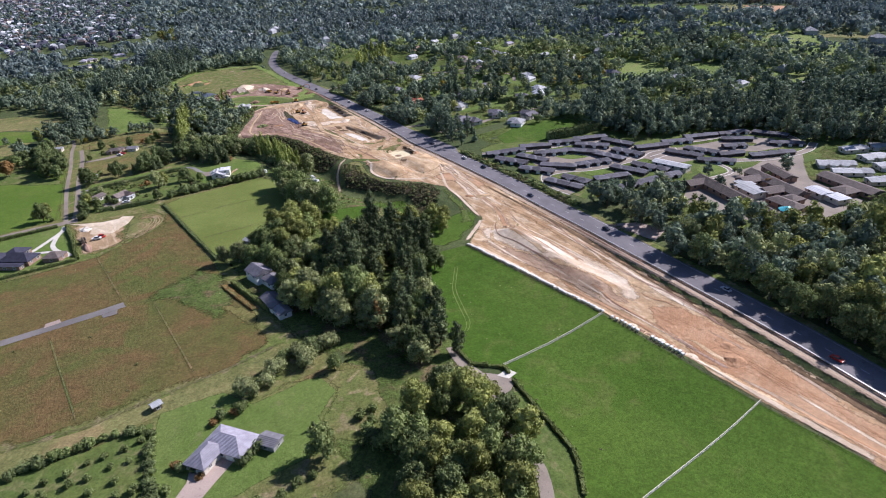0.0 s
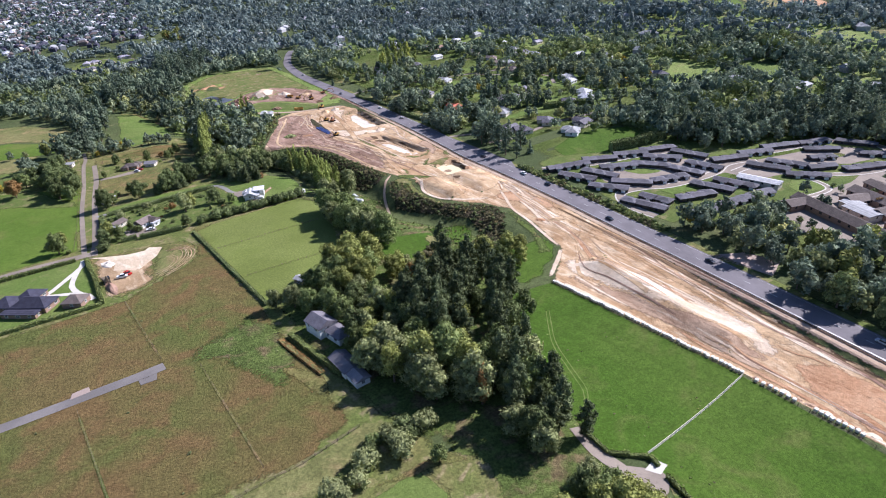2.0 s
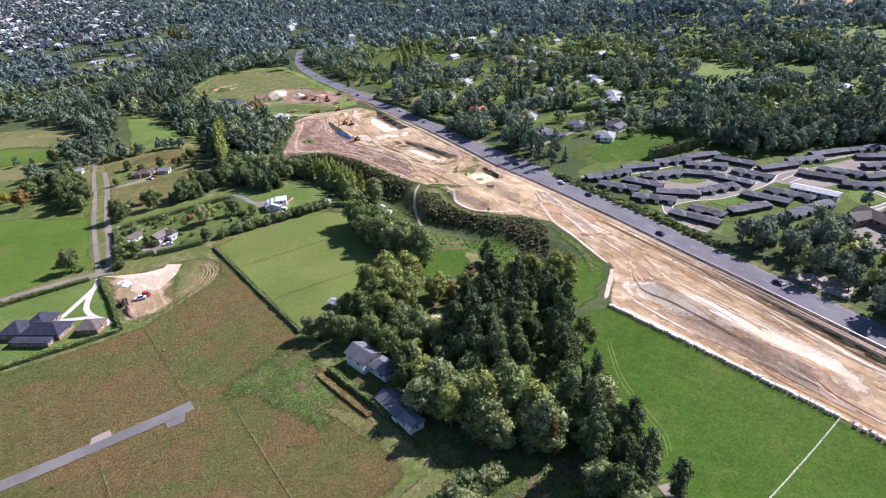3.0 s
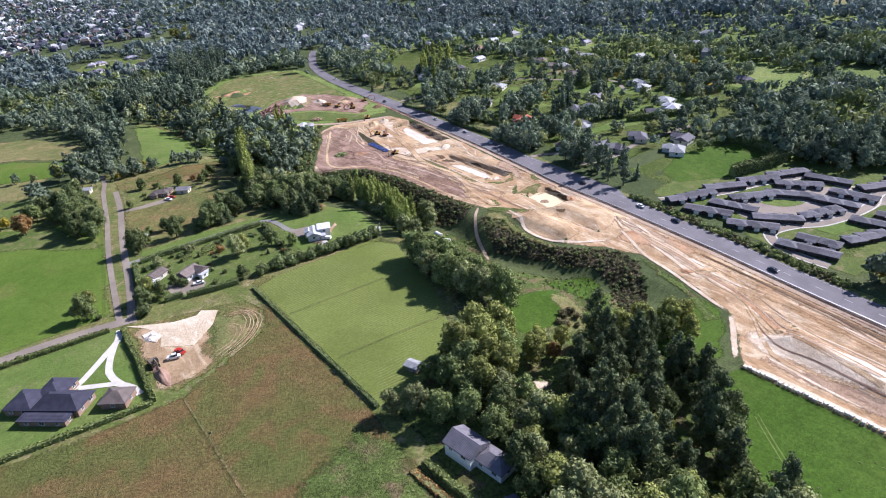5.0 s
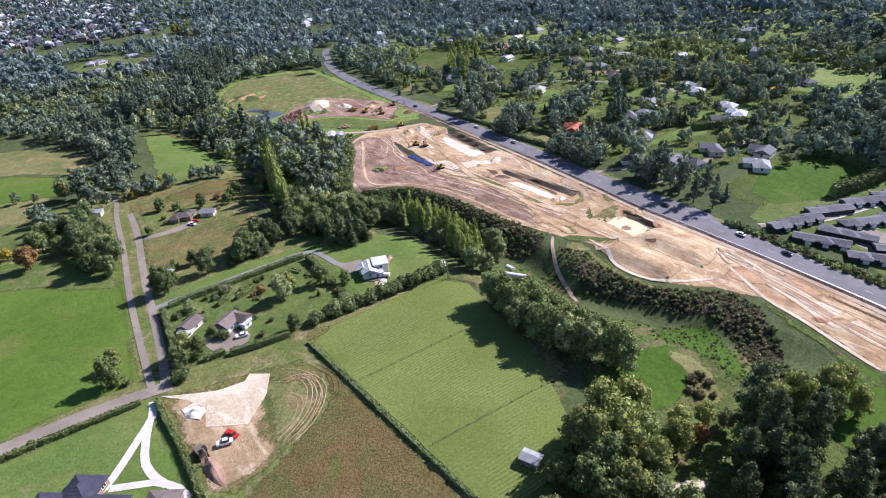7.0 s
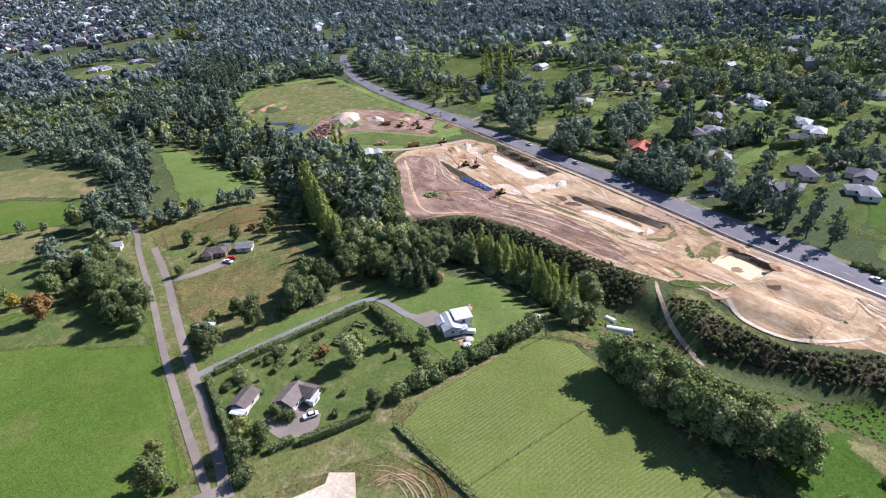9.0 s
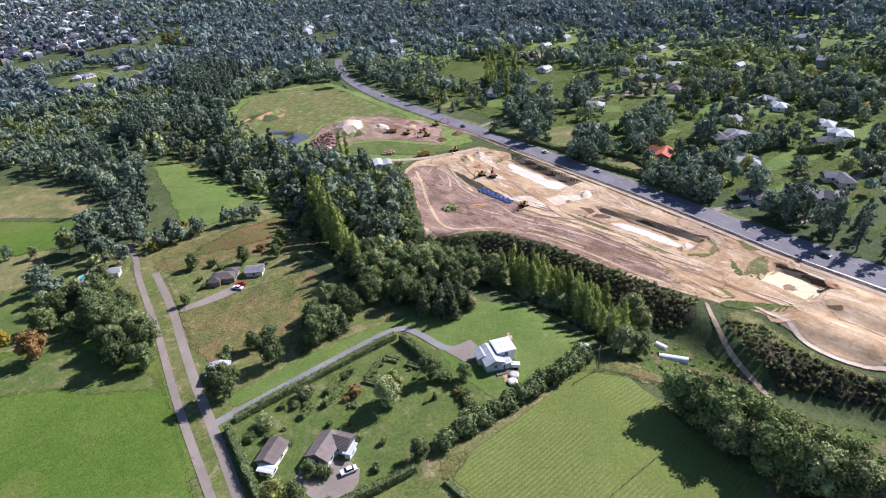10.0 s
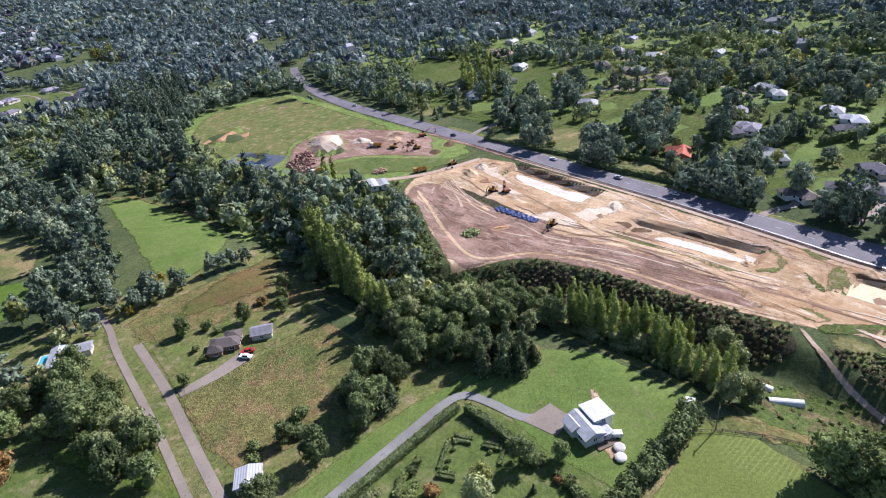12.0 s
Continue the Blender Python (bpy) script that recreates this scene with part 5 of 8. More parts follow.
sheet("site_grass", [(192, 600), (208, 590), (230, 548), (246, 536), (226, 538), (206, 548), (186, 574), (176, 590)], M["garden"], 0.22, "strip of grass between site tracks", "grass", 1.0, 4.0, 0, 27)
sheet("pond_liner", [(150, 662), (172, 673), (183, 638), (162, 627)], M["liner"], 0.20, "dark lined sediment pond", "pond", 0.0, 2.0, 0, 28)
sheet("water", [(158, 657), (169, 662), (175, 643), (164, 640)], M["pond"], 0.4, "still dark pond water", "water", 0.0, 6.0, 0, 29)
sheet("water", [(116, 688), (126, 694), (132, 680), (122, 672)], M["pond"], 0.5, "small blue-grey pond among trees", "water", 0.5, 6.0, 0, 30)

# ---- paddock, cul-de-sac and verge ----
sheet("paddock", [(100, -30), (140, -30), (159, 20), (159, 53), (162.5, 117), (161, 200), (139, 205), (134, 194), (121, 174), (109, 152), (102, 132), (100.5, 121), (108, 114), (106, 108), (97, 74), (88, 62), (70, 40)], M["lush"], 0.10, "lush green grazed paddock", "field", 0.3, 4.0, 0, 31)
sheet("verge", [(105, 107), (97, 75), (87, 61), (72, 42), (60, 45), (80, 69), (88, 80), (94, 95)], M["garden"], 0.14, "mown grass strip inside the hedge", "lawn", 0.5, 6.0, 0, 32)
sheet("cul_de_sac", [(99, 117), (104, 112), (107, 109), (103, 104), (97, 103), (93, 108), (94, 114)], M["lane"], 0.22, "asphalt turning head at the lane's end", "road", 0.0, 6.0, 1, 33)
lane_road("lane", [(101, 134), (98, 124), (98, 113), (94, 104), (89, 90), (86, 78), (82, 70), (74, 60)], 4.2, M["lane"], 0.20, "narrow curved asphalt lane", width_end=3.6)
sheet("apron", [(103, 112), (108.5, 113), (109.5, 109.5), (105, 108.5)], M["concrete"], 0.26, "pale concrete gateway apron", "apron", 0.0, 6.0, 0, 34)
for tx in (0.0, 1.7):
    lane_road("wheel_track", [(145 + tx, 188), (136 + tx, 178), (128 + tx, 168), (121 + tx, 154), (116 + tx, 144), (109 + tx, 138)], 0.45, M["lawn"], 0.16, "faint wheel track in the grass", category="track")

# ---- western fields ----
sheet("west_grass", [(-100, 90), (60, 100), (70, 170), (62, 250), (70, 262), (118, 280), (126, 330), (134, 352), (150, 420), (134, 440), (104, 470), (110, 560), (-100, 560)], M["verge"], 0.045, "dry green grass between gardens and fields", "grass", 1.0, 12.0, 0, 81)
sheet("grove_floor", [(60, 262), (100, 268), (122, 285), (150, 250), (150, 205), (130, 180), (104, 130), (100, 105), (70, 40), (40, 60), (44, 118), (66, 150), (56, 180), (58, 240)], M["scrub"], 0.06, "leafy weedy floor of a grove", "grass", 1.5, 8.0, 0, 82)
sheet("rural_grass", [(252, 130), (262, 300), (262, 400), (276, 500), (290, 580), (300, 690), (400, 770), (520, 745), (560, 620), (520, 440), (480, 330), (440, 250), (490, 205), (430, 100), (300, 40)], M["rural"], 0.05, "mixed lawns and paddocks of a rural settlement", "grass", 6.0, 20.0, 0, 70)
sheet("brown_field", [(-60, 310), (7, 304), (13, 304), (26, 309), (45, 318), (54, 335), (56, 352), (57, 255), (54, 240), (56, 212), (52, 176), (33, 173), (9, 174), (-11, 174), (-32, 180), (-70, 190)], M["brown"], 0.10, "rank brown and green ungrazed field", "field", 0.8, 6.0, 0, 35)
sheet("green_patch", [(22, 250), (54, 258), (56, 240), (55, 214), (45, 196), (36, 208), (30, 232), (18, 240)], M["scrub"], 0.15, "greener patch of the rank field", "grass", 4.0, 6.0, 1, 36)
sheet("dry_patch", [(44, 218), (52, 214), (56, 196), (50, 190), (46, 204)], M["tawny"], 0.19, "patch of flattened straw", "grass", 1.5, 6.0, 1, 37)
lane_road("road_stub", [(-60, 249), (-29, 246.5), (-12, 245.5), (5, 244.5), (15, 244.5)], 4.6, M["stub"], 0.20, "unfinished grey chip-seal road stub")
sheet("road_pad", [(-14, 247), (-8, 247), (-8, 250), (-13, 250)], M["gravel"], 0.21, "gravel lay-by of the road stub", "road", 0.2, 6.0, 0, 38)
sheet("road_pad", [(6, 242), (12, 242), (11, 238.5), (6, 239)], M["stub"], 0.21, "turning bay of the road stub", "road", 0.2, 6.0, 0, 39)
sheet("grass_strip", [(-70, 188), (-32, 178), (-11, 172.5), (9, 172), (33, 171), (54, 174), (62, 168), (50, 166), (30, 160), (18, 152), (8, 164), (-12, 165), (-33, 170), (-70, 178)], M["meadow"], 0.12, "strip of dry mown grass along a fence", "grass", 0.4, 6.0, 0, 40)
sheet("mown_field", [(59, 354), (88, 354), (118, 354), (122, 342), (118, 328), (112, 300), (105, 285), (96, 268), (80, 258), (59, 257)], M["hay"], 0.12, "freshly mown hay field with curved swaths", "field", 0.4, 4.0, 0, 41)

lane_road("fence_grass", [(14, 303), (14.5, 275), (15, 250)], 0.9, M["tawny"], 0.2, "pale uncut grass line under a wire fence", category="grass")
lane_road("fence_grass", [(25, 236), (24.5, 205), (24, 178)], 0.9, M["tawny"], 0.2, "pale uncut grass line under a wire fence", category="grass")
lane_road("fence_grass", [(-13, 239), (-12.5, 205), (-12, 178)], 0.9, M["tawny"], 0.2, "pale uncut grass line under a wire fence", category="grass")
sheet("dry_patch", [(57, 356), (64, 357), (70, 354), (66, 351), (60, 350), (56, 346)], M["tawny"], 0.2, "orange-tan dry grass by a field corner", "grass", 1.0, 4.0, 1, 84)
sheet("dry_patch", [(60, 358), (88, 356.5), (118, 356.5), (120, 354), (88, 353), (59, 353.5)], M["meadow"], 0.17, "dry grass headland of the hay field", "grass", 0.5, 4.0, 0, 85)

# dark-roofed house: lawn, drive, building plot
sheet("lawn", [(-60, 362), (-24, 360.5), (7, 358), (7.5, 331), (6, 306), (-60, 312)], M["lawn"], 0.14, "green lawn inside a clipped hedge", "lawn", 0.0, 6.0, 0, 42)
lane_road("driveway", [(7, 357), (5, 350), (0, 344), (-6, 337), (-12, 331), (-16, 330)], 2.4, M["concrete"], 0.24, "forked white concrete driveway", category="driveway")
lane_road("driveway", [(4, 349), (0.5, 340), (-1.5, 332), (-0.5, 325), (1, 321)], 2.3, M["concrete"], 0.245, "forked white concrete driveway", category="driveway")
lane_road("driveway", [(-11, 330), (-6, 327), (-1, 324), (3, 318), (4, 313)], 2.3, M["concrete"], 0.25, "forked white concrete driveway", category="driveway")
sheet("dirt", [(9, 358), (20, 354), (36, 350), (52, 345), (54, 333), (45, 318), (28, 310), (13, 305), (9, 310), (9, 330)], M["tawny"], 0.14, "dry trampled grass round a building plot", "bare earth", 1.2, 4.0, 0, 43)
sheet("dirt", [(9, 356), (20, 352), (30, 346), (36, 337), (29, 323), (30, 314), (22.8, 308.6), (12, 307), (9, 312), (9.3, 336)], M["plot_earth"], 0.19, "bare brownish earth of a building plot", "bare earth", 2.5, 2.0, 1, 44)
sheet("straw_patch", [(35, 346), (46, 341), (51, 331), (47, 320), (36, 312), (24, 308), (27, 320), (33, 332)], M["meadow"], 0.165, "dry trampled straw beside the pad", "grass", 3.5, 2.0, 1, 150)
sheet("building_pad", [(9.5, 358), (16, 353), (24, 348), (32.4, 346.5), (35, 349), (40, 344.5), (35.5, 336.5), (25.6, 327.6), (16, 335), (18.5, 343), (15.5, 350)], M["pad_sand"], 0.25, "levelled pale sand building pad", "building pad", 0.3, 4.0, 0, 45)
sheet("white_pile", [(12.7, 347), (16.6, 347.5), (18.1, 342.6), (15.7, 338.7), (13.2, 342)], M["white_sand"], 0.42, "white sand spread beside the pad", "sand", 0.3, 2.0, 0, 91)
for k, pts in enumerate(([(42, 344), (47, 340), (50.5, 330), (47.4, 323), (39.5, 316), (29.4, 312.4)], [(37.7, 338), (45.8, 337.4), (46.6, 330), (40.3, 321), (27.5, 314)], [(41, 340), (48.5, 335), (48, 326), (42, 319), (33, 314)], [(38, 334), (42, 328), (37, 320), (28, 317)], [(52, 341), (55, 330), (51, 321), (44, 316)])):
    for side in (-0.8, 0.8):
        lane_road("wheel_track", pts, 0.36, M["tawny"] if k == 4 else M["plot_earth"], 0.235 + 0.003 * k, "curved wheel track in dry grass", side, category="track")
# ---- lanes ----
lane_road("lane", [(38, 556), (36, 536), (32, 518), (25, 472), (17.5, 430), (12.5, 395), (9, 368), (8, 360)], 2.4, M["lane"], 0.20, "straight narrow worn asphalt lane")
lane_road("lane", [(38.5, 517), (34, 483), (29, 457), (24.5, 432), (19.5, 400), (15, 374), (12.5, 363)], 3.0, M["lane"], 0.20, "asphalt lane beside a grass strip")
lane_road("road", [(-90, 366), (-50, 366.5), (-32, 366), (-12, 365), (3, 363), (14, 361)], 5.2, M["lane"], 0.22, "narrow asphalt side road")
lane_road("verge", [(38, 536), (34.5, 511), (28.5, 472), (21, 431), (15.5, 395), (12, 370)], 9.5, M["verge"], 0.14, "dry grass strip along two lanes", category="verge", width_end=8)
lane_road("verge", [(-90, 362), (-50, 362.5), (-30, 362), (-10, 361), (5, 360)], 5.0, M["verge"], 0.15, "grass verge of the side road", category="verge")
sheet("pasture", [(-95, 371), (-31, 371), (2, 369), (7, 372), (13, 400), (21, 442), (24, 470), (10, 482), (-20, 500), (-60, 500), (-100, 430)], M["pasture"], 0.10, "bright green pasture beside the lane", "field", 0.6, 6.0, 0, 46)
sheet("pasture", [(-60, 720), (10, 700), (40, 655), (42, 632), (28, 607), (-2, 639), (-60, 660)], M["meadow"], 0.10, "dry pasture among trees", "field", 1.5, 6.0, 0, 47)
sheet("pasture", [(-60, 660), (-2, 637), (28, 604), (40, 606), (30, 575), (12, 577), (-9, 586), (-60, 600)], M["pasture"], 0.12, "green pasture among trees", "field", 1.5, 6.0, 0, 48)
sheet("pasture", [(-60, 602), (-9, 588), (12, 579), (6, 562), (-6, 545), (-60, 570)], M["meadow"], 0.105, "tan strip of pasture among trees", "field", 2.0, 4.0, 0, 109)
sheet("pasture", [(-60, 570), (-6, 546), (4, 562), (-4, 530), (-8, 505), (-60, 510)], M["garden"], 0.11, "green strip of pasture among trees", "field", 2.0, 4.0, 0, 110)
sheet("pasture", [(-60, 512), (-20, 496), (0, 496), (8, 468), (20, 446), (17, 432), (-20, 470), (-60, 490)], M["garden"], 0.125, "paler worn part of a pasture", "field", 2.5, 4.0, 1, 111)
sheet("field", [(82, 668), (98, 672), (104, 640), (108, 600), (107, 577), (96, 560), (84, 548), (66, 545), (64, 566), (72, 606)], M["lawn"], 0.12, "green slope field between wooded gullies", "field", 1.5, 6.0, 0, 49)
sheet("dirt", [(80, 672), (99, 676), (110, 620), (113, 585), (108, 578), (106, 610), (97, 664)], M["tawny"], 0.16, "worn tan bank along a field edge", "bank", 1.2, 4.0, 0, 50)

# farm plot
sheet("rank_field", [(35, 534), (58, 536), (104, 536), (106, 505), (100, 492), (90, 487), (72, 501), (41, 513)], M["tawny"], 0.12, "rank brownish grass slope", "field", 1.0, 6.0, 0, 51)
sheet("rust_grass", [(107.6, 545), (115.7, 543), (100, 520), (84.8, 506), (68.4, 513), (52, 521), (62, 530), (84, 535)], M["brown"], 0.16, "orange-brown rank grass slope", "grass", 3.0, 2.0, 1, 112)
sheet("lawn", [(40, 511), (72, 500), (92, 486), (92, 474), (66, 477), (48, 480), (35, 480)], M["verge"], 0.14, "dry farmhouse lawn", "lawn", 0.6, 6.0, 0, 52)
sheet("rank_field", [(34.5, 479), (59, 477), (88, 471), (86, 452), (80, 447), (61, 437), (46, 433), (32, 436), (30, 452)], M["tawny"], 0.13, "rank yellowish tussock field", "field", 0.8, 6.0, 0, 53)
lane_road("driveway", [(36, 480), (44, 479), (52, 479), (60, 480)], 3.6, M["lane"], 0.22, "curved asphalt farm driveway", category="driveway", width_end=6.5)

# gardens
sheet("garden_lawn", [(22, 414), (48, 412), (68, 410), (88, 407), (89, 394), (90, 380), (86, 360), (70, 361), (54, 360), (34, 362), (22, 366), (18, 376)], M["garden"], 0.12, "old garden lawn among hedges", "lawn", 0.3, 6.0, 0, 54)
sheet("lawn", [(30, 421), (55, 421), (75, 420), (88, 417), (104, 416), (119, 405), (130, 390), (128, 372), (130, 358), (113, 358), (86, 359), (86, 380), (90, 394), (89, 409), (68, 412), (28, 414)], M["lawn"], 0.13, "smooth bright green lawn round a white house", "lawn", 0.5, 5.0, 0, 55)
lane_road("driveway", [(22, 411.8), (33, 412.2), (53, 412.5), (71, 412.4), (83, 412.2), (89, 410), (91, 403), (92, 392), (95, 387)], 2.9, M["drive"], 0.22, "curving grey chip-seal driveway", category="driveway")
sheet("apron", [(91, 391), (101, 389), (100, 381), (92, 381)], M["lane"], 0.24, "grey parking apron beside a white house", "driveway", 0.2, 6.0, 0, 56)
sheet("gravel_yard", [(30, 380), (38, 379), (45, 371), (40, 364), (32, 366), (29, 372)], M["lane"], 0.2, "grey-brown gravel yard beside a cottage", "yard", 0.5, 6.0, 1, 57)
sheet("earth_patch", [(97, 372), (112, 384), (114, 382), (100, 368), (94, 364), (93, 366)], M["tan"], 0.2, "trodden earth beside the white house", "bare earth", 0.8, 6.0, 0, 58)
sheet("bank_dry", [(120, 354), (128, 349), (132, 338), (136, 330), (130, 328), (124, 340), (118, 350)], M["tawny"], 0.22, "dry tan slope by the hay field", "bank", 1.2, 3.0, 0, 59)

# south-west garden
sheet("orchard_grass", [(-70, 168), (-33, 168), (-12, 163), (8, 163), (2, 148), (-3, 133), (-6, 120), (-70, 118)], M["garden"], 0.12, "rough grass of a small orchard", "grass", 0.5, 6.0, 0, 60)
sheet("lawn", [(9, 165), (29, 162), (34, 150), (56, 150), (58, 138), (48, 131), (44, 117), (30, 118), (12, 118), (-4, 120), (-3, 133), (2, 148)], M["lawn"], 0.13, "house lawn with worn yellowish parts", "lawn", 0.5, 6.0, 0, 61)
sheet("rough_slope", [(56, 153), (68, 150), (72, 138), (66, 118), (58, 108), (45, 118), (48, 130), (58, 138)], M["verge"], 0.14, "weedy rough slope below the lawn", "grass", 1.5, 6.0, 0, 62)
sheet("bank_dry", [(33, 150), (45, 153), (57, 152), (66, 150), (70, 142), (62, 146), (48, 150)], M["tawny"], 0.19, "dry grassy lip along a garden", "bank", 1.0, 6.0, 0, 63)
sheet("drive_concrete", [(12, 139), (19, 136.5), (20.5, 130), (14, 126), (8, 122), (0, 124), (8, 131)], M["gravel"], 0.2, "pinkish concrete driveway before a house", "driveway", 0.2, 6.0, 0, 64)

# ---- retirement village ----
sheet("rural_grass", [(252, 130), (262, 300), (262, 400), (276, 500), (290, 580), (300, 690), (420, 860), (560, 900), (760, 700), (820, 400), (700, 120), (420, 40), (300, 40)], M["rural"], 0.05, "mixed lawns and paddocks of a rural settlement", "grass", 6.0, 20.0, 0, 70)
sheet("village_lawn", [(250, 300), (268, 305), (300, 292), (345, 277), (348, 262), (352, 244), (402, 220), (440, 198), (440, 150), (400, 140), (352, 150), (306, 176), (258, 186), (246, 200), (246, 232), (249, 262)], M["garden"], 0.10, "lawns between close-set retirement homes", "lawn", 0.5, 8.0, 0, 65)
sheet("village_paving", [(269.3, 267.5), (283.1, 269.4), (300.2, 262.1), (321.5, 254.8), (329.5, 241.7), (331.9, 224.6), (353.1, 216.8), (358.6, 198.9), (348.6, 192.8), (330, 198.9), (326.6, 216.8), (305.9, 220.7), (280.6, 228.4), (265.3, 238), (263.2, 254.8)], M["lane"], 0.13, "grey paved drives between retirement homes", "paving", 0.5, 8.0, 0, 165)
sheet("village_paving", [(336, 224.6), (359.4, 214.8), (389, 204.9), (414, 196.8), (422.2, 180.4), (407.8, 168.1), (389.6, 174.3), (371.1, 192.8), (352.3, 202.9)], M["lane"], 0.135, "grey paved drives between retirement homes", "paving", 0.5, 8.0, 0, 166)
sheet("village_green", [(285, 263), (296.7, 258.4), (308.2, 249.2), (307.2, 241.7), (294.1, 242.7), (283.7, 251)], M["lawn"], 0.19, "mown oval green between retirement homes", "lawn", 0.5, 4.0, 1, 167)
sheet("village_green", [(276.4, 230.4), (297.6, 221.7), (299.4, 213.8), (277.5, 218.7)], M["lawn"], 0.19, "mown green between retirement homes", "lawn", 0.4, 4.0, 0, 168)
sheet("village_green", [(346.5, 188.7), (353.7, 173.3), (341.4, 166.1), (325, 173.3), (330.1, 182.5)], M["lawn"], 0.19, "mown green beside the care home", "lawn", 0.5, 4.0, 0, 169)
sheet("village_green", [(393.5, 194.8), (405.8, 188.6), (403.7, 180.4), (393.7, 184.6)], M["scrub"], 0.19, "planted island between retirement homes", "lawn", 0.5, 4.0, 1, 170)
for pts, w in (([(247.6, 208.9), (246.9, 219.7), (249, 230.4), (256.2, 238), (263.3, 238), (273.8, 234.1), (284.8, 227.5), (303.6, 222.6), (323.2, 220.7), (339.2, 223.6), (357.1, 217.7)], 4.2), ([(303.6, 222.6), (306.6, 232.3), (312.8, 245.5), (304.3, 240.8), (302.3, 248.3), (292.9, 257.5), (281.4, 260.3)], 3.2), ([(357.1, 217.7), (350.4, 212.8), (331, 213.8)], 4.0),
               ([(349.2, 202.9), (350.6, 190.7), (361.9, 176.4), (381.4, 162), (410.1, 153.8), (430.4, 157.9)], 4.0), ([(346.5, 191.7), (349.6, 180.5), (341.4, 166.1), (317.8, 170.2)], 2.0), ([(338, 251), (336.9, 233.2), (362.5, 223.5), (382.9, 214.8), (403.9, 207.8), (426, 198.8), (434.5, 178.4), (422.2, 162)], 4.0), ([(249.4, 291), (262.5, 282.1), (282.4, 273.9), (303.1, 268.4), (314.8, 263.9), (335.2, 256.6)], 2.4)):
    lane_road("road", pts, w + 1.6, M["concrete"], 0.20, "pale kerb edging of a village street", category="kerb")
    lane_road("road", pts, w, M["lane"], 0.24, "narrow grey village street")
sheet("paddock", [(279.6, 310.8), (310.1, 320.9), (337.8, 315.3), (351.6, 306.3), (342.3, 273), (316.9, 282.1), (306.2, 281.2), (274.4, 296.4)], M["lush"], 0.12, "green paddock beside the village", "field", 0.8, 8.0, 0, 66)
sheet("car_park", [(278.8, 159), (307.5, 172.3), (338.2, 166.2), (358.7, 162.1), (385.4, 164.1), (409.8, 155.9), (381.3, 141.6), (360.8, 129.3), (348.5, 94.4), (307.5, 100.6), (284.9, 114.9)], M["lane"], 0.14, "asphalt yard between large low buildings", "yard", 0.5, 8.0, 0, 67)
sheet("layby", [(227.5, 170.3), (241.9, 160), (246, 145.7), (231.6, 141.6)], M["gravel"], 0.20, "gravel lay-by at the highway's edge", "yard", 0.6, 3.0, 0, 171)

# ---- fields and plots beyond the highway ----
for pts, mat, lab in (([(277, 546), (311, 496), (300, 484), (270, 484)], "meadow", "dry paddock inside dark hedges"), ([(264, 456), (280, 462), (279, 430), (262, 424)], "meadow", "dry paddock inside dark hedges"),
                      ([(302.7, 390), (328, 393.5), (354, 391), (363, 374.5), (340, 372), (307.7, 381.6)], "lawn", "green paddock behind a tall hedge"), ([(270, 374), (304, 375), (310, 356), (284, 352), (266, 358)], "lawn", "green plot with trees"),
                      ([(394, 475), (440, 466), (468, 456), (423, 410), (386, 456)], "lawn", "green lawn round large houses"), 
                      ([(480, 578), (514, 587), (540, 546), (506, 539)], "meadow", "dry field among trees"), ([(330, 560), (352, 545), (380, 520), (360, 505), (338, 520)], "lawn", "green plot with trees"),
                      ([(300, 600), (330, 610), (345, 585), (325, 575)], "lawn", "green plot among trees"), ([(405, 500), (430, 520), (450, 500), (430, 480)], "lawn", "green plot with trees"),
                      ([(330, 480), (352, 470), (345, 450), (320, 455)], "lawn", "green plot with trees"), ([(390, 400), (440, 395), (430, 360), (385, 365)], "lawn", "green plot among trees"),
                      ([(470, 720), (520, 735), (560, 700), (520, 670), (480, 685)], "lawn", "green plot with trees"), ([(280, 620), (300, 650), (312, 640), (296, 612)], "meadow", "dry plot among trees"),
                      ([(70, 960), (94, 928), (140, 924), (184, 962), (184, 1028), (148, 1084), (102, 1052)], "garden", "grassy new subdivision"),
                      ([(520, 640), (560, 625), (545, 600), (515, 612)], "lawn", "green plot with trees"), ([(600, 480), (650, 490), (660, 440), (610, 430)], "lawn", "green plot among trees"), ([(540, 330), (590, 350), (600, 310), (550, 300)], "lawn", "green plot with trees")):
    sheet("field", pts, M[mat], 0.14, lab, "field", 2.5, 12.0, 0, len(lab) + int(pts[0][0]))
for pts, mat, lab in (([(270.5, 539.6), (292, 534), (312, 514), (306, 496), (276, 486), (268, 496), (271, 523)], "meadow", "dry paddock inside dark hedges"), ([(274, 373), (310, 363), (306, 358), (275, 366)], "lawn", "green lawn between large trees"), ([(386, 473), (459, 470), (447, 458), (391, 449)], "lawn", "green lawn round large houses"),
                      ([(358, 374), (401, 364), (367, 358), (351, 369)], "lawn", "green lawn between large trees"), ([(377, 412), (400, 391), (385, 385), (354, 402)], "lawn", "green lawn behind a tall hedge"), ([(399, 572), (440, 566), (427, 549), (380, 555)], "lawn", "green plot with trees"), ([(446, 549), (473, 529), (458, 517), (424, 533)], "meadow", "dry plot among trees"), ([(323, 504), (354, 497), (333, 486), (322, 495)], "lawn", "green plot with trees")):
    sheet("field", pts, M[mat], 0.19, lab, "field", 1.0, 6.0, 0, 140 + int(pts[0][0]))
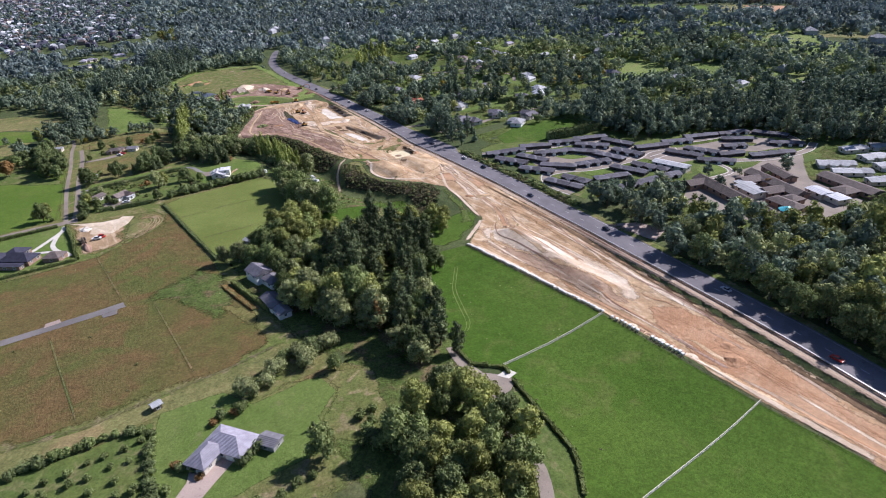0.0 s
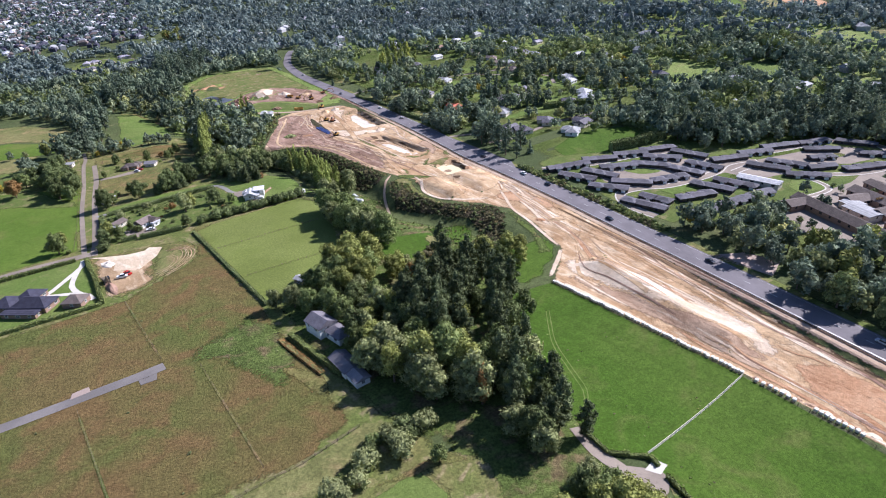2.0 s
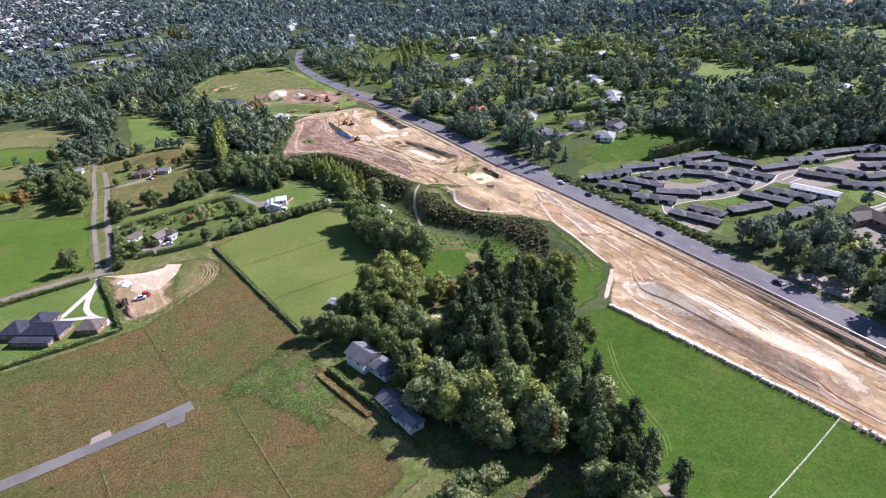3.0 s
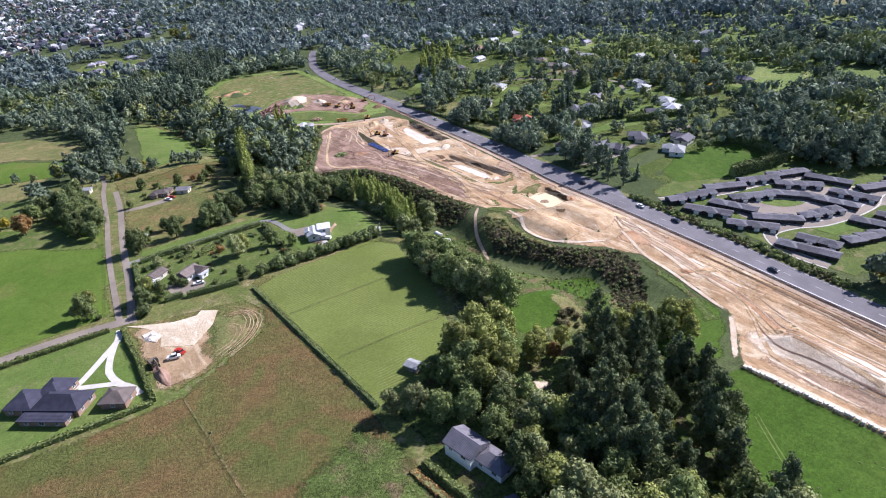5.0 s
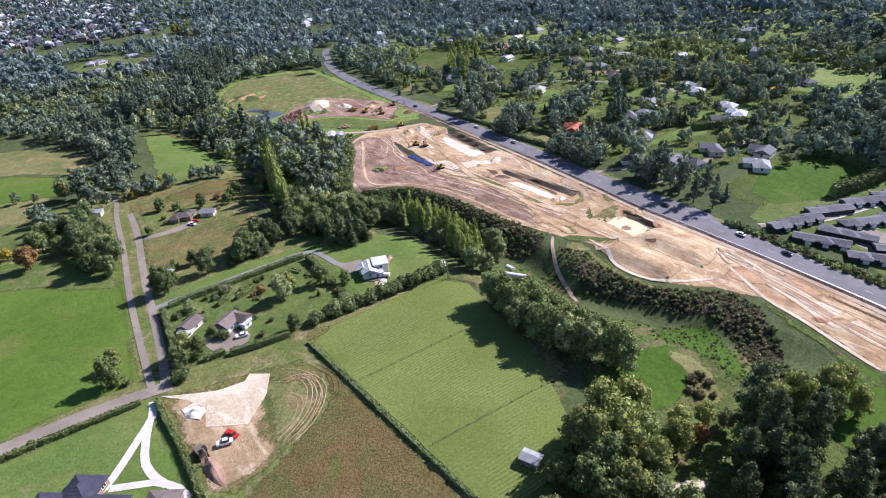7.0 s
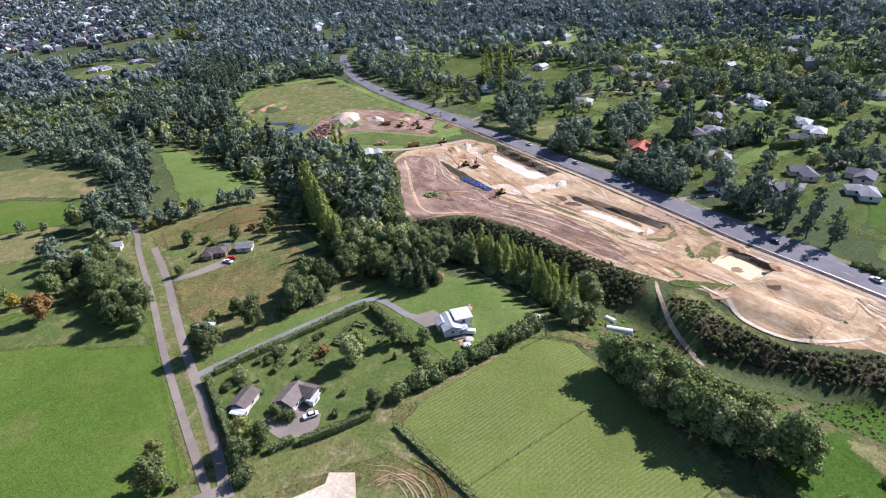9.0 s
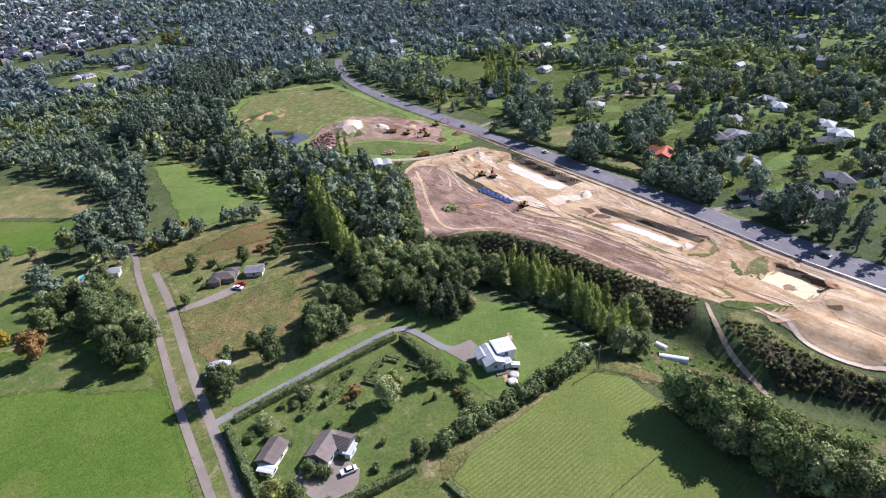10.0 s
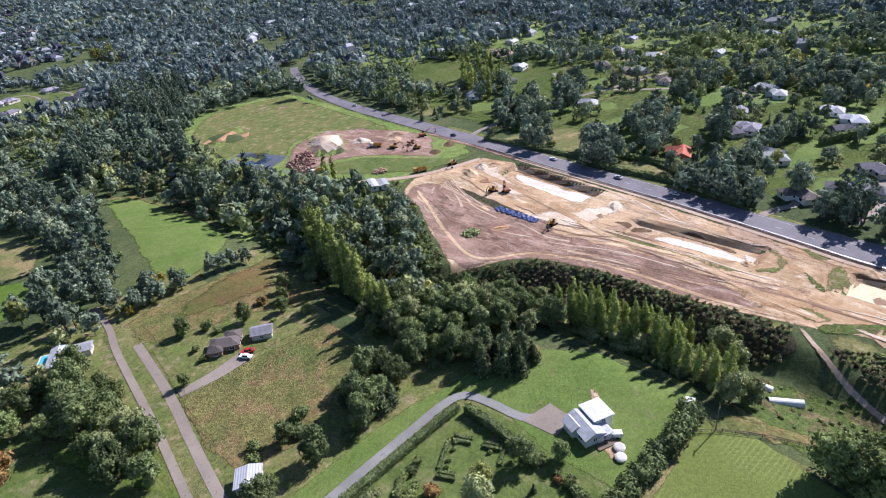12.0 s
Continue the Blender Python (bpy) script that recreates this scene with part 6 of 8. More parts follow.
for pts in ([(264, 560), (287, 562), (346, 558), (395, 541), (435, 529), (478, 517)], [(380, 556), (405, 580), (430, 604)], [(402, 534), (420, 500), (440, 470), (420, 440)], [(248, 381), (258, 377), (267, 373), (290, 380)], [(258, 350), (280, 345), (320, 350), (370, 345)]):
    lane_road("road", pts, 3.6, M["lane"], 0.24, "narrow lane between rural plots")
for pts in ([(84, 955), (106, 971), (135, 990), (149, 1019), (145, 1057), (125, 1060)], [(135, 990), (165, 985), (176, 1019), (160, 1060)]):
    lane_road("road", pts, 2.6, M["lane"], 0.3, "pale street of a new subdivision")
FAR_FIELDS = [([(914, 812), (1036, 688), (804, 537), (791, 689)], "lawn", "green field on the far hills"), ([(869, 571), (911, 535), (816, 467), (801, 512)], "pasture", "green crop strip on the far hills"), ([(911, 535), (1009, 534), (836, 420), (816, 467)], "meadow", "yellowish crop strip on the far hills"),
              ([(965, 511), (1076, 489), (879, 384), (836, 420)], "orange", "reddish ploughed field on the far hills"), ([(732, 436), (760, 402), (717, 382), (696, 412)], "lawn", "green plot in the far woods"), ([(780, 318), (844, 266), (820, 257), (762, 306)], "meadow", "dry field on the far hills"),
              ([(780, 821), (887, 825), (837, 783), (732, 767)], "tawny", "dry tan field on the far hills"), ([(771, 1326), (795, 1235), (686, 1128), (693, 1228)], "lawn", "green field in the far woods"), ([(732, 469), (745, 432), (716, 440), (711, 459)], "garden", "green plot in the far woods"),
              ([(472, 825), (539, 787), (510, 750), (478, 749), (456, 777)], "lawn", "bright green field in the woods"), ([(474, 737), (503, 722), (491, 682), (459, 688)], "tan_far", "bare brown plot round new houses")]
for pts, mat, lab in FAR_FIELDS:
    sheet("field", pts, M[mat], 0.2, lab, "field", 3.0, 14.0, 0, 200 + int(pts[0][0]))


# ---- houses near the path ----
h = house(22.3, 136, -58, [(0, 0, 13.5, 8.6, 2.6, 2.5, "hip"), (-3.4, -6.2, 6.6, 9.5, 2.6, 2.1, "hip")], "cream_wall", "roof_lilac", "single-storey house with weathered grey hipped roof")
door_on(h, 3.0, -4.4, 2.6, 2.2, 0, "white", "garage_door", "pale garage door")
h = house(31.5, 129.5, 32, [(0, 0, 4.6, 5.6, 2.2, 0.9, "gable")], "grey_wall", "roof_grey", "blue-grey garden shed on the lawn", "shed", "shed")
h = house(9.5, 168, 10, [(0, 0, 2.6, 2.2, 2.0, 0.5, "gable")], "timber", "roof_pale", "tiny wooden field shed with a pale roof", "shed", "shed")
h = house(67, 223, 8, [(0, 3, 7.5, 9, 4.6, 2.2, "gable"), (1.5, -5.5, 6, 9, 3.0, 1.6, "hip")], "white", "roof_slate", "white two-storey house under grove trees")
h = house(62.5, 201, 0, [(0, 0, 6, 11, 2.8, 1.4, "gable"), (0, -9, 5, 6, 2.6, 1.2, "gable")], "white", "roof_grey", "long white outbuilding beside a hedge", "outbuilding", "building")
h = house(76.5, 264.5, 20, [(0, 0, 3.4, 4.5, 2.2, 0.7, "gable")], "timber", "roof_pale", "small pale-roofed field shelter", "shed", "shed")
h = house(-19, 327, -42, [(-7.2, -0.6, 9, 9, 2.7, 2.6, "hip"), (5.0, -0.8, 15, 8.6, 2.7, 2.7, "hip"), (-1.2, 5.0, 8.5, 9, 2.7, 2.5, "hip"), (3.5, -7.4, 15, 3.8, 2.3, 0.25, "hip")], "brick_wall", "roof_dark", "large brick house with dark hipped roofs")
h = house(-2, 314, -38, [(0, 0, 8, 7, 2.6, 2.0, "hip")], "brick_wall", "roof_brown", "detached brick garage with a brown hipped roof", "garage", "garage")
door_on(h, 0, 3.58, 4.8, 2.1, 0, "white", "garage_door", "white garage door")
h = house(99.5, 375.5, -24, [(-2.0, -0.4, 5.6, 9.0, 2.9, 1.4, "gable", "roof_pale"), (-4.2, 1.4, 3.4, 4.0, 2.8, 1.1, "gable", "roof_pale"), (3.0, 1.6, 5.6, 6.2, 4.3, 0.25, "hip"), (1.0, -3.6, 4.0, 3.2, 2.6, 0.2, "hip")], "white", "roof_white", "white two-storey farmhouse-style home with pale roofs")
part("deck", boxed(0.6, -6.4, 0.1, 6.0, 2.0, 0.35), M["timber"], h, "weathered timber deck")
h = house(29, 388.5, 35, [(0, 0, 7.5, 5.2, 2.4, 1.3, "gable"), (-4.6, -1.2, 3.2, 3.6, 2.2, 0.3, "gable", "roof_white")], "cream_wall", "roof_brown", "low white cottage wing with brown-grey roof", "cottage", "house")
h = house(40, 380, 30, [(0, 0, 8.4, 6.2, 2.6, 1.8, "gable"), (3.2, -3.2, 5, 5.4, 2.6, 1.5, "gable"), (1.6, -6.6, 3.6, 1.6, 2.3, 0.15, "gable", "roof_white")], "white", "roof_brown", "white cottage with brown-grey gabled roofs", "cottage", "house")
h = house(32, 432, 55, [(0, 0, 6.0, 6.0, 2.8, 0.8, "gable")], "cream_wall", "roof_white", "white-roofed shed beside the lane", "shed", "shed")
h = house(57.5, 489.5, -35, [(0, 0, 9.4, 5.6, 2.3, 1.5, "hip"), (2.4, 3.4, 5.2, 4.8, 2.3, 1.4, "hip"), (-2.8, -3.0, 4.4, 4.0, 2.2, 1.1, "hip")], "brick_wall", "roof_farm", "low farmhouse with brown hipped roof")
h = house(69, 485, -35, [(0, 0, 6.6, 5.4, 2.3, 1.3, "gable")], "cream_wall", "roof_grey", "farm garage with a grey gabled roof", "garage", "garage")
h = house(17, 529, 62, [(0, 0, 12, 5, 2.6, 1.0, "gable"), (3, -6, 5, 8, 2.6, 1.0, "gable")], "cream_wall", "roof_pale", "long low house with pale green-grey roof beside a pool")
h = house(178, 551, 62, [(0, 0, 11, 4.5, 2.9, 0.6, "gable"), (-1, -5.5, 9, 4, 2.7, 0.5, "gable")], "white", "roof_pale", "white site office sheds with pale roofs", "site_office", "building")

# pool, tanks, caravan, troughs
p = thing("swimming_pool", pose(14, 534, h1(14, 534), 0, 0, 62), "small turquoise swimming pool with pale edging", "swimming pool")
part("coping", boxed(0, 0, 0, 9, 5, 0.25, 0.05), M["concrete"], p)
part("water", boxed(0, 0, 0.2, 7.8, 3.8, 0.1), M["pool"], p)
for tx, ty in ((98.2, 366.4), (95.6, 364.6)):
    t = thing("water_tank", pose(tx, ty, h1(tx, ty)), "round white concrete water tank on the lawn", "tank", "tanks on the lawn")
    part("shell", drum(bmesh.new(), 0, 0, 0, 1.45, 1.45, 0.8, 24), M["white"], t)
    part("lid", drum(bmesh.new(), 0, 0, 0.8, 1.5, 1.1, 0.2, 24), M["concrete"], t)
t = thing("caravan", pose(119.5, 358, h1(119.5, 358), 0, 0, -72), "long white caravan parked at the lawn's edge", "caravan")
part("body", boxed(0, 0, 0.6, 2.6, 8.5, 2.1, 0.25), M["white"], t)
for sy in (-1.0, 1.0):
    part("wheel", drum(bmesh.new(), 1.15, sy * 0.6, 0.4, 0.4, 0.4, 0.25, 12, "x"), M["rubber"], t)
    part("wheel", drum(bmesh.new(), -1.15, sy * 0.6, 0.4, 0.4, 0.4, 0.25, 12, "x"), M["rubber"], t)
    part("window", boxed(sy * 1.31, 0.8, 1.5, 0.06, 1.8, 0.7), M["glass"], t)
for k in range(3):
    t = thing("white_van", pose(96.2 + k * 2.6, 373.2 - k * 2.2, h1(97, 372), 0, 0, 40), "white box trailer beside the white house", "trailer", "trailers by the house")
    part("body", boxed(0, 0, 0.5, 1.7, 2.6, 1.3, 0.12), M["white"], t)
    for sx in (-0.85, 0.85):
        part("wheel", drum(bmesh.new(), sx, 0, 0.35, 0.35, 0.35, 0.2, 12, "x"), M["rubber"], t)
t = thing("tunnel_house", pose(146.5, 341, h1(146.5, 341), 0, 0, 30), "long low white covered tunnel in the gully", "tunnel house")
bm = bmesh.new()
r = bmesh.ops.create_cone(bm, cap_ends=True, segments=20, radius1=1.4, radius2=1.4, depth=9)
bmesh.ops.transform(bm, matrix=Matrix.Rotation(radians(90), 4, "X"), verts=bm.verts)
part("cover", bm, M["white"], t)
t = thing("tunnel_house", pose(150, 347.5, h1(150, 347.5), 0, 0, 0), "short white covered tunnel in the gully", "tunnel house")
bm = bmesh.new()
bmesh.ops.create_cone(bm, cap_ends=True, segments=20, radius1=1.3, radius2=1.3, depth=4)
bmesh.ops.transform(bm, matrix=Matrix.Rotation(radians(90), 4, "X"), verts=bm.verts)
part("cover", bm, M["white"], t)

# ---- retirement homes in stepped rows ----
UNITS = []
for style, roof in (("a", "roof_village"), ("b", "roof_village"), ("c", "roof_slate")):
    u = house(0, -400, 0, [(0, 0, 8.0, 5.8, 2.1, 1.05, "gable" if style != "a" else "hip"), (1.8, -2.9, 3.4, 1.8, 2.0, 0.5, "gable")], "unit_wall", roof,
              "dark-grey-roofed single-storey retirement home in a row", "retirement_home", "house", "retirement homes", False)
    door_on(u, 1.8, -3.86, 2.2, 1.9, 0, "white", "garage_door")
    UNITS.append(u)
u = house(0, -400, 0, [(0, 0, 8.0, 7.6, 2.5, 0.9, "gable"), (-2.0, -3.8, 3.6, 3.6, 2.3, 0.7, "gable")], "cream_wall", "roof_pale", "pale-roofed single-storey unit beside the care home", "retirement_home", "house", "pale units", False)
door_on(u, -2.0, -5.66, 2.4, 2.0, 0, "white", "garage_door")
UNITS.append(u)
ROWS_OF_HOMES = [((250.8, 287.2), (274.2, 276.4)), ((277.3, 282.8), (294, 271)), ((299.1, 276.4), (316, 264.6)), ((317.2, 270.1), (338.2, 258.2)), ((311.3, 262.7), (324.2, 245.1)), ((333.5, 256.3), (337.7, 236.6)), ((251.2, 276.4), (257.7, 258.2)), ((265.9, 271.9), (270.6, 252.6)),
                 ((276.4, 268.3), (294.2, 256.3)), ((296.6, 260), (307.4, 242.3)), ((252, 255.4), (261.4, 237.6)), ((265.8, 250.8), (278.1, 233.8)), ((282.9, 236.7), (303.4, 227.1)), ((308.4, 242.3), (311.1, 223.2)), ((324.1, 239.5), (326.7, 220.3)), ((250.8, 231.9), (254.9, 208.5)),
                 ((262.3, 229), (264.9, 211.4)), ((273, 213.4), (292.2, 203.4)), ((260.4, 200.4), (314.1, 181.9)), ((298, 220.3), (301.6, 198.3)), ((312, 214.4), (315.1, 192.2)), ((336.5, 231.9), (356.4, 220.3)), ((359.6, 227.1), (376.4, 215.4)), ((379.4, 223.2), (400.4, 210.4)),
                 ((403.3, 211.3), (422.6, 200.3)), ((347.7, 214.4), (352.2, 192.2)), ((361.6, 209.4), (365.6, 189.1)), ((395.9, 203.4), (407.6, 189.1)), ((380.8, 194.2), (393.3, 185)), ((363.5, 187.1), (376.9, 177.8)), ((347, 191.2), (357.3, 172.7)), ((375.9, 172.7), (398.5, 156.2)), ((409.6, 176.7), (419.8, 160.3)), ((425.8, 197.1), (430.1, 175.7))]
PALE_ROWS = [((388.2, 136.7), (398.5, 121.3)), ((379, 124.4), (390.3, 109)), ((413.9, 123.4), (427.2, 115.2)), ((422.1, 137.8), (435.2, 128.5)), ((441.4, 129.5), (453.7, 116.1)), ((375.9, 104.9), (386.1, 95.7)), ((404.6, 111.1), (414.9, 102.8))]
rnd = random.Random(5)
first = set()
for row, ((x0, y0), (x1, y1)) in enumerate(ROWS_OF_HOMES + PALE_ROWS):
    ang, span = math.degrees(math.atan2(y1 - y0, x1 - x0)), math.hypot(x1 - x0, y1 - y0)
    n = max(2, round(span / 7.3))
    for k in range(n):
        f = (k + 0.5) / n
        off = (k - (n - 1) / 2) * 0.9
        x, y = x0 + (x1 - x0) * f - off * math.sin(radians(ang)), y0 + (y1 - y0) * f + off * math.cos(radians(ang))
        s = 3 if row >= len(ROWS_OF_HOMES) else rnd.randrange(3)
        m = pose(x, y, h1(x, y), 0, 0, ang + (180 if row % 2 else 0))
        if s in first:
            copy_thing(UNITS[s], m)
        else:
            UNITS[s].matrix_basis = m
            first.add(s)

# large low buildings south of the village
for x, y, tn, blocks, wall, roof, lab in (
        (301.5, 139.6, 68, [(0, 0, 66, 9, 3.2, 2.3, "gable"), (27, 7, 8, 12, 3.2, 1.9, "gable")], "brick_wall", "roof_brown", "long low care building with brown roofs"),
        (335.3, 136.5, 67, [(0, 0, 40, 9, 3.2, 2.2, "gable"), (-8, 9, 9, 12, 3.0, 1.8, "gable"), (10, 9, 9, 12, 3.0, 1.8, "gable")], "brick_wall", "roof_brown", "wide brown-roofed care building wing"),
        (316.9, 140.6, 68, [(0, 0, 15, 10, 3.6, 0.5, "gable"), (9, -3, 8, 8, 3.4, 0.4, "gable")], "cream_wall", "roof_pale", "large pale nearly flat-roofed hall"),
        (339.4, 115, 68, [(0, 0, 11, 8, 3.4, 0.5, "gable"), (-10, -2, 9, 8, 3.2, 0.4, "hip")], "cream_wall", "roof_white", "pale flat-roofed kitchen block of the home"),
        (323, 195, -82, [(0, 0, 22, 7, 3.4, 1.0, "gable")], "cream_wall", "roof_pale", "long pale-roofed community hall in the village"),
        (362, 108.8, 71, [(0, 0, 34, 10, 3.0, 1.8, "gable"), (-6, 10, 10, 11, 3.0, 1.6, "hip")], "brick_wall", "roof_brown", "low brown-roofed institution block beside a yard"),
        (311.7, 119.1, 75, [(0, 0, 18, 9, 3.0, 1.8, "hip"), (3, -8, 8, 9, 3.0, 1.5, "hip")], "brick_wall", "roof_brown", "short brown-roofed wing beside trees"),
        (353.8, 143.7, 60, [(0, 0, 22, 8, 3.0, 1.6, "gable")], "brick_wall", "roof_brown", "low brown-roofed institution block beside a yard"),
        (268.7, 72.9, 30, [(0, 0, 13, 8, 2.8, 1.8, "gable"), (5, 5, 7, 7, 2.8, 1.6, "gable")], "grey_wall", "roof_grey", "grey-roofed house in a clearing among trees")):
    house(x, y, tn, blocks, wall, roof, lab, "care_building" if y > 90 else "house", "building", "", False)
p = thing("round_canopy", pose(303.4, 114.5, h1(303.4, 114.5)), "small turquoise conical canopy among brown roofs", "canopy")
part("canopy", drum(bmesh.new(), 0, 0, 3.0, 4.2, 0.4, 1.6, 16), M["pool"], p)
for k in range(4):
    part("post", boxed(3 * math.cos(k * 1.57), 3 * math.sin(k * 1.57), -0.3, 0.2, 0.2, 3.5), M["white"], p)

# ---- houses beyond the highway ----
FAR_HOMES = [(296, 436, 20, "roof_red"), (375, 557, 10, "roof_slate"), (357, 526, 30, "roof_pale"), (448, 552, 0, "roof_brown"), (313, 494, 40, "roof_slate"), (341, 616, 20, "roof_pale"), (505, 675, 60, "roof_pale"), (509, 572, 10, "roof_slate"),
             (505, 549, 30, "roof_pale"), (528, 505, 0, "roof_pale"), (604, 487, 40, "roof_pale"), (428, 428, 15, "roof_pale"), (440, 440, 70, "roof_pale"), (404, 390, 10, "roof_pale"), (312, 394, 30, "roof_pale"), (318, 400, 80, "roof_pale"), (372, 376, 50, "roof_slate"),
             (391, 376, 20, "roof_white"), (456, 538, 60, "roof_pale"), (396, 571, 30, "roof_slate"), (434, 508, 10, "roof_brown"), (380, 436, 20, "roof_lilac"), (343, 428, 50, "roof_slate"), (352, 420, 10, "roof_lilac"), (490, 402, 30, "roof_pale"), (480, 428, 0, "roof_slate"),
             (318, 352, 40, "roof_slate"), (286, 358, 15, "roof_slate"), (292, 349, 75, "roof_slate"), (273, 372, 50, "roof_brown"), (522, 716, 10, "roof_pale"), (352, 640, 20, "roof_slate"), (390, 620, 60, "roof_grey"), (432, 640, 15, "roof_pale"), (478, 622, 20, "roof_slate"),
             (312, 322, 30, "roof_pale"), (332, 330, 10, "roof_slate"), (560, 500, 30, "roof_pale"), (600, 560, 10, "roof_slate"), (470, 330, 20, "roof_pale"), (500, 380, 60, "roof_slate"), (540, 270, 0, "roof_pale"), (450, 280, 35, "roof_pale"), (620, 360, 15, "roof_grey"),
             (580, 230, 70, "roof_pale"), (480, 240, 20, "roof_pale"), (463, 575, 40, "roof_brown"), (540, 640, 45, "roof_pale"), (560, 600, 10, "roof_lilac")]
for k, (x, y, tn, rf) in enumerate(FAR_HOMES):
    lab = {"roof_white": "white-roofed country house among trees", "roof_red": "house with a bright orange-red tiled roof", "roof_pale": "pale-roofed country house among trees", "roof_brown": "brown-roofed country house among trees", "roof_lilac": "grey-roofed country house among trees",
           "roof_grey": "grey-roofed country house among trees", "roof_slate": "dark-grey-roofed country house among trees"}[rf]
    r = random.Random(k)
    w, d = r.uniform(10, 14.5), r.uniform(7, 8.5)
    house(x, y, tn, [(0, 0, w, d, 2.8, 2.2, "hip" if k % 3 else "gable"), (w * 0.3, d * 0.55, d * 0.9, d, 2.8, 2.0, "hip" if k % 2 else "gable")], "white" if k % 2 else "cream_wall", rf, lab, detail=False)

# ---- hedges ----
hedge([(87, 61), (94, 69), (97, 74), (105.5, 107)], 1.1, 1.2, "low clipped hedge along the paddock")
hedge([(107, 110.5), (108, 114), (100, 121.5), (101.5, 132)], 1.1, 1.2, "low clipped hedge by the cul-de-sac")
hedge([(121, 174.5), (134.5, 194), (139, 204)], 1.2, 1.2, "low clipped hedge along the paddock")
hedge([(-60, 361.5), (-24, 360.5), (4, 358.5)], 1.5, 1.7, "clipped boundary hedge round a house plot")
hedge([(8, 356), (7.8, 331), (6.5, 306)], 1.5, 1.8, "clipped boundary hedge round a house plot")
hedge([(6, 305.5), (-30, 309), (-60, 312)], 1.4, 1.6, "clipped boundary hedge round a house plot")
hedge([(57, 351), (57.5, 300), (58, 257)], 1.3, 1.1, "scruffy hedge line between two fields", "leaf_dark", uneven=0.3)
hedge([(56, 231), (57.5, 215), (59.5, 198)], 1.6, 1.9, "clipped hedge beside a white house")
hedge([(52, 231), (53.5, 216), (55, 203)], 1.8, 0.9, "brownish cut hedge row", "leaf_rust")
hedge([(24.2, 407), (22.2, 392), (19.7, 375)], 1.7, 2.4, "tall dark clipped hedge along the lane", "leaf_dark")
hedge([(34, 363), (44, 360.5), (54, 359)], 1.8, 2.4, "tall clipped hedge by the garden", "leaf_dark", 0.24, 9.0)
hedge([(26, 366), (33, 365)], 1.8, 2.2, "tall clipped hedge by the garden", "leaf_dark", 0.24, 9.0)
hedge([(27, 408.6), (47, 408.6), (67, 408.4), (84, 408)], 2.0, 2.2, "long clipped hedge along a driveway", "leaf_dark", 0.24, 9.0)
hedge([(84.5, 405.5), (84, 396), (82.5, 387)], 2.0, 2.8, "dark clipped garden hedge", "leaf_dark")
hedge([(49, 395.5), (53.5, 397), (58, 398.8)], 1.6, 2.0, "clipped inner garden hedge")
hedge([(52, 399.3), (55, 401.2), (58.5, 403)], 1.6, 2.0, "clipped inner garden hedge")
hedge([(41.5, 395.9), (46.5, 398.5)], 1.6, 2.0, "clipped inner garden hedge")
for a, b in (((75.5, 402), (77.6, 397.2)), ((74.3, 401.2), (76.4, 396.6)), ((78.6, 394.4), (80.6, 389.6)), ((77.4, 393.8), (79.4, 389.2)), ((65.1, 397.8), (73.4, 402)), ((63, 396.9), (65.2, 392.4)), ((64.2, 397.4), (66.2, 393.2)), ((75.3, 386.6), (79.8, 388.6)), ((54.5, 391.5), (55.6, 388.6)), ((53.6, 390), (56.4, 390.6))):
    hedge([a, b], 0.9, 0.9, "low dark box edging of a formal parterre", "leaf_dark", 0.25, 8.0, "box_edging")
hedge([(269, 482), (262, 460), (262, 424), (252, 390)], 2.5, 2.6, "dark clipped boundary hedge beside the highway", "leaf_dark", 0.5, 2.0)
hedge([(268, 548), (268, 515), (269, 483), (300, 484)], 2.5, 2.2, "dark boundary hedge of a paddock", "leaf_dark", 0.5, 2.0)
hedge([(281, 463), (282, 446), (280, 428), (262, 423)], 2.5, 2.6, "dark boundary hedge of a paddock", "leaf_dark", 0.5, 2.0)
hedge([(347, 384), (362, 375), (382, 366)], 3.0, 4.5, "tall thick dark shelter hedge", "leaf_dark", 0.7, 1.3)
hedge([(288, 460), (277, 436), (270, 425)], 2.0, 1.8, "clipped hedge round a red-roofed house", "leaf_dark", 0.5, 2.0)
hedge([(304, 283), (330, 277), (350, 275)], 4.0, 6.0, "tall thick dark shelter hedge", "leaf_dark", 0.7, 1.3)
hedge([(350, 275), (356, 300), (352, 316)], 4.0, 6.0, "tall thick dark shelter hedge", "leaf_dark", 0.7, 1.3)

# ---- fences and barriers ----
rail_fence([(108.5, 115), (134, 116), (162.5, 117)], 2.4, 1.25, M["fence_paint"], "long white post-and-rail paddock fence", 3, 0.15, "white_fence", 0.16)
rail_fence([(84, 51), (99, 51.3), (160, 53)], 2.4, 1.25, M["fence_paint"], "long white post-and-rail paddock fence", 3, 0.15, "white_fence", 0.16)
rail_fence([(159, -10), (159.5, 53), (162.5, 117), (161, 200)], 3.5, 1.2, M["timber"], "timber post-and-wire fence along the site", 2, 0.08)
rail_fence([(-60, 186), (-32, 179), (-11, 173), (9, 173), (33, 172), (52, 174)], 4.0, 1.1, M["timber"], "timber post-and-wire field fence", 2, 0.08)
for a, b in (((14, 303), (15.2, 250)), ((25, 236), (24, 178)), ((-13, 239), (-12, 178))):
    rail_fence([a, b], 5.0, 1.0, M["timber"], "timber post-and-wire field fence", 2, 0.03, "fence", 0.1)
rail_fence([(30, 438), (34.5, 470), (37.5, 479)], 3.5, 1.0, M["timber"], "timber post-and-wire farm fence", 2, 0.03, "fence", 0.12)
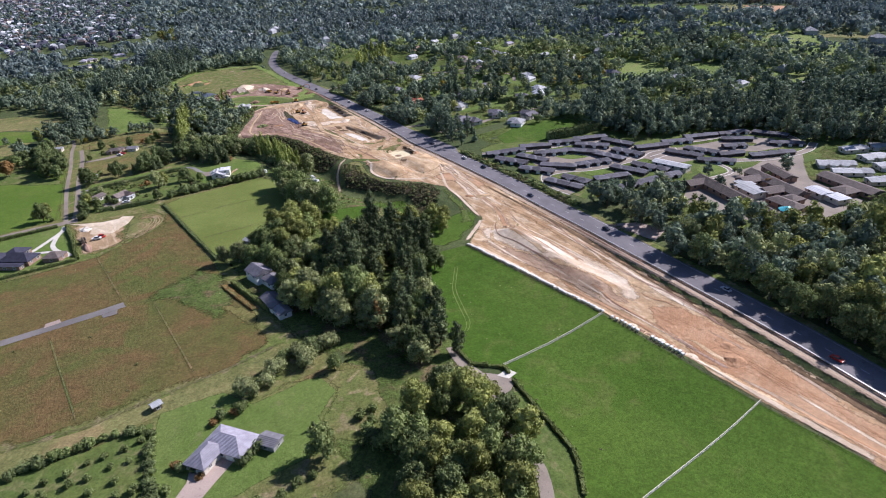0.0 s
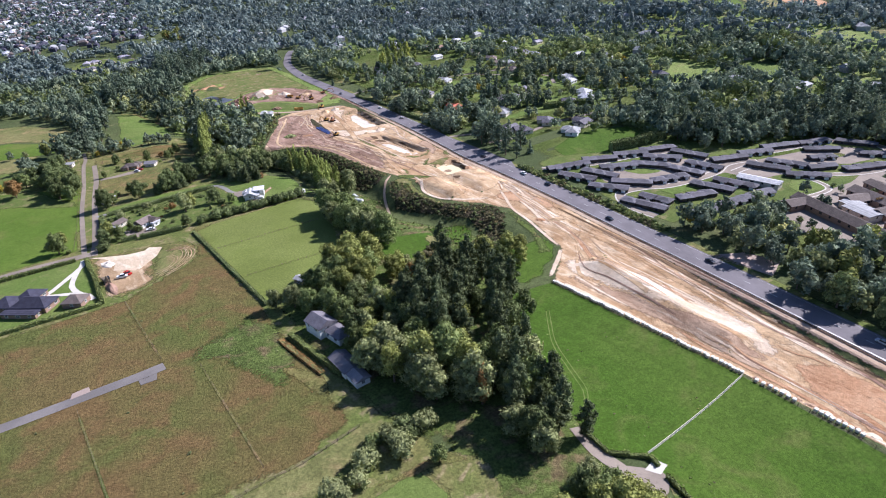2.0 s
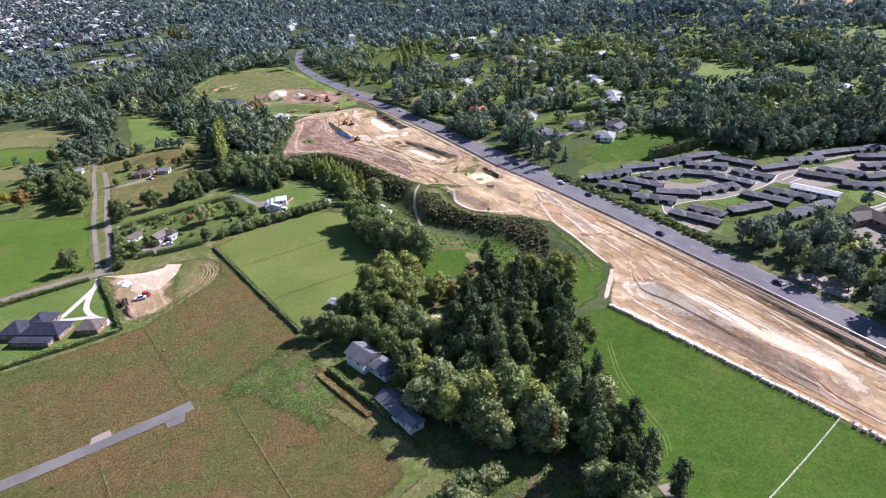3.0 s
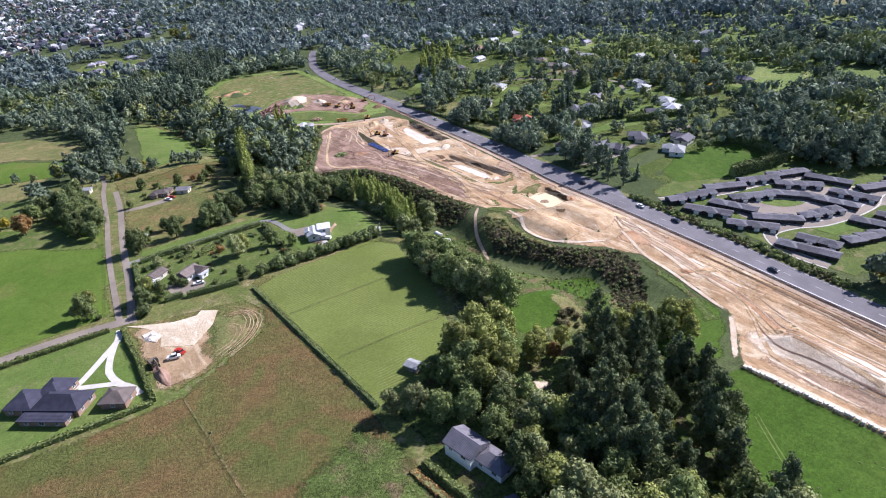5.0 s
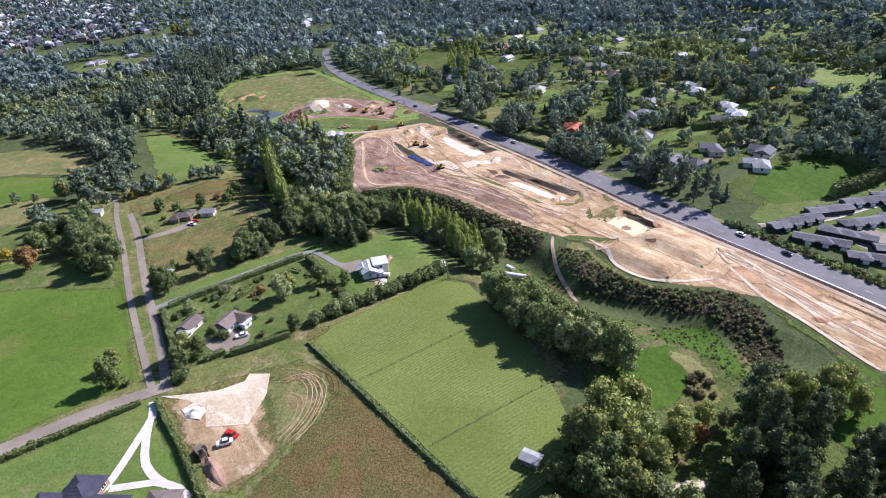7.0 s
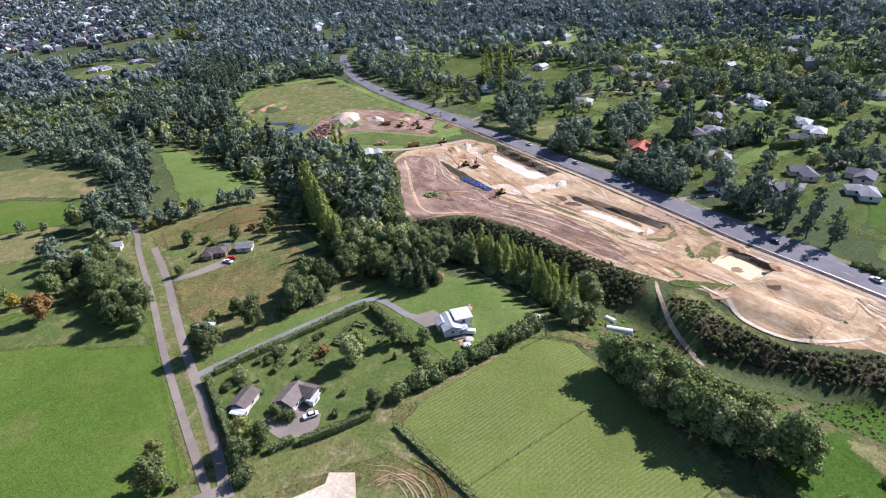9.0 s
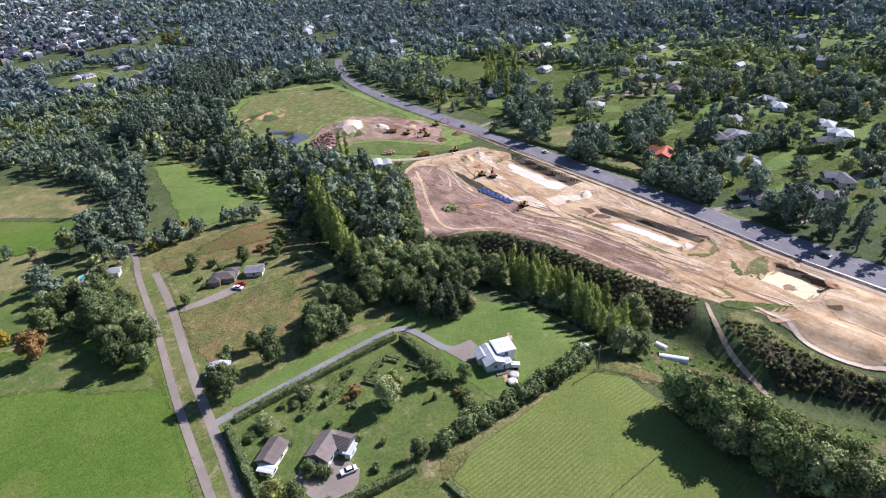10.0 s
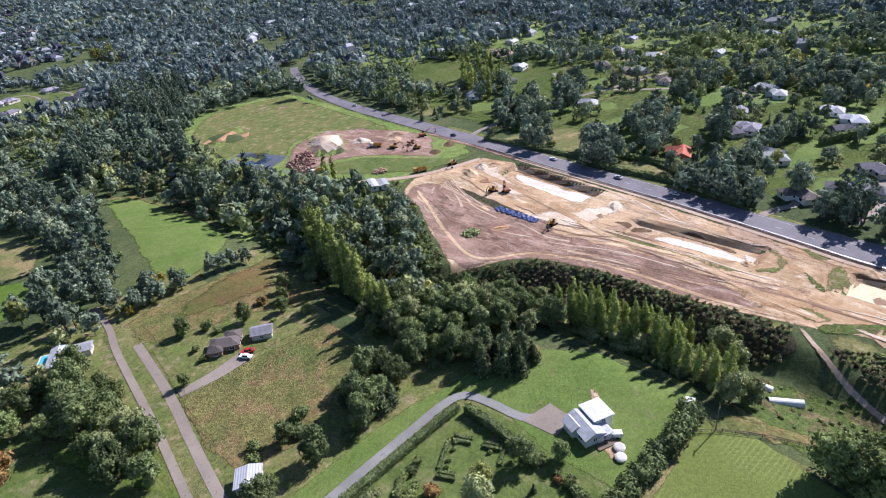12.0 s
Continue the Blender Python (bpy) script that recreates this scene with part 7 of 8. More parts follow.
rail_fence([(39, 482), (43.5, 513), (46, 530)], 3.5, 1.0, M["timber"], "timber post-and-wire farm fence", 2, 0.03, "fence", 0.12)
rail_fence([(112, 357), (119, 349), (125, 338), (128, 331)], 3.0, 1.2, M["timber"], "timber field fence by the hay field", 2, 0.1)
rail_fence([(5, 372), (10.5, 400), (17.5, 442), (20.5, 462)], 3.5, 1.0, M["timber"], "timber post-and-wire pasture fence", 2, 0.03, "fence", 0.12)
for run in ([(60, 322), (95, 320), (112, 319)], [(61, 286), (96, 283), (108, 282)]):
    rail_fence(run, 4.0, 1.0, M["timber"], "thin wire fence across the hay field", 2, 0.05, "wire_fence", 0.12)


def utility_pole(x, y, hgt, turn, label):
    """A timber pole with a crossarm and insulators."""
    ob = thing("utility_pole", pose(x, y, h1(x, y), 0, 0, turn), label, "pole")
    part("pole", drum(bmesh.new(), 0, 0, -0.5, 0.16, 0.11, hgt + 0.5, 8), M["timber"], ob)
    part("crossarm", boxed(0, 0, hgt - 0.7, 2.2, 0.14, 0.14), M["timber"], ob)
    for px in (-0.95, 0.0, 0.95):
        part("insulator", drum(bmesh.new(), px, 0, hgt - 0.56, 0.07, 0.05, 0.22, 8), M["white"], ob)


utility_pole(118.5, 350.5, 9.0, 20, "weathered timber power pole with a crossarm")
bag = None
for y0, y1, gap in ((118, 200, 1.45), (82, 96, 1.6), (101, 114, 1.9)):
    y = y0
    while y < y1:
        x = np.interp(y, [80, 117, 170, 200], [163.2, 163.8, 163.2, 162.2])
        tn = random.uniform(-20, 20)
        m = pose(x + random.uniform(-0.3, 0.3), y, h1(x, y) + 0.2, 0, 0, tn)
        if bag is None:
            bag = thing("sandbag", m, "whitish filled bulk bag along the site edge", "sandbag", "bags along the site edge")
            bm = boxed(0, 0, -0.1, 1.3, 1.2, 1.0, 0.3)
            part("filling", bm, M["stone_white"], bag)
        else:
            copy_thing(bag, m)
        y += gap * random.uniform(0.85, 1.15)

# ---- machines, cars, heaps ----
excavator(208, 494, 60, 40, M["digger"], "yellow excavator working on the sandy plateau")
excavator(211, 488, 20, -60, M["digger_orange"], "orange-brown excavator parked on the sandy plateau")
excavator(193, 449, 80, 30, M["digger"], "yellow excavator beside the plateau track")
excavator(226, 537, 10, 120, M["digger"], "yellow excavator by the site road")
excavator(234, 574, 50, 20, M["digger"], "yellow excavator in the materials yard")
excavator(238, 583, 110, 60, M["digger_orange"], "orange excavator in the materials yard")
excavator(228, 588, 10, 200, M["digger"], "yellow excavator in the materials yard")
excavator(254, 588, 0, -100, M["digger_orange"], "tall red-brown crane excavator by the highway", 1.6)
truck(224, 600, 30, M["white"], "dump truck parked in the materials yard")
truck(176, 596, 70, M["white"], "white truck by the brick heaps")
truck(208, 545, 60, M["digger"], "dump truck on the sandy site road")
car(20.5, 326.5, 20, M["red"], "red car parked on the building plot", 1.1, 0.2)
car(17.8, 324.6, 70, M["white"], "white van parked on the building plot", 1.3, 0.2)
excavator(11.5, 325, 180, 10, M["timber"], "small dark excavator on the building plot", 0.6)
car(41, 370.3, 75, M["white"], "white car parked on cottage gravel", 1.0, 0.2)
car(60.5, 480.5, 60, M["red"], "red car parked by the farmhouse", 1.0, 0.2)
car(58.5, 478.5, 30, M["white"], "white car parked by the farmhouse", 1.0, 0.2)
dark_paint, silver = plain("dark_car_paint", (0.03, 0.035, 0.05), 0.3, 0.5), plain("silver_car_paint", (0.5, 0.5, 0.52), 0.35, 0.5)
for x, y, up, pt, lab in ((223.8, 165, 1, dark_paint, "small dark car on highway asphalt"), (234.3, 272, 0, dark_paint, "small dark car on highway asphalt"), (226.9, 222, 1, dark_paint, "small dark car on highway asphalt"), (234.7, 292, 0, M["white"], "small white car on highway asphalt"),
                          (198.5, 47, 1, M["red"], "dark red car on highway asphalt"), (248.6, 419, 0, M["white"], "small white car on highway asphalt"), (253.3, 450, 0, silver, "small silver car on highway asphalt"), (259, 492, 0, M["white"], "small white car on highway asphalt"),
                          (213, 95, 0, silver, "small silver car on highway asphalt"), (236, 330, 0, dark_paint, "small dark car on highway asphalt"), (263.5, 570, 1, dark_paint, "small dark car on highway asphalt"), (281.5, 690, 0, M["white"], "small white van on highway asphalt")):
    car(x, y, -10 + (180 if up else 0), pt, lab, 1.0, 0.30)


def rubble(name, x, y, r, hgt, n, material, label, seed):
    """A heap of broken lumps."""
    rng = np.random.default_rng(seed)
    bm = bmesh.new()
    for k in range(n):
        a, d = rng.uniform(0, 6.28), r * math.sqrt(rng.uniform(0, 1))
        s = rng.uniform(0.5, 1.5)
        z = hgt * max(0, 1 - d / r) * rng.uniform(0.6, 1.0)
        box(bm, d * math.cos(a), d * math.sin(a), z - 0.3, s * rng.uniform(0.7, 1.6), s, s * 0.8, 0.0, Matrix.Rotation(rng.uniform(0, 3), 4, Vector(rng.normal(0, 1, 3)).normalized()))
    ob = thing(name, pose(x, y, h1(x, y)), label, "heap")
    part("mound", bm, material, ob)


def heap(name, x, y, r, hgt, material, label, seed, long=1.0, turn=0.0):
    """A lumpy mound of loose soil."""
    rng = random.Random(seed)
    bm = bmesh.new()
    rings, seg = 7, 18
    rows = []
    for i in range(rings + 1):
        q = i / rings
        row = []
        for k in range(seg):
            a = 6.2832 * k / seg
            n = noise.noise(Vector((math.cos(a) * q * 2 + seed, math.sin(a) * q * 2, seed * 1.7)))
            d = r * q * (1 + 0.22 * n)
            z = hgt * (1 - q) ** 1.2 * (1 + 0.5 * n) + 0.25 * noise.noise(Vector((math.cos(a) * d, math.sin(a) * d, seed))) * (1 - q)
            row.append(bm.verts.new((d * math.cos(a), d * math.sin(a) * long, z - 0.15 if q == 1 else z)))
        rows.append(row)
    for i in range(rings):
        for k in range(seg):
            q = (rows[i][k], rows[i][(k + 1) % seg], rows[i + 1][(k + 1) % seg], rows[i + 1][k])
            bm.faces.new(q)
    ob = thing(name, pose(x, y, h1(x, y) + 0.15, 0, 0, turn), label, "heap")
    part("mound", bm, material, ob)


rubble("brick_heap", 180, 618, 9, 4.0, 150, M["brick_heap"], "heap of broken reddish brick rubble", 1)
rubble("brick_heap", 172, 606, 8, 3.0, 120, M["brick_heap"], "heap of broken reddish brick rubble", 2)
rubble("brick_heap", 190, 628, 6, 3.0, 80, M["brick_heap"], "heap of broken reddish brick rubble", 3)
rubble("stone_heap", 196, 565, 4, 1.5, 40, M["grey_earth"], "low heap of dark stones", 4)
heap("soil_heap", 12, 318.5, 2.1, 1.5, M["tan_far"], "long heap of dark dug soil on the building plot", 5, 4.0, 2)
heap("sand_pile", 15.4, 343, 2.6, 1.5, M["white_sand"], "white sand pile beside the pad", 14, 1.3, 70)
heap("soil_heap", 178, 466, 2.4, 0.8, M["orange"], "low reddish soil heap on the plateau", 6, 2.0, 60)
rubble("scrub_heap", 167, 474, 4.0, 0.8, 60, M["leaf_grey"], "heap of cut branches on the plateau", 7)
heap("soil_heap", 176, 70, 4.5, 1.2, M["orange"], "heap of orange clay in the cutting", 9)
heap("soil_heap", 182, 76, 3.0, 0.7, M["orange"], "heap of dug clay in the cutting", 10)
rnd = random.Random(8)
for k in range(9):
    heap("soil_heap", 165.5 + rnd.uniform(-0.5, 0.5), 80 + 4.2 * k, rnd.uniform(1.6, 2.3), rnd.uniform(0.6, 1.1), M["grey_earth"] if k % 3 else M["pale"], "small heap of loose soil beside the bags", 20 + k)
for k, (x, y, r, hh, mt) in enumerate(((188, 200, 2.2, 0.8, "tan"), (200, 245, 2.0, 0.7, "orange"), (206, 240, 2.6, 0.8, "tan"), (212, 436, 2.5, 1.0, "tan"), (224, 436, 3.5, 1.6, "pale"), (221, 520, 4.0, 1.8, "tan"), (231, 520, 4.5, 2.2, "pale"), (217, 505, 3.0, 1.2, "orange"),
                                      (236, 516, 3.5, 1.6, "tan"), (205, 372, 2.5, 1.0, "tan"), (222, 336, 2.6, 0.9, "tan"), (214, 318, 2.4, 0.8, "orange"), (240, 600, 5.0, 2.5, "tan"), (226, 618, 5.0, 2.6, "pale"), (248, 606, 4.0, 2.2, "grey_earth"), (236, 560, 4.0, 1.5, "earth_and_shade"), (251, 562, 3.5, 1.5, "earth_and_shade"))):
    heap("soil_heap", x, y, r, hh, M[mt], "heap of loose excavated soil", 40 + k, 1.0 + 0.6 * (k % 3), 30 * k)
for k in range(7):
    f = k / 6
    x, y = 192.0 + 1.2 * f, 458 + 20 * f
    t = thing("blue_sheet", pose(x, y, h1(x, y) + 0.25, 0, 0, 10 + 8 * k), "crumpled blue plastic sheet on the swale", "plastic sheet", "blue sheets")
    bm = bmesh.new()
    bmesh.ops.create_grid(bm, x_segments=8, y_segments=8, size=2.0)
    for v in bm.verts:
        v.co.z = 0.35 + 0.4 * noise.noise(Vector((v.co.x * 0.9 + k * 5, v.co.y * 0.9, 0)))
    r = bmesh.ops.solidify(bm, geom=list(bm.faces), thickness=0.06)
    part("sheet", bm, M["blue_sheet"], t)


# ---- trees near the path ----
for x, y, k, q in ((98, 259, "light", 1.15), (88, 255, "light", 1.2), (106, 256, "light", 1.1), (92, 247, "light", 1.0), (80, 248, "green", 1.1), (84, 240, "light", 0.95), (101, 250, "green", 1.1), (90, 262, "green", 0.8), (77, 255, "green", 0.8), (66, 248, "grey", 0.9), (60, 252, "grey", 0.75), (69, 240, "green", 0.9),
                   (75, 235, "green", 0.9), (92, 230, "green", 0.8), (83, 230, "dark", 0.8), (114, 246, "light", 0.7), (117, 241, "rust", 0.8), (124, 244, "light", 0.55), (109, 243, "light", 0.75), (119, 248, "grey", 0.6), (128, 240, "grey", 0.6), (96, 253, "light", 1.15), (86, 249, "green", 1.2), (94, 241, "light", 0.95), (79, 241, "green", 1.0), (88, 236, "grey", 0.95), (118, 229, "light", 0.8), (126, 221, "green", 0.7), (108, 196, "light", 0.8), (120, 190, "grey", 0.7), (97, 204, "green", 0.8), (92, 214, "light", 0.95), (84, 218, "green", 0.8), (160, 227, "light", 0.85),
                   (166, 225, "light", 0.75), (150, 231, "light", 0.9), (143, 234, "light", 0.8), (161, 219, "light", 0.7), (154, 224, "green", 0.9)):
    plant(k, x, y, q)
grow([(100, 224), (121, 233), (134, 236), (147, 228), (149, 212), (145, 201), (136, 188), (110, 175), (92, 184), (88, 202), (95, 212)], 8.6, ["pine", "pine", "pine", "pine", "dark"], 3, 0.55, 1.05)
grow([(76, 198), (86, 180), (100, 172), (100, 160), (84, 158), (74, 172), (70, 186)], 7.5, ["grey", "green", "grey"], 5, 1.0, 1.35)
grow([(100, 172), (116, 170), (106, 150), (98, 132), (88, 124), (84, 140), (92, 158)], 7.5, ["dark", "grey", "grey", "green"], 6, 0.8, 1.15)
grow([(66, 190), (74, 204), (80, 226), (96, 220), (100, 176), (86, 160), (72, 168)], 8.5, ["grey", "green", "light", "dark"], 61, 0.7, 1.1)
plant("rustpoplar", 86, 158, 0.9), plant("rustpoplar", 84, 161, 0.6)
grow([(98, 170), (112, 165), (106, 142), (99, 126), (90, 128), (88, 150)], 6.5, ["pine", "dark", "pine"], 62, 0.55, 0.8)
grow([(84, 124), (92, 119), (92, 107), (80, 112)], 6.5, ["dark", "grey"], 63, 0.6, 0.8)
grow([(64, 112), (80, 112), (92, 100), (92, 88), (82, 70), (68, 56), (54, 60), (48, 78), (52, 98)], 7.6, ["green", "green", "light", "dark"], 7, 0.75, 1.0)
grow([(52, 172), (66, 166), (68, 156), (54, 156)], 6.0, ["greybush", "darkbush", "greybush"], 8, 0.8, 1.2)
along([(28, 146), (33, 152), (41, 157), (47, 163), (53, 168)], 5.0, ["greybush", "darkbush", "bush", "greybush"], 9, 0.8, 1.3, 2.0)
along([(18, 148), (24, 150), (30, 148)], 3.5, ["darkbush", "rustbush", "bush"], 10, 0.7, 1.0)
along([(20, 126), (26, 129), (30, 132)], 3.0, ["darkbush"], 11, 0.7, 1.0)
along([(10, 129), (12, 132), (7, 139)], 3.0, ["darkbush", "rustbush"], 12, 0.6, 0.9)
along([(44, 117), (36, 112), (26, 108), (14, 104)], 4.5, ["bush", "darkbush", "green"], 13, 0.6, 0.9, 1.5)
grow([(60, 128), (66, 116), (58, 106), (48, 112)], 6, ["darkbush", "bush"], 14, 0.7, 1.1)
along([(-40, 166), (-20, 165), (-6, 163), (4, 161)], 3.2, ["bush", "darkbush", "bush"], 15, 0.6, 1.0, 1.0)
along([(6, 160), (3, 148), (0, 136), (-4, 122)], 3.0, ["bush", "darkbush"], 16, 0.6, 0.9, 0.8)
rnd = random.Random(17)
for i in range(9):
    for j in range(6):
        if rnd.random() < 0.72:
            plant("bush", -38 + 5 * i + rnd.uniform(-1, 1), 126 + 6 * j + rnd.uniform(-1, 1), rnd.uniform(0.4, 0.75), 1.1, 17, "orchard trees")
plant("green", 62, 148, 0.5), plant("cypress", 44, 127, 0.35)
# rounded trees by the hay field
along([(121, 331), (119, 318), (117, 306), (118, 294), (121, 283), (127, 272)], 4.4, ["green", "green", "grey", "green"], 18, 1.0, 1.2, 1.5, "row of trees by the hay field")
along([(128, 326), (126, 310), (127, 295), (131, 282)], 6.5, ["green"], 19, 0.8, 1.05, 1.5, "row of trees by the hay field")
grow([(136, 258), (143, 255), (140, 246), (130, 249)], 3.4, ["drybush", "drybush", "rustbush", "drybush"], 20, 0.5, 0.85)
along([(60, 360.5), (75, 360), (88, 358.5), (101, 357.5), (112, 357), (121, 358)], 4.3, ["darkbush"], 21, 1.1, 1.4, 0.5, "clipped round trees along the field")
plant("dark", 57, 361, 0.5), plant("darkbush", 66, 361, 1.1)
for x, y, k, s in ((62.5, 382.5, "grey", 0.95), (66.5, 385, "light", 0.6), (79, 383, "dark", 0.62), (82, 380, "darkbush", 0.9), (86.5, 376, "green", 0.5), (29, 421, "dark", 0.85), (33, 425, "green", 0.6), (22, 373, "light", 0.65), (26, 370, "green", 0.6), (33, 376, "green", 0.45), (36, 374, "darkbush", 0.9), (19, 368, "dark", 0.6),
                   (17, 362, "darkbush", 1.2), (47.6, 403.6, "greybush", 0.8), (42.6, 401.8, "darkbush", 0.6), (32.3, 400.6, "greybush", 0.8), (45, 400, "bush", 0.5), (39.8, 404.2, "bush", 0.6), (60.3, 402.4, "darkbush", 0.6), (63, 403, "bush", 0.7), (58.1, 393.4, "rustbush", 1.3), (55, 393.4, "rustbush", 0.7),
                   (80.5, 372.6, "rustbush", 0.7), (81.2, 370.4, "darkbush", 0.7), (80.4, 368.2, "bush", 0.7), (79.6, 366, "darkbush", 0.7), (78.4, 363.4, "bush", 0.9), (76.8, 364.8, "rustbush", 0.7), (74.2, 375.6, "cypress", 0.3), (82, 374, "bush", 0.6), (77.6, 361, "darkbush", 0.8), (47, 366, "bush", 0.7), (66.6, 396.6, "bush", 0.36), (68.5, 397.5, "bush", 0.34), (71.8, 398.9, "bush", 0.36),
                   (74.0, 400, "bush", 0.34), (77, 391, "bush", 0.34), (31, 395, "bush", 0.7), (27, 399, "darkbush", 0.7), (36, 395.6, "bush", 0.4), (49, 378, "bush", 0.6), (50, 384, "rustbush", 0.5), (53, 372, "bush", 0.6), (46, 388, "bush", 0.5), (34, 389, "darkbush", 0.5), (71, 376, "bush", 0.3)):
    plant(k, x, y, s)
# poplars and dark trees behind the white house
along([(139, 412), (140, 396), (141, 380), (139, 366), (136, 354)], 1.8, ["poplar", "poplar", "poplar", "grey"], 22, 0.5, 0.72, 1.6, "row of upright trees on the gully edge")
along([(144, 410), (146, 394), (146, 378), (143, 362)], 2.0, ["poplar", "poplar", "grey"], 23, 0.5, 0.66, 1.6, "row of upright trees on the gully edge")
along([(149, 408), (151, 392), (151, 376), (148, 362)], 2.2, ["poplar", "poplar", "grey"], 123, 0.42, 0.6, 1.8, "row of upright trees on the gully edge")
along([(136, 413), (136.5, 396), (137.5, 380), (136, 366)], 3.2, ["darkbush", "bush", "greybush"], 124, 0.6, 0.9, 1.0)
grow([(118, 424), (136, 420), (140, 408), (134, 404), (122, 412)], 6.0, ["dark", "dark", "grey"], 125, 0.6, 0.85)
for x, y, k, s in ((154, 362, "grey", 1.1), (152, 357, "grey", 0.9), (133, 352, "grey", 0.9), (137, 348, "grey", 0.8), (104, 407, "cypress", 1.25), (106, 416, "cypress", 1.3), (106, 403, "cypress", 1.1), (110, 405, "pine", 0.5), (100, 412, "cypress", 1.1), (102, 416, "dark", 0.7), (115, 425, "grey", 0.9), (113, 407, "cypress", 1.2), (110, 411, "cypress", 1.35), (113, 403, "cypress", 0.8), (108, 419, "dark", 0.65), (107, 413, "cypress", 0.75), (103, 421, "dark", 0.6), (122, 420, "dark", 0.7), (115, 404, "rustbush", 1.2), (98, 424, "cypress", 0.7)):
    plant(k, x, y, s)
grow([(62, 428), (78, 440), (86, 434), (80, 424), (58, 423), (44, 425)], 5.0, ["dark", "cypress", "cypress", "dark"], 24, 0.65, 0.9)
plant("cypress", 66, 435, 0.95), plant("dark", 46, 437, 0.5), plant("bush", 36, 437, 1.0), plant("bush", 39, 441, 1.0)
grow([(88, 420), (100, 424), (128, 428), (134, 445), (120, 462), (108, 480), (94, 470), (90, 448)], 6.0, ["dark", "green", "darkbush", "dark", "grey"], 25, 0.6, 0.95)
grow([(116, 424), (134, 416), (150, 424), (146, 440), (132, 448)], 5.5, ["dark", "grey", "darkbush"], 26, 0.55, 0.8)
along([(124, 532), (118, 516), (112, 498), (108, 484), (104, 471)], 2.5, ["poplar"], 27, 0.8, 1.1, 1.6, "row of tall poplars")
along([(102, 466), (99, 456), (98, 446)], 4.0, ["poplar", "light"], 28, 0.6, 0.8, 1.5)
plant("poplar", 172, 583, 0.62), plant("poplar", 175, 580, 0.55), plant("poplar", 169, 580, 0.5)
grow([(106, 482), (118, 466), (134, 462), (152, 488), (170, 516), (176, 538), (160, 546), (130, 530), (112, 510)], 4.6, ["darkbush", "bush", "darkbush", "green", "greybush", "bush"], 29, 0.55, 1.0)
grow([(104, 500), (124, 520), (150, 544), (146, 570), (128, 580), (112, 560), (106, 530)], 7.0, ["green", "bush", "pine", "darkbush", "greybush"], 30, 0.5, 0.8)
grow([(114, 590), (140, 580), (150, 600), (146, 630), (132, 640), (116, 640)], 8.5, ["green", "pine", "darkbush", "grey"], 31, 0.55, 0.85)
# farm plot
for x, y, k, s in ((51, 508, "green", 0.42), (39, 482, "green", 0.4), (70, 498, "green", 0.6), (82, 492, "green", 0.5), (86, 498, "green", 0.5), (80, 503, "rustbush", 1.2), (60, 500, "bush", 0.8), (50, 496, "bush", 0.7), (49, 489, "bush", 0.7), (87, 484, "bush", 1.0),
                   (54, 441, "darkbush", 1.0), (50, 436, "darkbush", 0.9), (72, 505, "bush", 0.6), (76, 489, "bush", 0.5)):
    plant(k, x, y, s)
grow([(42, 536), (60, 540), (72, 545), (64, 556), (40, 552)], 6.5, ["green", "dark", "gold", "bush"], 32, 0.5, 0.8)
along([(100, 538), (86, 541), (70, 543)], 5.0, ["green", "rustbush", "dark"], 33, 0.4, 0.7)
# lane side and western trees
plant("green", -1, 374, 0.85), plant("bush", 3, 371, 0.7), plant("bush", -16, 360, 0.6), plant("bush", -25, 362, 0.6), plant("light", 2, 383, 0.5)
for x, y, k, s in ((-10.4, 485, "rust", 1.5), (-22, 512, "green", 0.8), (-30, 520, "dark", 0.8)):
    plant(k, x, y, s)
# beside the highway
grow([(216, 34), (224, 74), (226, 108), (236, 130), (262, 150), (288, 108), (318, 76), (310, 20), (250, 0)], 8.5, ["dark", "green", "green", "light", "grey"], 38, 0.8, 1.2)
grow([(236, 136), (250, 140), (266, 156), (272, 176), (258, 184), (240, 172)], 7.5, ["dark", "green", "grey", "dark"], 39, 0.75, 1.05)
grow([(248, 180), (266, 178), (268, 188), (252, 192), (242, 198)], 6.5, ["dark", "dark", "cypress"], 40, 0.7, 0.95)
plant("gold", 251, 192, 0.9), plant("gold", 292, 175, 0.7), plant("rust", 286, 172, 0.8)
for k in range(5):
    plant("cypress", 270 + 7 * k, 180 - 2.5 * k, 0.7)
grow([(235, 196), (237.5, 235), (238, 263), (239, 302), (244.5, 302), (243.5, 263), (242.5, 235), (240, 196)], 1.9, ["darkbush", "bush", "drybush", "bush"], 41, 0.4, 0.72)
grow([(207, 30), (214.5, 60), (221.5, 98), (228, 132), (234, 130), (229, 96), (223, 60), (216, 28)], 5.5, ["dark", "green", "dark"], 141, 0.8, 1.1)
along([(247, 306), (250, 320), (252, 335), (254, 350), (258, 364)], 9.0, ["pine", "dark", "pine"], 42, 0.75, 1.0, 2.0)
grow([(256, 300), (272, 310), (276, 330), (262, 345), (254, 330)], 13.0, ["pine", "dark", "cypress"], 43, 0.6, 0.9)
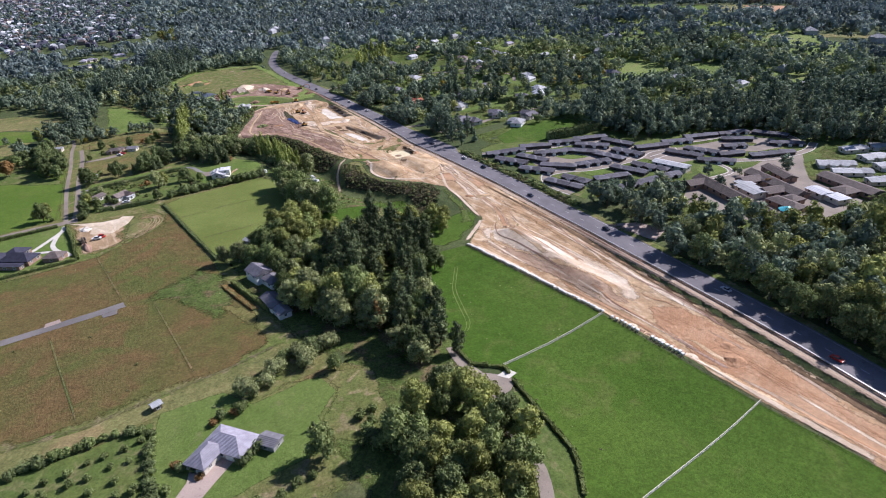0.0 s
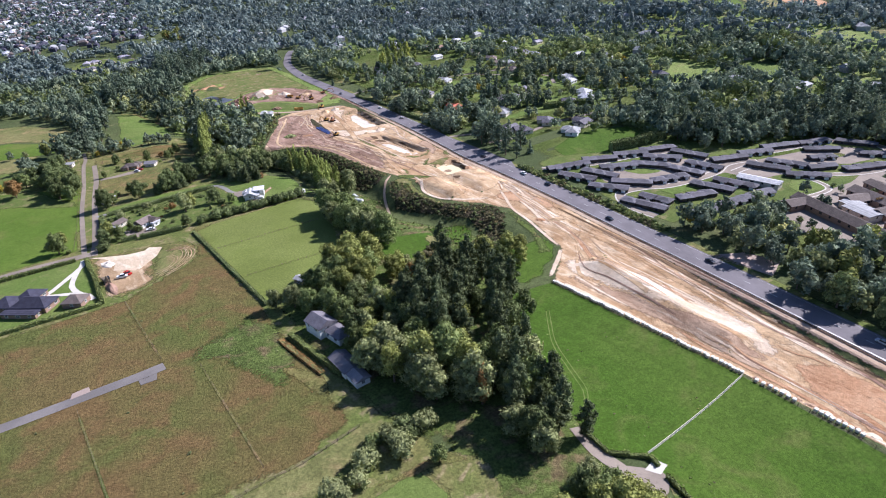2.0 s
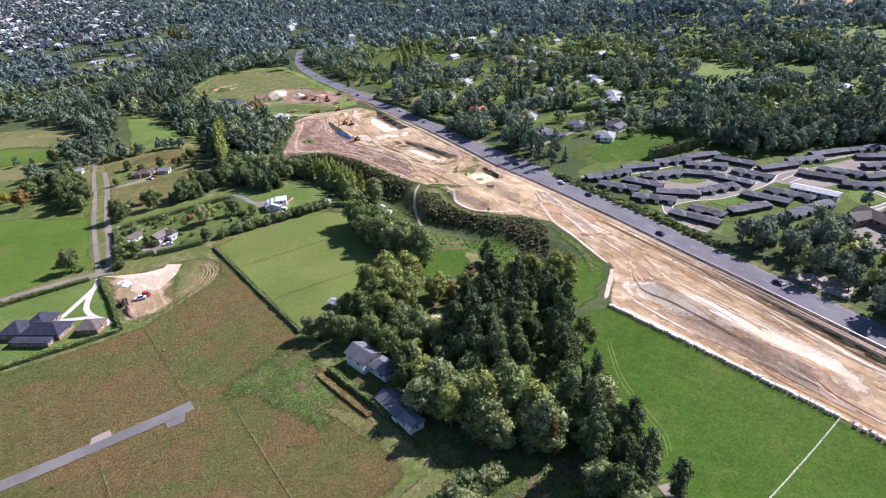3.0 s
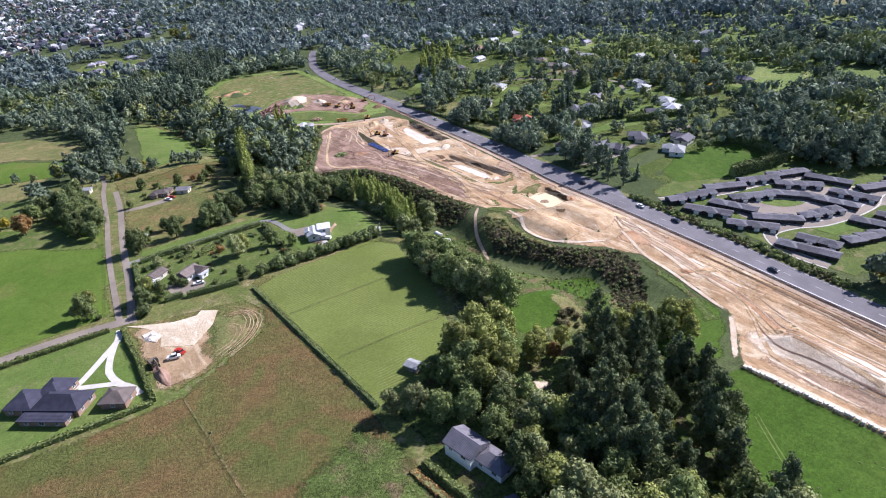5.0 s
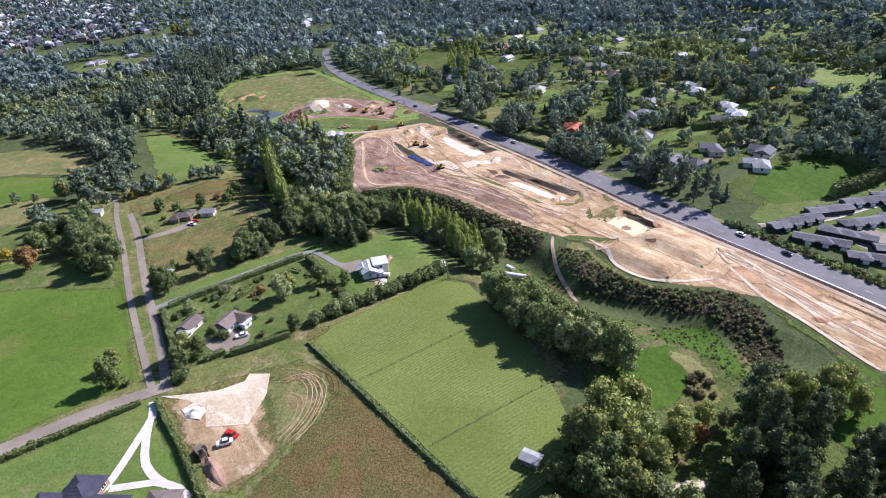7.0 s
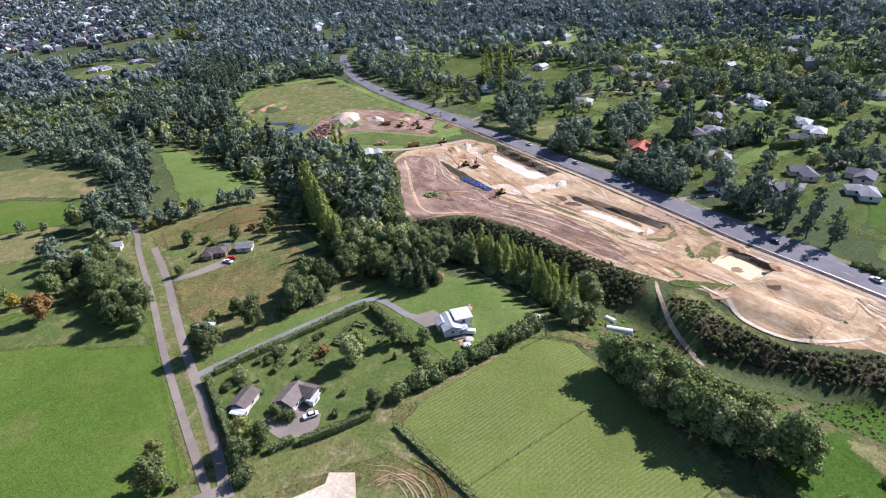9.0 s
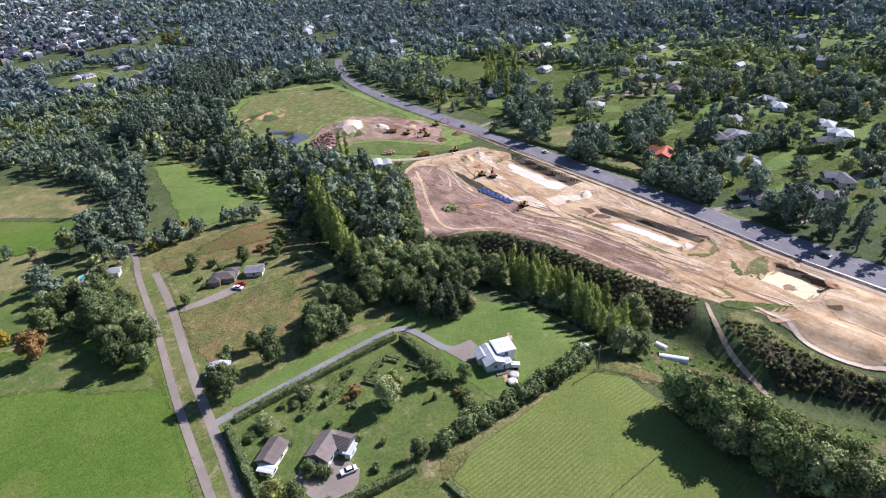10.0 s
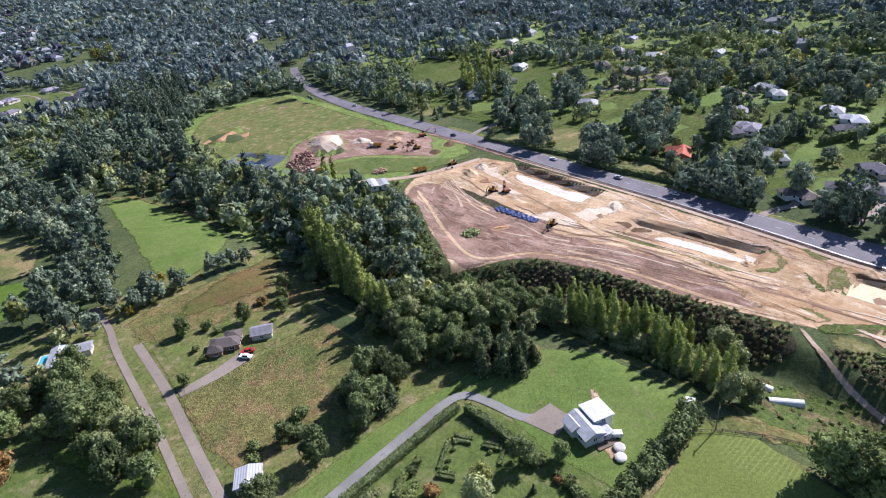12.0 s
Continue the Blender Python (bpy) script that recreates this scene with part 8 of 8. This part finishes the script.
for x, y, k, s in ((262, 352, "pine", 0.75), (266, 338, "pine", 0.7), (258, 362, "dark", 0.6), (268, 395, "dark", 0.8), (265, 402, "dark", 0.9), (272, 408, "dark", 0.9), (262, 412, "dark", 0.7), (276, 398, "green", 0.7), (284, 470, "dark", 0.8), (280, 478, "green", 0.8), (290, 480, "dark", 0.85),
                   (286, 460, "green", 0.6), (296, 428, "cypress", 0.6), (306, 452, "green", 0.6), (300, 420, "dark", 0.6)):
    plant(k, x, y, s)
grow([(262, 140), (284, 160), (300, 176), (284, 180), (268, 172)], 7.5, ["green", "dark", "dark", "grey", "pine"], 46, 0.6, 0.9)
# shelter belt behind the village and tall dark hedge by the paddock
grow([(350, 282), (350, 264), (352, 244), (378, 232), (402, 220), (424, 208), (440, 198), (560, 170), (600, 200), (490, 240), (420, 268), (370, 300)], 7.0, ["dark", "dark", "pine", "green"], 49, 0.7, 1.05)
grow([(432, 212), (470, 214), (560, 190), (610, 110), (520, 40), (440, 60), (400, 90), (452, 112), (446, 140), (428, 160), (436, 190)], 8.0, ["dark", "dark", "pine", "green"], 149, 0.75, 1.1)
for x, y, k, q in ((281, 172, "rust", 0.8), (277, 174, "cypress", 0.6), (268, 178, "cypress", 0.7), (286, 170, "green", 0.6), (334, 140, "rust", 0.7), (368, 148, "dark", 0.7), (364, 144, "dark", 0.65), (325, 172, "dark", 0.55), (317, 160, "green", 0.5), (312, 156, "dark", 0.55), (340, 160, "green", 0.4), (388, 188, "bush", 0.9), (391, 184, "bush", 0.8),
                   (284, 150, "green", 0.5), (290, 158, "bush", 1.0), (276, 140, "green", 0.6), (350, 148, "bush", 1.0), (360, 152, "darkbush", 0.9), (300, 170, "bush", 0.8), (346, 166, "bush", 0.8)):
    plant(k, x, y, q)
along([(280, 400), (300, 404), (321, 405), (351, 398), (361, 391)], 3.4, ["cypress", "dark", "cypress"], 50, 0.8, 1.0, 0.8)
# clumps among the country houses
for k, (poly, gap, kinds) in enumerate((([(259, 479), (290, 489), (301, 480), (283, 464), (259, 455), (254, 464)], 6.5, ["green", "dark", "dark"]), ([(254, 422), (270, 418), (284, 406), (270, 388), (252, 384), (250, 400)], 6.5, ["dark", "dark", "green", "grey"]), ([(307, 473), (360, 496), (364, 472), (334, 455), (297, 451)], 8.0, ["dark", "green", "dark", "gold"]),
                                        ([(320, 433), (354, 447), (349, 433), (316, 421)], 7.5, ["dark", "pine", "green"]), ([(300, 458), (316, 457), (292, 444), (284, 449)], 7.0, ["green", "dark", "rust"]), ([(293, 561), (349, 590), (371, 580), (323, 542), (292, 538)], 8.0, ["dark", "green", "cypress"]), ([(333, 538), (392, 573), (398, 557), (345, 528)], 8.5, ["dark", "green", "dark"]),
                                        ([(345, 639), (394, 672), (405, 643), (362, 600), (334, 604)], 9.0, ["dark", "poplar", "green"]), ([(272, 524), (310, 534), (290, 512), (274, 498), (265, 506)], 9.0, ["dark", "green", "darkbush"]), ([(276, 379), (297, 377), (282, 370), (263, 371)], 7.0, ["dark", "green"]), ([(252, 362), (272, 362), (280, 360), (254, 352)], 6.5, ["pine", "dark"]),
                                        ([(252, 350), (278, 356), (275, 349), (252, 342)], 6.5, ["pine", "pine", "dark"]), ([(441, 506), (465, 490), (423, 466), (387, 478)], 9.0, ["dark", "green", "grey"]), ([(481, 528), (488, 478), (535, 451), (521, 386), (436, 371), (417, 396), (443, 419), (446, 451), (423, 466)], 9.5, ["dark", "dark", "green", "gold", "grey"]))):
    grow(poly, gap, kinds, 70 + k, 0.7, 1.05)
RURAL = [(262, 340), (420, 345), (440, 400), (480, 530), (420, 590), (330, 640), (282, 620), (268, 560), (280, 480), (262, 420)]
GRASSY = [[(270, 540), (292, 534), (312, 514), (306, 496), (276, 486), (268, 496)], [(265, 454), (288, 447), (278, 433), (253, 425)], [(303, 390), (328, 393), (354, 391), (363, 374), (340, 372), (308, 381)], [(386, 473), (459, 470), (447, 458), (391, 449)]]
rw = random.Random(90)
for x, y in scatter(RURAL, 15.0, 91, 0.5):
    if not any(inside(x, y, q) for q in GRASSY) and not any((hx - x) ** 2 + (hy - y) ** 2 < 90 for hx, hy, _, _ in FAR_HOMES):
        if noise.noise(Vector((x * 0.025, y * 0.025, 3.0))) > -0.12:
            for _ in range(2):
                plant(rw.choice(["green", "dark", "dark", "darkbush", "cypress", "grey", "bush"]), x + rw.gauss(0, 3.5), y + rw.gauss(0, 3.5), rw.uniform(0.45, 0.85))
# more cover round the grove house
for x, y, k, s in ((76, 225, "green", 0.9), (74, 212, "dark", 0.9), (70, 205, "green", 0.8), (66, 196, "grey", 0.8), (79, 214, "light", 0.7)):
    plant(k, x, y, s)
# trees round the pool house and by the lane
grow([(2.9, 547), (11.9, 549.7), (24, 546), (23, 538), (9, 532), (9, 523), (26, 522), (25, 505), (22, 490), (14, 489), (7, 488), (-7, 496), (-10, 508), (-7.5, 526)], 7.5, ["green", "dark", "grey", "dark", "darkbush"], 53, 0.6, 0.85)
grow([(11, 492), (20, 492), (20.6, 474), (18, 451), (13, 445), (10, 459), (6, 470)], 7.0, ["green", "dark", "grey"], 54, 0.7, 0.95)
grow([(29, 600), (43, 607), (64, 596), (62, 573), (49, 566), (36, 546), (31, 534), (23, 542), (23, 560), (12, 563), (14, 579), (25, 576)], 8.5, ["dark", "green", "green", "pine", "darkbush"], 55, 0.6, 0.85)
grow([(50, 552), (62, 560), (70, 546), (71, 540), (55, 537), (40, 537), (35, 540)], 6.0, ["green", "dark", "bush"], 56, 0.4, 0.6)
grow([(40, 600), (62, 600), (70, 640), (78, 680), (60, 740), (20, 720), (36, 680), (46, 645)], 9.0, ["dark", "green", "pine", "green"], 57, 0.7, 1.0)
grow([(108, 580), (118, 585), (126, 640), (150, 640), (152, 700), (165, 735), (140, 760), (100, 740), (84, 700), (82, 676), (100, 678)], 8.5, ["dark", "green", "pine", "darkbush", "grey", "bush"], 58, 0.65, 1.0)
# willow, rusty and dark trees by the lane
for x, y, k, s in ((16, 567, "light", 0.75), (-6.5, 581, "dark", 0.5), (3, 573, "grey", 0.6), (40, 581, "gold", 0.5), (60, 552, "gold", 0.6), (52, 509, "dark", 0.5), (59, 505, "bush", 1.1), (91, 504, "green", 0.6), (109, 529, "dark", 0.5), (-17.6, 503, "gold", 0.8)):
    plant(k, x, y, s)
# coarse weeds standing in the paddock
for x, y, r in ((128, 167, 4), (120, 155, 3), (116, 124, 4), (112, 105, 3), (111, 97, 2.5), (106, 84, 3), (102, 70, 3), (140, 120, 2), (150, 160, 2)):
    rw = random.Random(int(x * 7 + y))
    for _ in range(6):
        plant(rw.choice(["bush", "drybush"]), x + rw.gauss(0, r), y + rw.gauss(0, r * 1.4), rw.uniform(0.10, 0.22), 0.5, 51, "", True)
# rough tufts in the brown field
rw = random.Random(52)
for _ in range(60):
    q = (rw.uniform(-40, 56), rw.uniform(178, 300))
    if abs(q[1] - 245) > 5 and noise.noise(Vector((q[0] * 0.04, q[1] * 0.04, 2))) > -0.1:
        plant(rw.choice(["bush", "rustbush", "greybush"]), q[0], q[1], rw.uniform(0.10, 0.24), 0.7, 52, "", True)
grow([(139, 463), (156, 489), (174, 516), (182, 535), (192, 542), (180, 556), (168, 540), (160, 518), (146, 492), (130, 472)], 2.6, ["drybush", "darkbush", "bush"], 66, 0.3, 0.7, "", True)
# weeds on the gully floor
rw = random.Random(64)
for x, y in scatter([(138, 350), (154, 350), (156, 325), (150, 305), (160, 285), (168, 262), (172, 243), (160, 228), (150, 250), (152, 272), (136, 282), (130, 300), (132, 330)], 4.0, 65):
    plant(rw.choice(["bush", "drybush", "bush", "darkbush"]), x, y, rw.uniform(0.14, 0.42), 0.7, 64, "", True)
grow([(149, 279), (160, 281), (171, 273), (172, 264), (163, 255), (154, 246), (147, 247), (154, 264)], 2.0, ["bush", "bush", "drybush"], 67, 0.10, 0.24, "", True)
# scrub on the gully banks
grow([(168, 338), (160, 324), (156, 312), (164, 296), (168, 282), (175, 272), (174, 263), (166, 254), (156, 241), (162, 236), (180, 249), (191, 261), (192, 272), (185, 282), (174, 290), (170, 302), (170, 314), (175, 326)], 1.7, ["drybush", "drybush", "drybush", "darkbush"], 47, 0.2, 0.42, "", True)
grow([(174, 349), (173, 373), (171.5, 393), (170, 415), (164.5, 437), (155, 447), (139, 462), (128, 473), (140, 448), (150, 432), (154, 410), (155, 385), (155, 360), (160, 346)], 1.7, ["drybush", "drybush", "drybush", "darkbush"], 48, 0.2, 0.42, "", True)

grow([(172, 900), (215, 960), (250, 950), (240, 870), (212, 830), (180, 770), (156, 745), (160, 830)], 9.0, ["pine", "pine", "dark"], 151, 0.6, 0.9)
grow([(86, 740), (101, 767), (117, 762), (103, 717), (87, 701)], 6.0, ["pine"], 152, 0.7, 0.95)
grow([(262, 1210), (300, 1230), (290, 1150), (264, 1140)], 8.0, ["rust", "light", "green"], 153, 0.7, 1.1)
plant_masses()

# ---- woods beyond, town, distance ----
OPEN = [EARTH,
        [(70, 0), (70, 40), (60, 110), (60, 260), (120, 350), (130, 420), (130, 470), (170, 540), (145, 640), (150, 730), (210, 792), (276, 780), (262, 640), (262, 560), (240, 500), (215, 300), (200, 150), (185, 0)],
        [(-100, 0), (70, 0), (70, 40), (60, 110), (60, 260), (130, 350), (110, 420), (106, 540), (36, 556), (36, 500), (20, 470), (-100, 500)],
        [(244, 302), (268, 306), (345, 280), (358, 262), (412, 238), (482, 208), (450, 120), (400, 96), (345, 84), (310, 95), (262, 180), (244, 205)],
        [(-60, 620), (-30, 700), (10, 690), (38, 655), (42, 625), (30, 575), (18, 556), (-15, 570), (-15, 588)],
        [(-140, 480), (120, 480), (112, 580), (126, 640), (165, 735), (140, 750), (60, 738), (-140, 730)],
        RURAL, [(277, 546), (311, 496), (300, 484), (270, 484)], [(264, 456), (280, 462), (279, 430), (262, 424)], [(309, 380), (327, 396), (354, 392), (364, 366), (328, 362)], [(270, 374), (304, 375), (310, 356), (284, 352), (266, 358)],
        [(394, 475), (440, 466), (468, 456), (423, 410), (386, 456)], [(480, 578), (514, 587), (540, 546), (506, 539)], [(290, 303), (312, 315), (351, 312), (353, 276), (304, 290)],
        [(66, 960), (92, 925), (140, 920), (190, 960), (190, 1030), (150, 1090), (100, 1060)], [(470, 720), (520, 735), (560, 700), (520, 670), (480, 685)], [(330, 560), (352, 545), (380, 520), (360, 505), (338, 520)], [(405, 500), (430, 520), (450, 500), (430, 480)],
        [(390, 400), (440, 395), (430, 360), (385, 365)], [(600, 480), (650, 490), (660, 440), (610, 430)], [(540, 330), (590, 350), (600, 310), (550, 300)], [(330, 480), (352, 470), (345, 450), (320, 455)], [(300, 600), (330, 610), (345, 585), (325, 575)]] + [q for q, _, _ in FAR_FIELDS]
BOXES = [(min(p[0] for p in q), max(p[0] for p in q), min(p[1] for p in q), max(p[1] for p in q), q) for q in OPEN]
ROAD_PTS = bend(HIGHWAY, 12.0)
LANES = [p for pts in ([(262, 552), (300, 566), (340, 563), (380, 556), (400, 534), (440, 520)], [(380, 556), (430, 604)], [(402, 534), (440, 470), (420, 440)], [(262, 380), (312, 395)]) for p in bend(pts, 6.0)]


def is_open(x, y):
    for a, b, c, d, q in BOXES:
        if a < x < b and c < y < d and inside(x, y, q):
            return True
    if x < 470 and y < 1010 and any((p.x - x) ** 2 + (p.y - y) ** 2 < 240 for p in ROAD_PTS):
        return True
    if x < 450 and y < 620 and any((p.x - x) ** 2 + (p.y - y) ** 2 < 40 for p in LANES):
        return True
    return any((hx - x) ** 2 + (hy - y) ** 2 < 170 for hx, hy, _, _ in FAR_HOMES)


def wood_points(near, far, gap, hgt, rad, seed, keep, streets=False):
    """Trees spread over the far land; streets: those inside the town alone."""
    rnd = random.Random(seed)
    out = []
    y = 20.0
    while y < far + 200:
        x = -0.12 * y - 60
        while x < far:
            d = math.hypot(x - 0, y - 200)
            if near <= d < far and y > 0.22 * x - 40 and in_town(x, y) == streets:
                px, py = x + rnd.uniform(-0.45, 0.45) * gap, y + rnd.uniform(-0.45, 0.45) * gap
                dens = noise.noise(Vector((px * 0.011, py * 0.011, seed))) + 0.5 * noise.noise(Vector((px * 0.03, py * 0.03, 9)))
                homes = 0.42 if 255 < px < 560 and 330 < py < 720 else 0.0
                if dens > (keep - 0.6 if px < 240 and not streets else keep + homes) and not is_open(px, py):
                    s = (0.5 + 1.15 * rnd.random() ** 1.6) * (1 + 0.5 * noise.noise(Vector((px * 0.009, py * 0.009, 4))))
                    out.append((px, py, hgt * s, rad * s * rnd.uniform(0.85, 1.15)))
            x += gap
        y += gap
    return np.array(out)


def in_town(x, y):
    return y > 1120 and x < 0.16 * y + 90


def sorted_woods(pts, kinds, near, lobes_each, sprays_each, spray, rng):
    """Parts the trees into kinds: each kind prefers its own drifts of the wood."""
    drift = np.array([noise.noise(Vector((p[0] * near, p[1] * near, 6.5))) for p in pts])
    rank = np.argsort(np.argsort(drift + rng.normal(0, 0.22, len(pts)))) / len(pts)
    lo = 0.0
    for leaf, share, lab in kinds:
        woods("woodland", lab, pts[(rank >= lo) & (rank < lo + share)], M[leaf], lobes_each, sprays_each, spray, rng)
        lo += share


rng = np.random.default_rng(42)
sorted_woods(wood_points(330, 700, 7.4, 9.5, 4.9, 1, -0.40), (("leaf_wood_hazed_dark", 0.34, "tall dark conifers among country houses"), ("leaf_wood_hazed", 0.38, "dark green trees among country houses"), ("leaf_mid", 0.20, "green trees among country houses"),
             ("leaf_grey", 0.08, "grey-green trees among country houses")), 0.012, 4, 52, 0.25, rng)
# from here outwards the leaf colours carry the haze of distance
sorted_woods(wood_points(700, 1300, 9.6, 11.0, 5.6, 2, -0.42), (("leaf_hazed_dark", 0.62, "distant dark green woods"), ("leaf_hazed", 0.38, "distant mixed green woods")), 0.007, 3, 30, 0.29, rng)
sorted_woods(wood_points(1300, 3000, 17.0, 11.0, 8.0, 3, -0.35), (("leaf_hazed_dark", 0.5, "far dark woods with bluish haze in their colour"), ("leaf_hazed", 0.5, "far green woods with bluish haze in their colour")), 0.004, 2, 10, 0.42, rng)
woods("street_trees", "small dark trees between the roofs of a distant town", wood_points(1050, 2600, 14.5, 8.0, 5.4, 4, -0.45, True), M["leaf_hazed_dark"], 1, 7, 0.5, rng)


# the far town: pale roofs and walls
def town(name, label, material, n, seed, x0, x1, y0, y1, size):
    rnd = random.Random(seed)
    bm_v, bm_f = [], []
    for k in range(n):
        y = rnd.uniform(y0, y1)
        x = rnd.uniform(x0, x1) + 0.18 * (y - y0) * (0.2 + rnd.random())
        if is_open(x, y):
            continue
        w, d, hh, a = rnd.uniform(0.7, 1.6) * size, rnd.uniform(0.6, 1.0) * size, rnd.uniform(3.5, 6.5), rnd.uniform(0, 3.14)
        z, i = h1(x, y), len(bm_v)
        c, s = math.cos(a), math.sin(a)
        for px, py, pz in ((-w, -d, -1), (w, -d, -1), (w, d, -1), (-w, d, -1), (-w, -d, hh), (w, -d, hh), (w, d, hh), (-w, d, hh), (-w * 0.5, 0, hh + 3), (w * 0.5, 0, hh + 3)):
            bm_v.append((x + c * px / 2 - s * py / 2, y + s * px / 2 + c * py / 2, z + pz))
        bm_f += [[i + q for q in f] for f in ((0, 1, 5, 4), (1, 2, 6, 5), (2, 3, 7, 6), (3, 0, 4, 7), (4, 5, 9, 8), (6, 7, 8, 9), (5, 6, 9), (7, 4, 8))]
    tagged(new(name, mesh_of(name, bm_v, bm_f, material)), label, "houses", kind="stuff")


town("far_town", "pale roofs of a distant town", M["town_wall"], 420, 1, -350, 240, 1230, 3400, 10)
town("far_town", "white buildings of a distant town", M["roof_white"], 130, 2, -300, 200, 1260, 2600, 13)
town("far_town", "dark roofs of a distant town", M["roof_dark"], 800, 3, -350, 250, 1200, 3400, 10)
town("far_town", "brown roofs of a distant town", M["roof_brown"], 450, 4, -350, 250, 1200, 3400, 10)
for k, (x, y) in enumerate(((70, 986), (86, 974), (116, 1030), (178, 981), (163, 972), (168, 1044), (113, 974), (51, 978), (128, 1036), (186, 1000))):
    house(x, y, 37 * k, [(0, 0, 15, 9, 2.8, 2.2, "hip"), (4, -5, 7, 7, 2.8, 1.8, "hip")], "cream_wall", ("roof_slate", "roof_dark", "roof_lilac")[k % 3], "dark-roofed new house of a subdivision", detail=False)
town("far_houses", "scattered pale houses in distant woods", M["town_wall"], 60, 5, 250, 800, 700, 1300, 15)
town("far_houses", "scattered houses in distant woods", M["roof_pale"], 40, 6, 450, 900, 250, 900, 14)
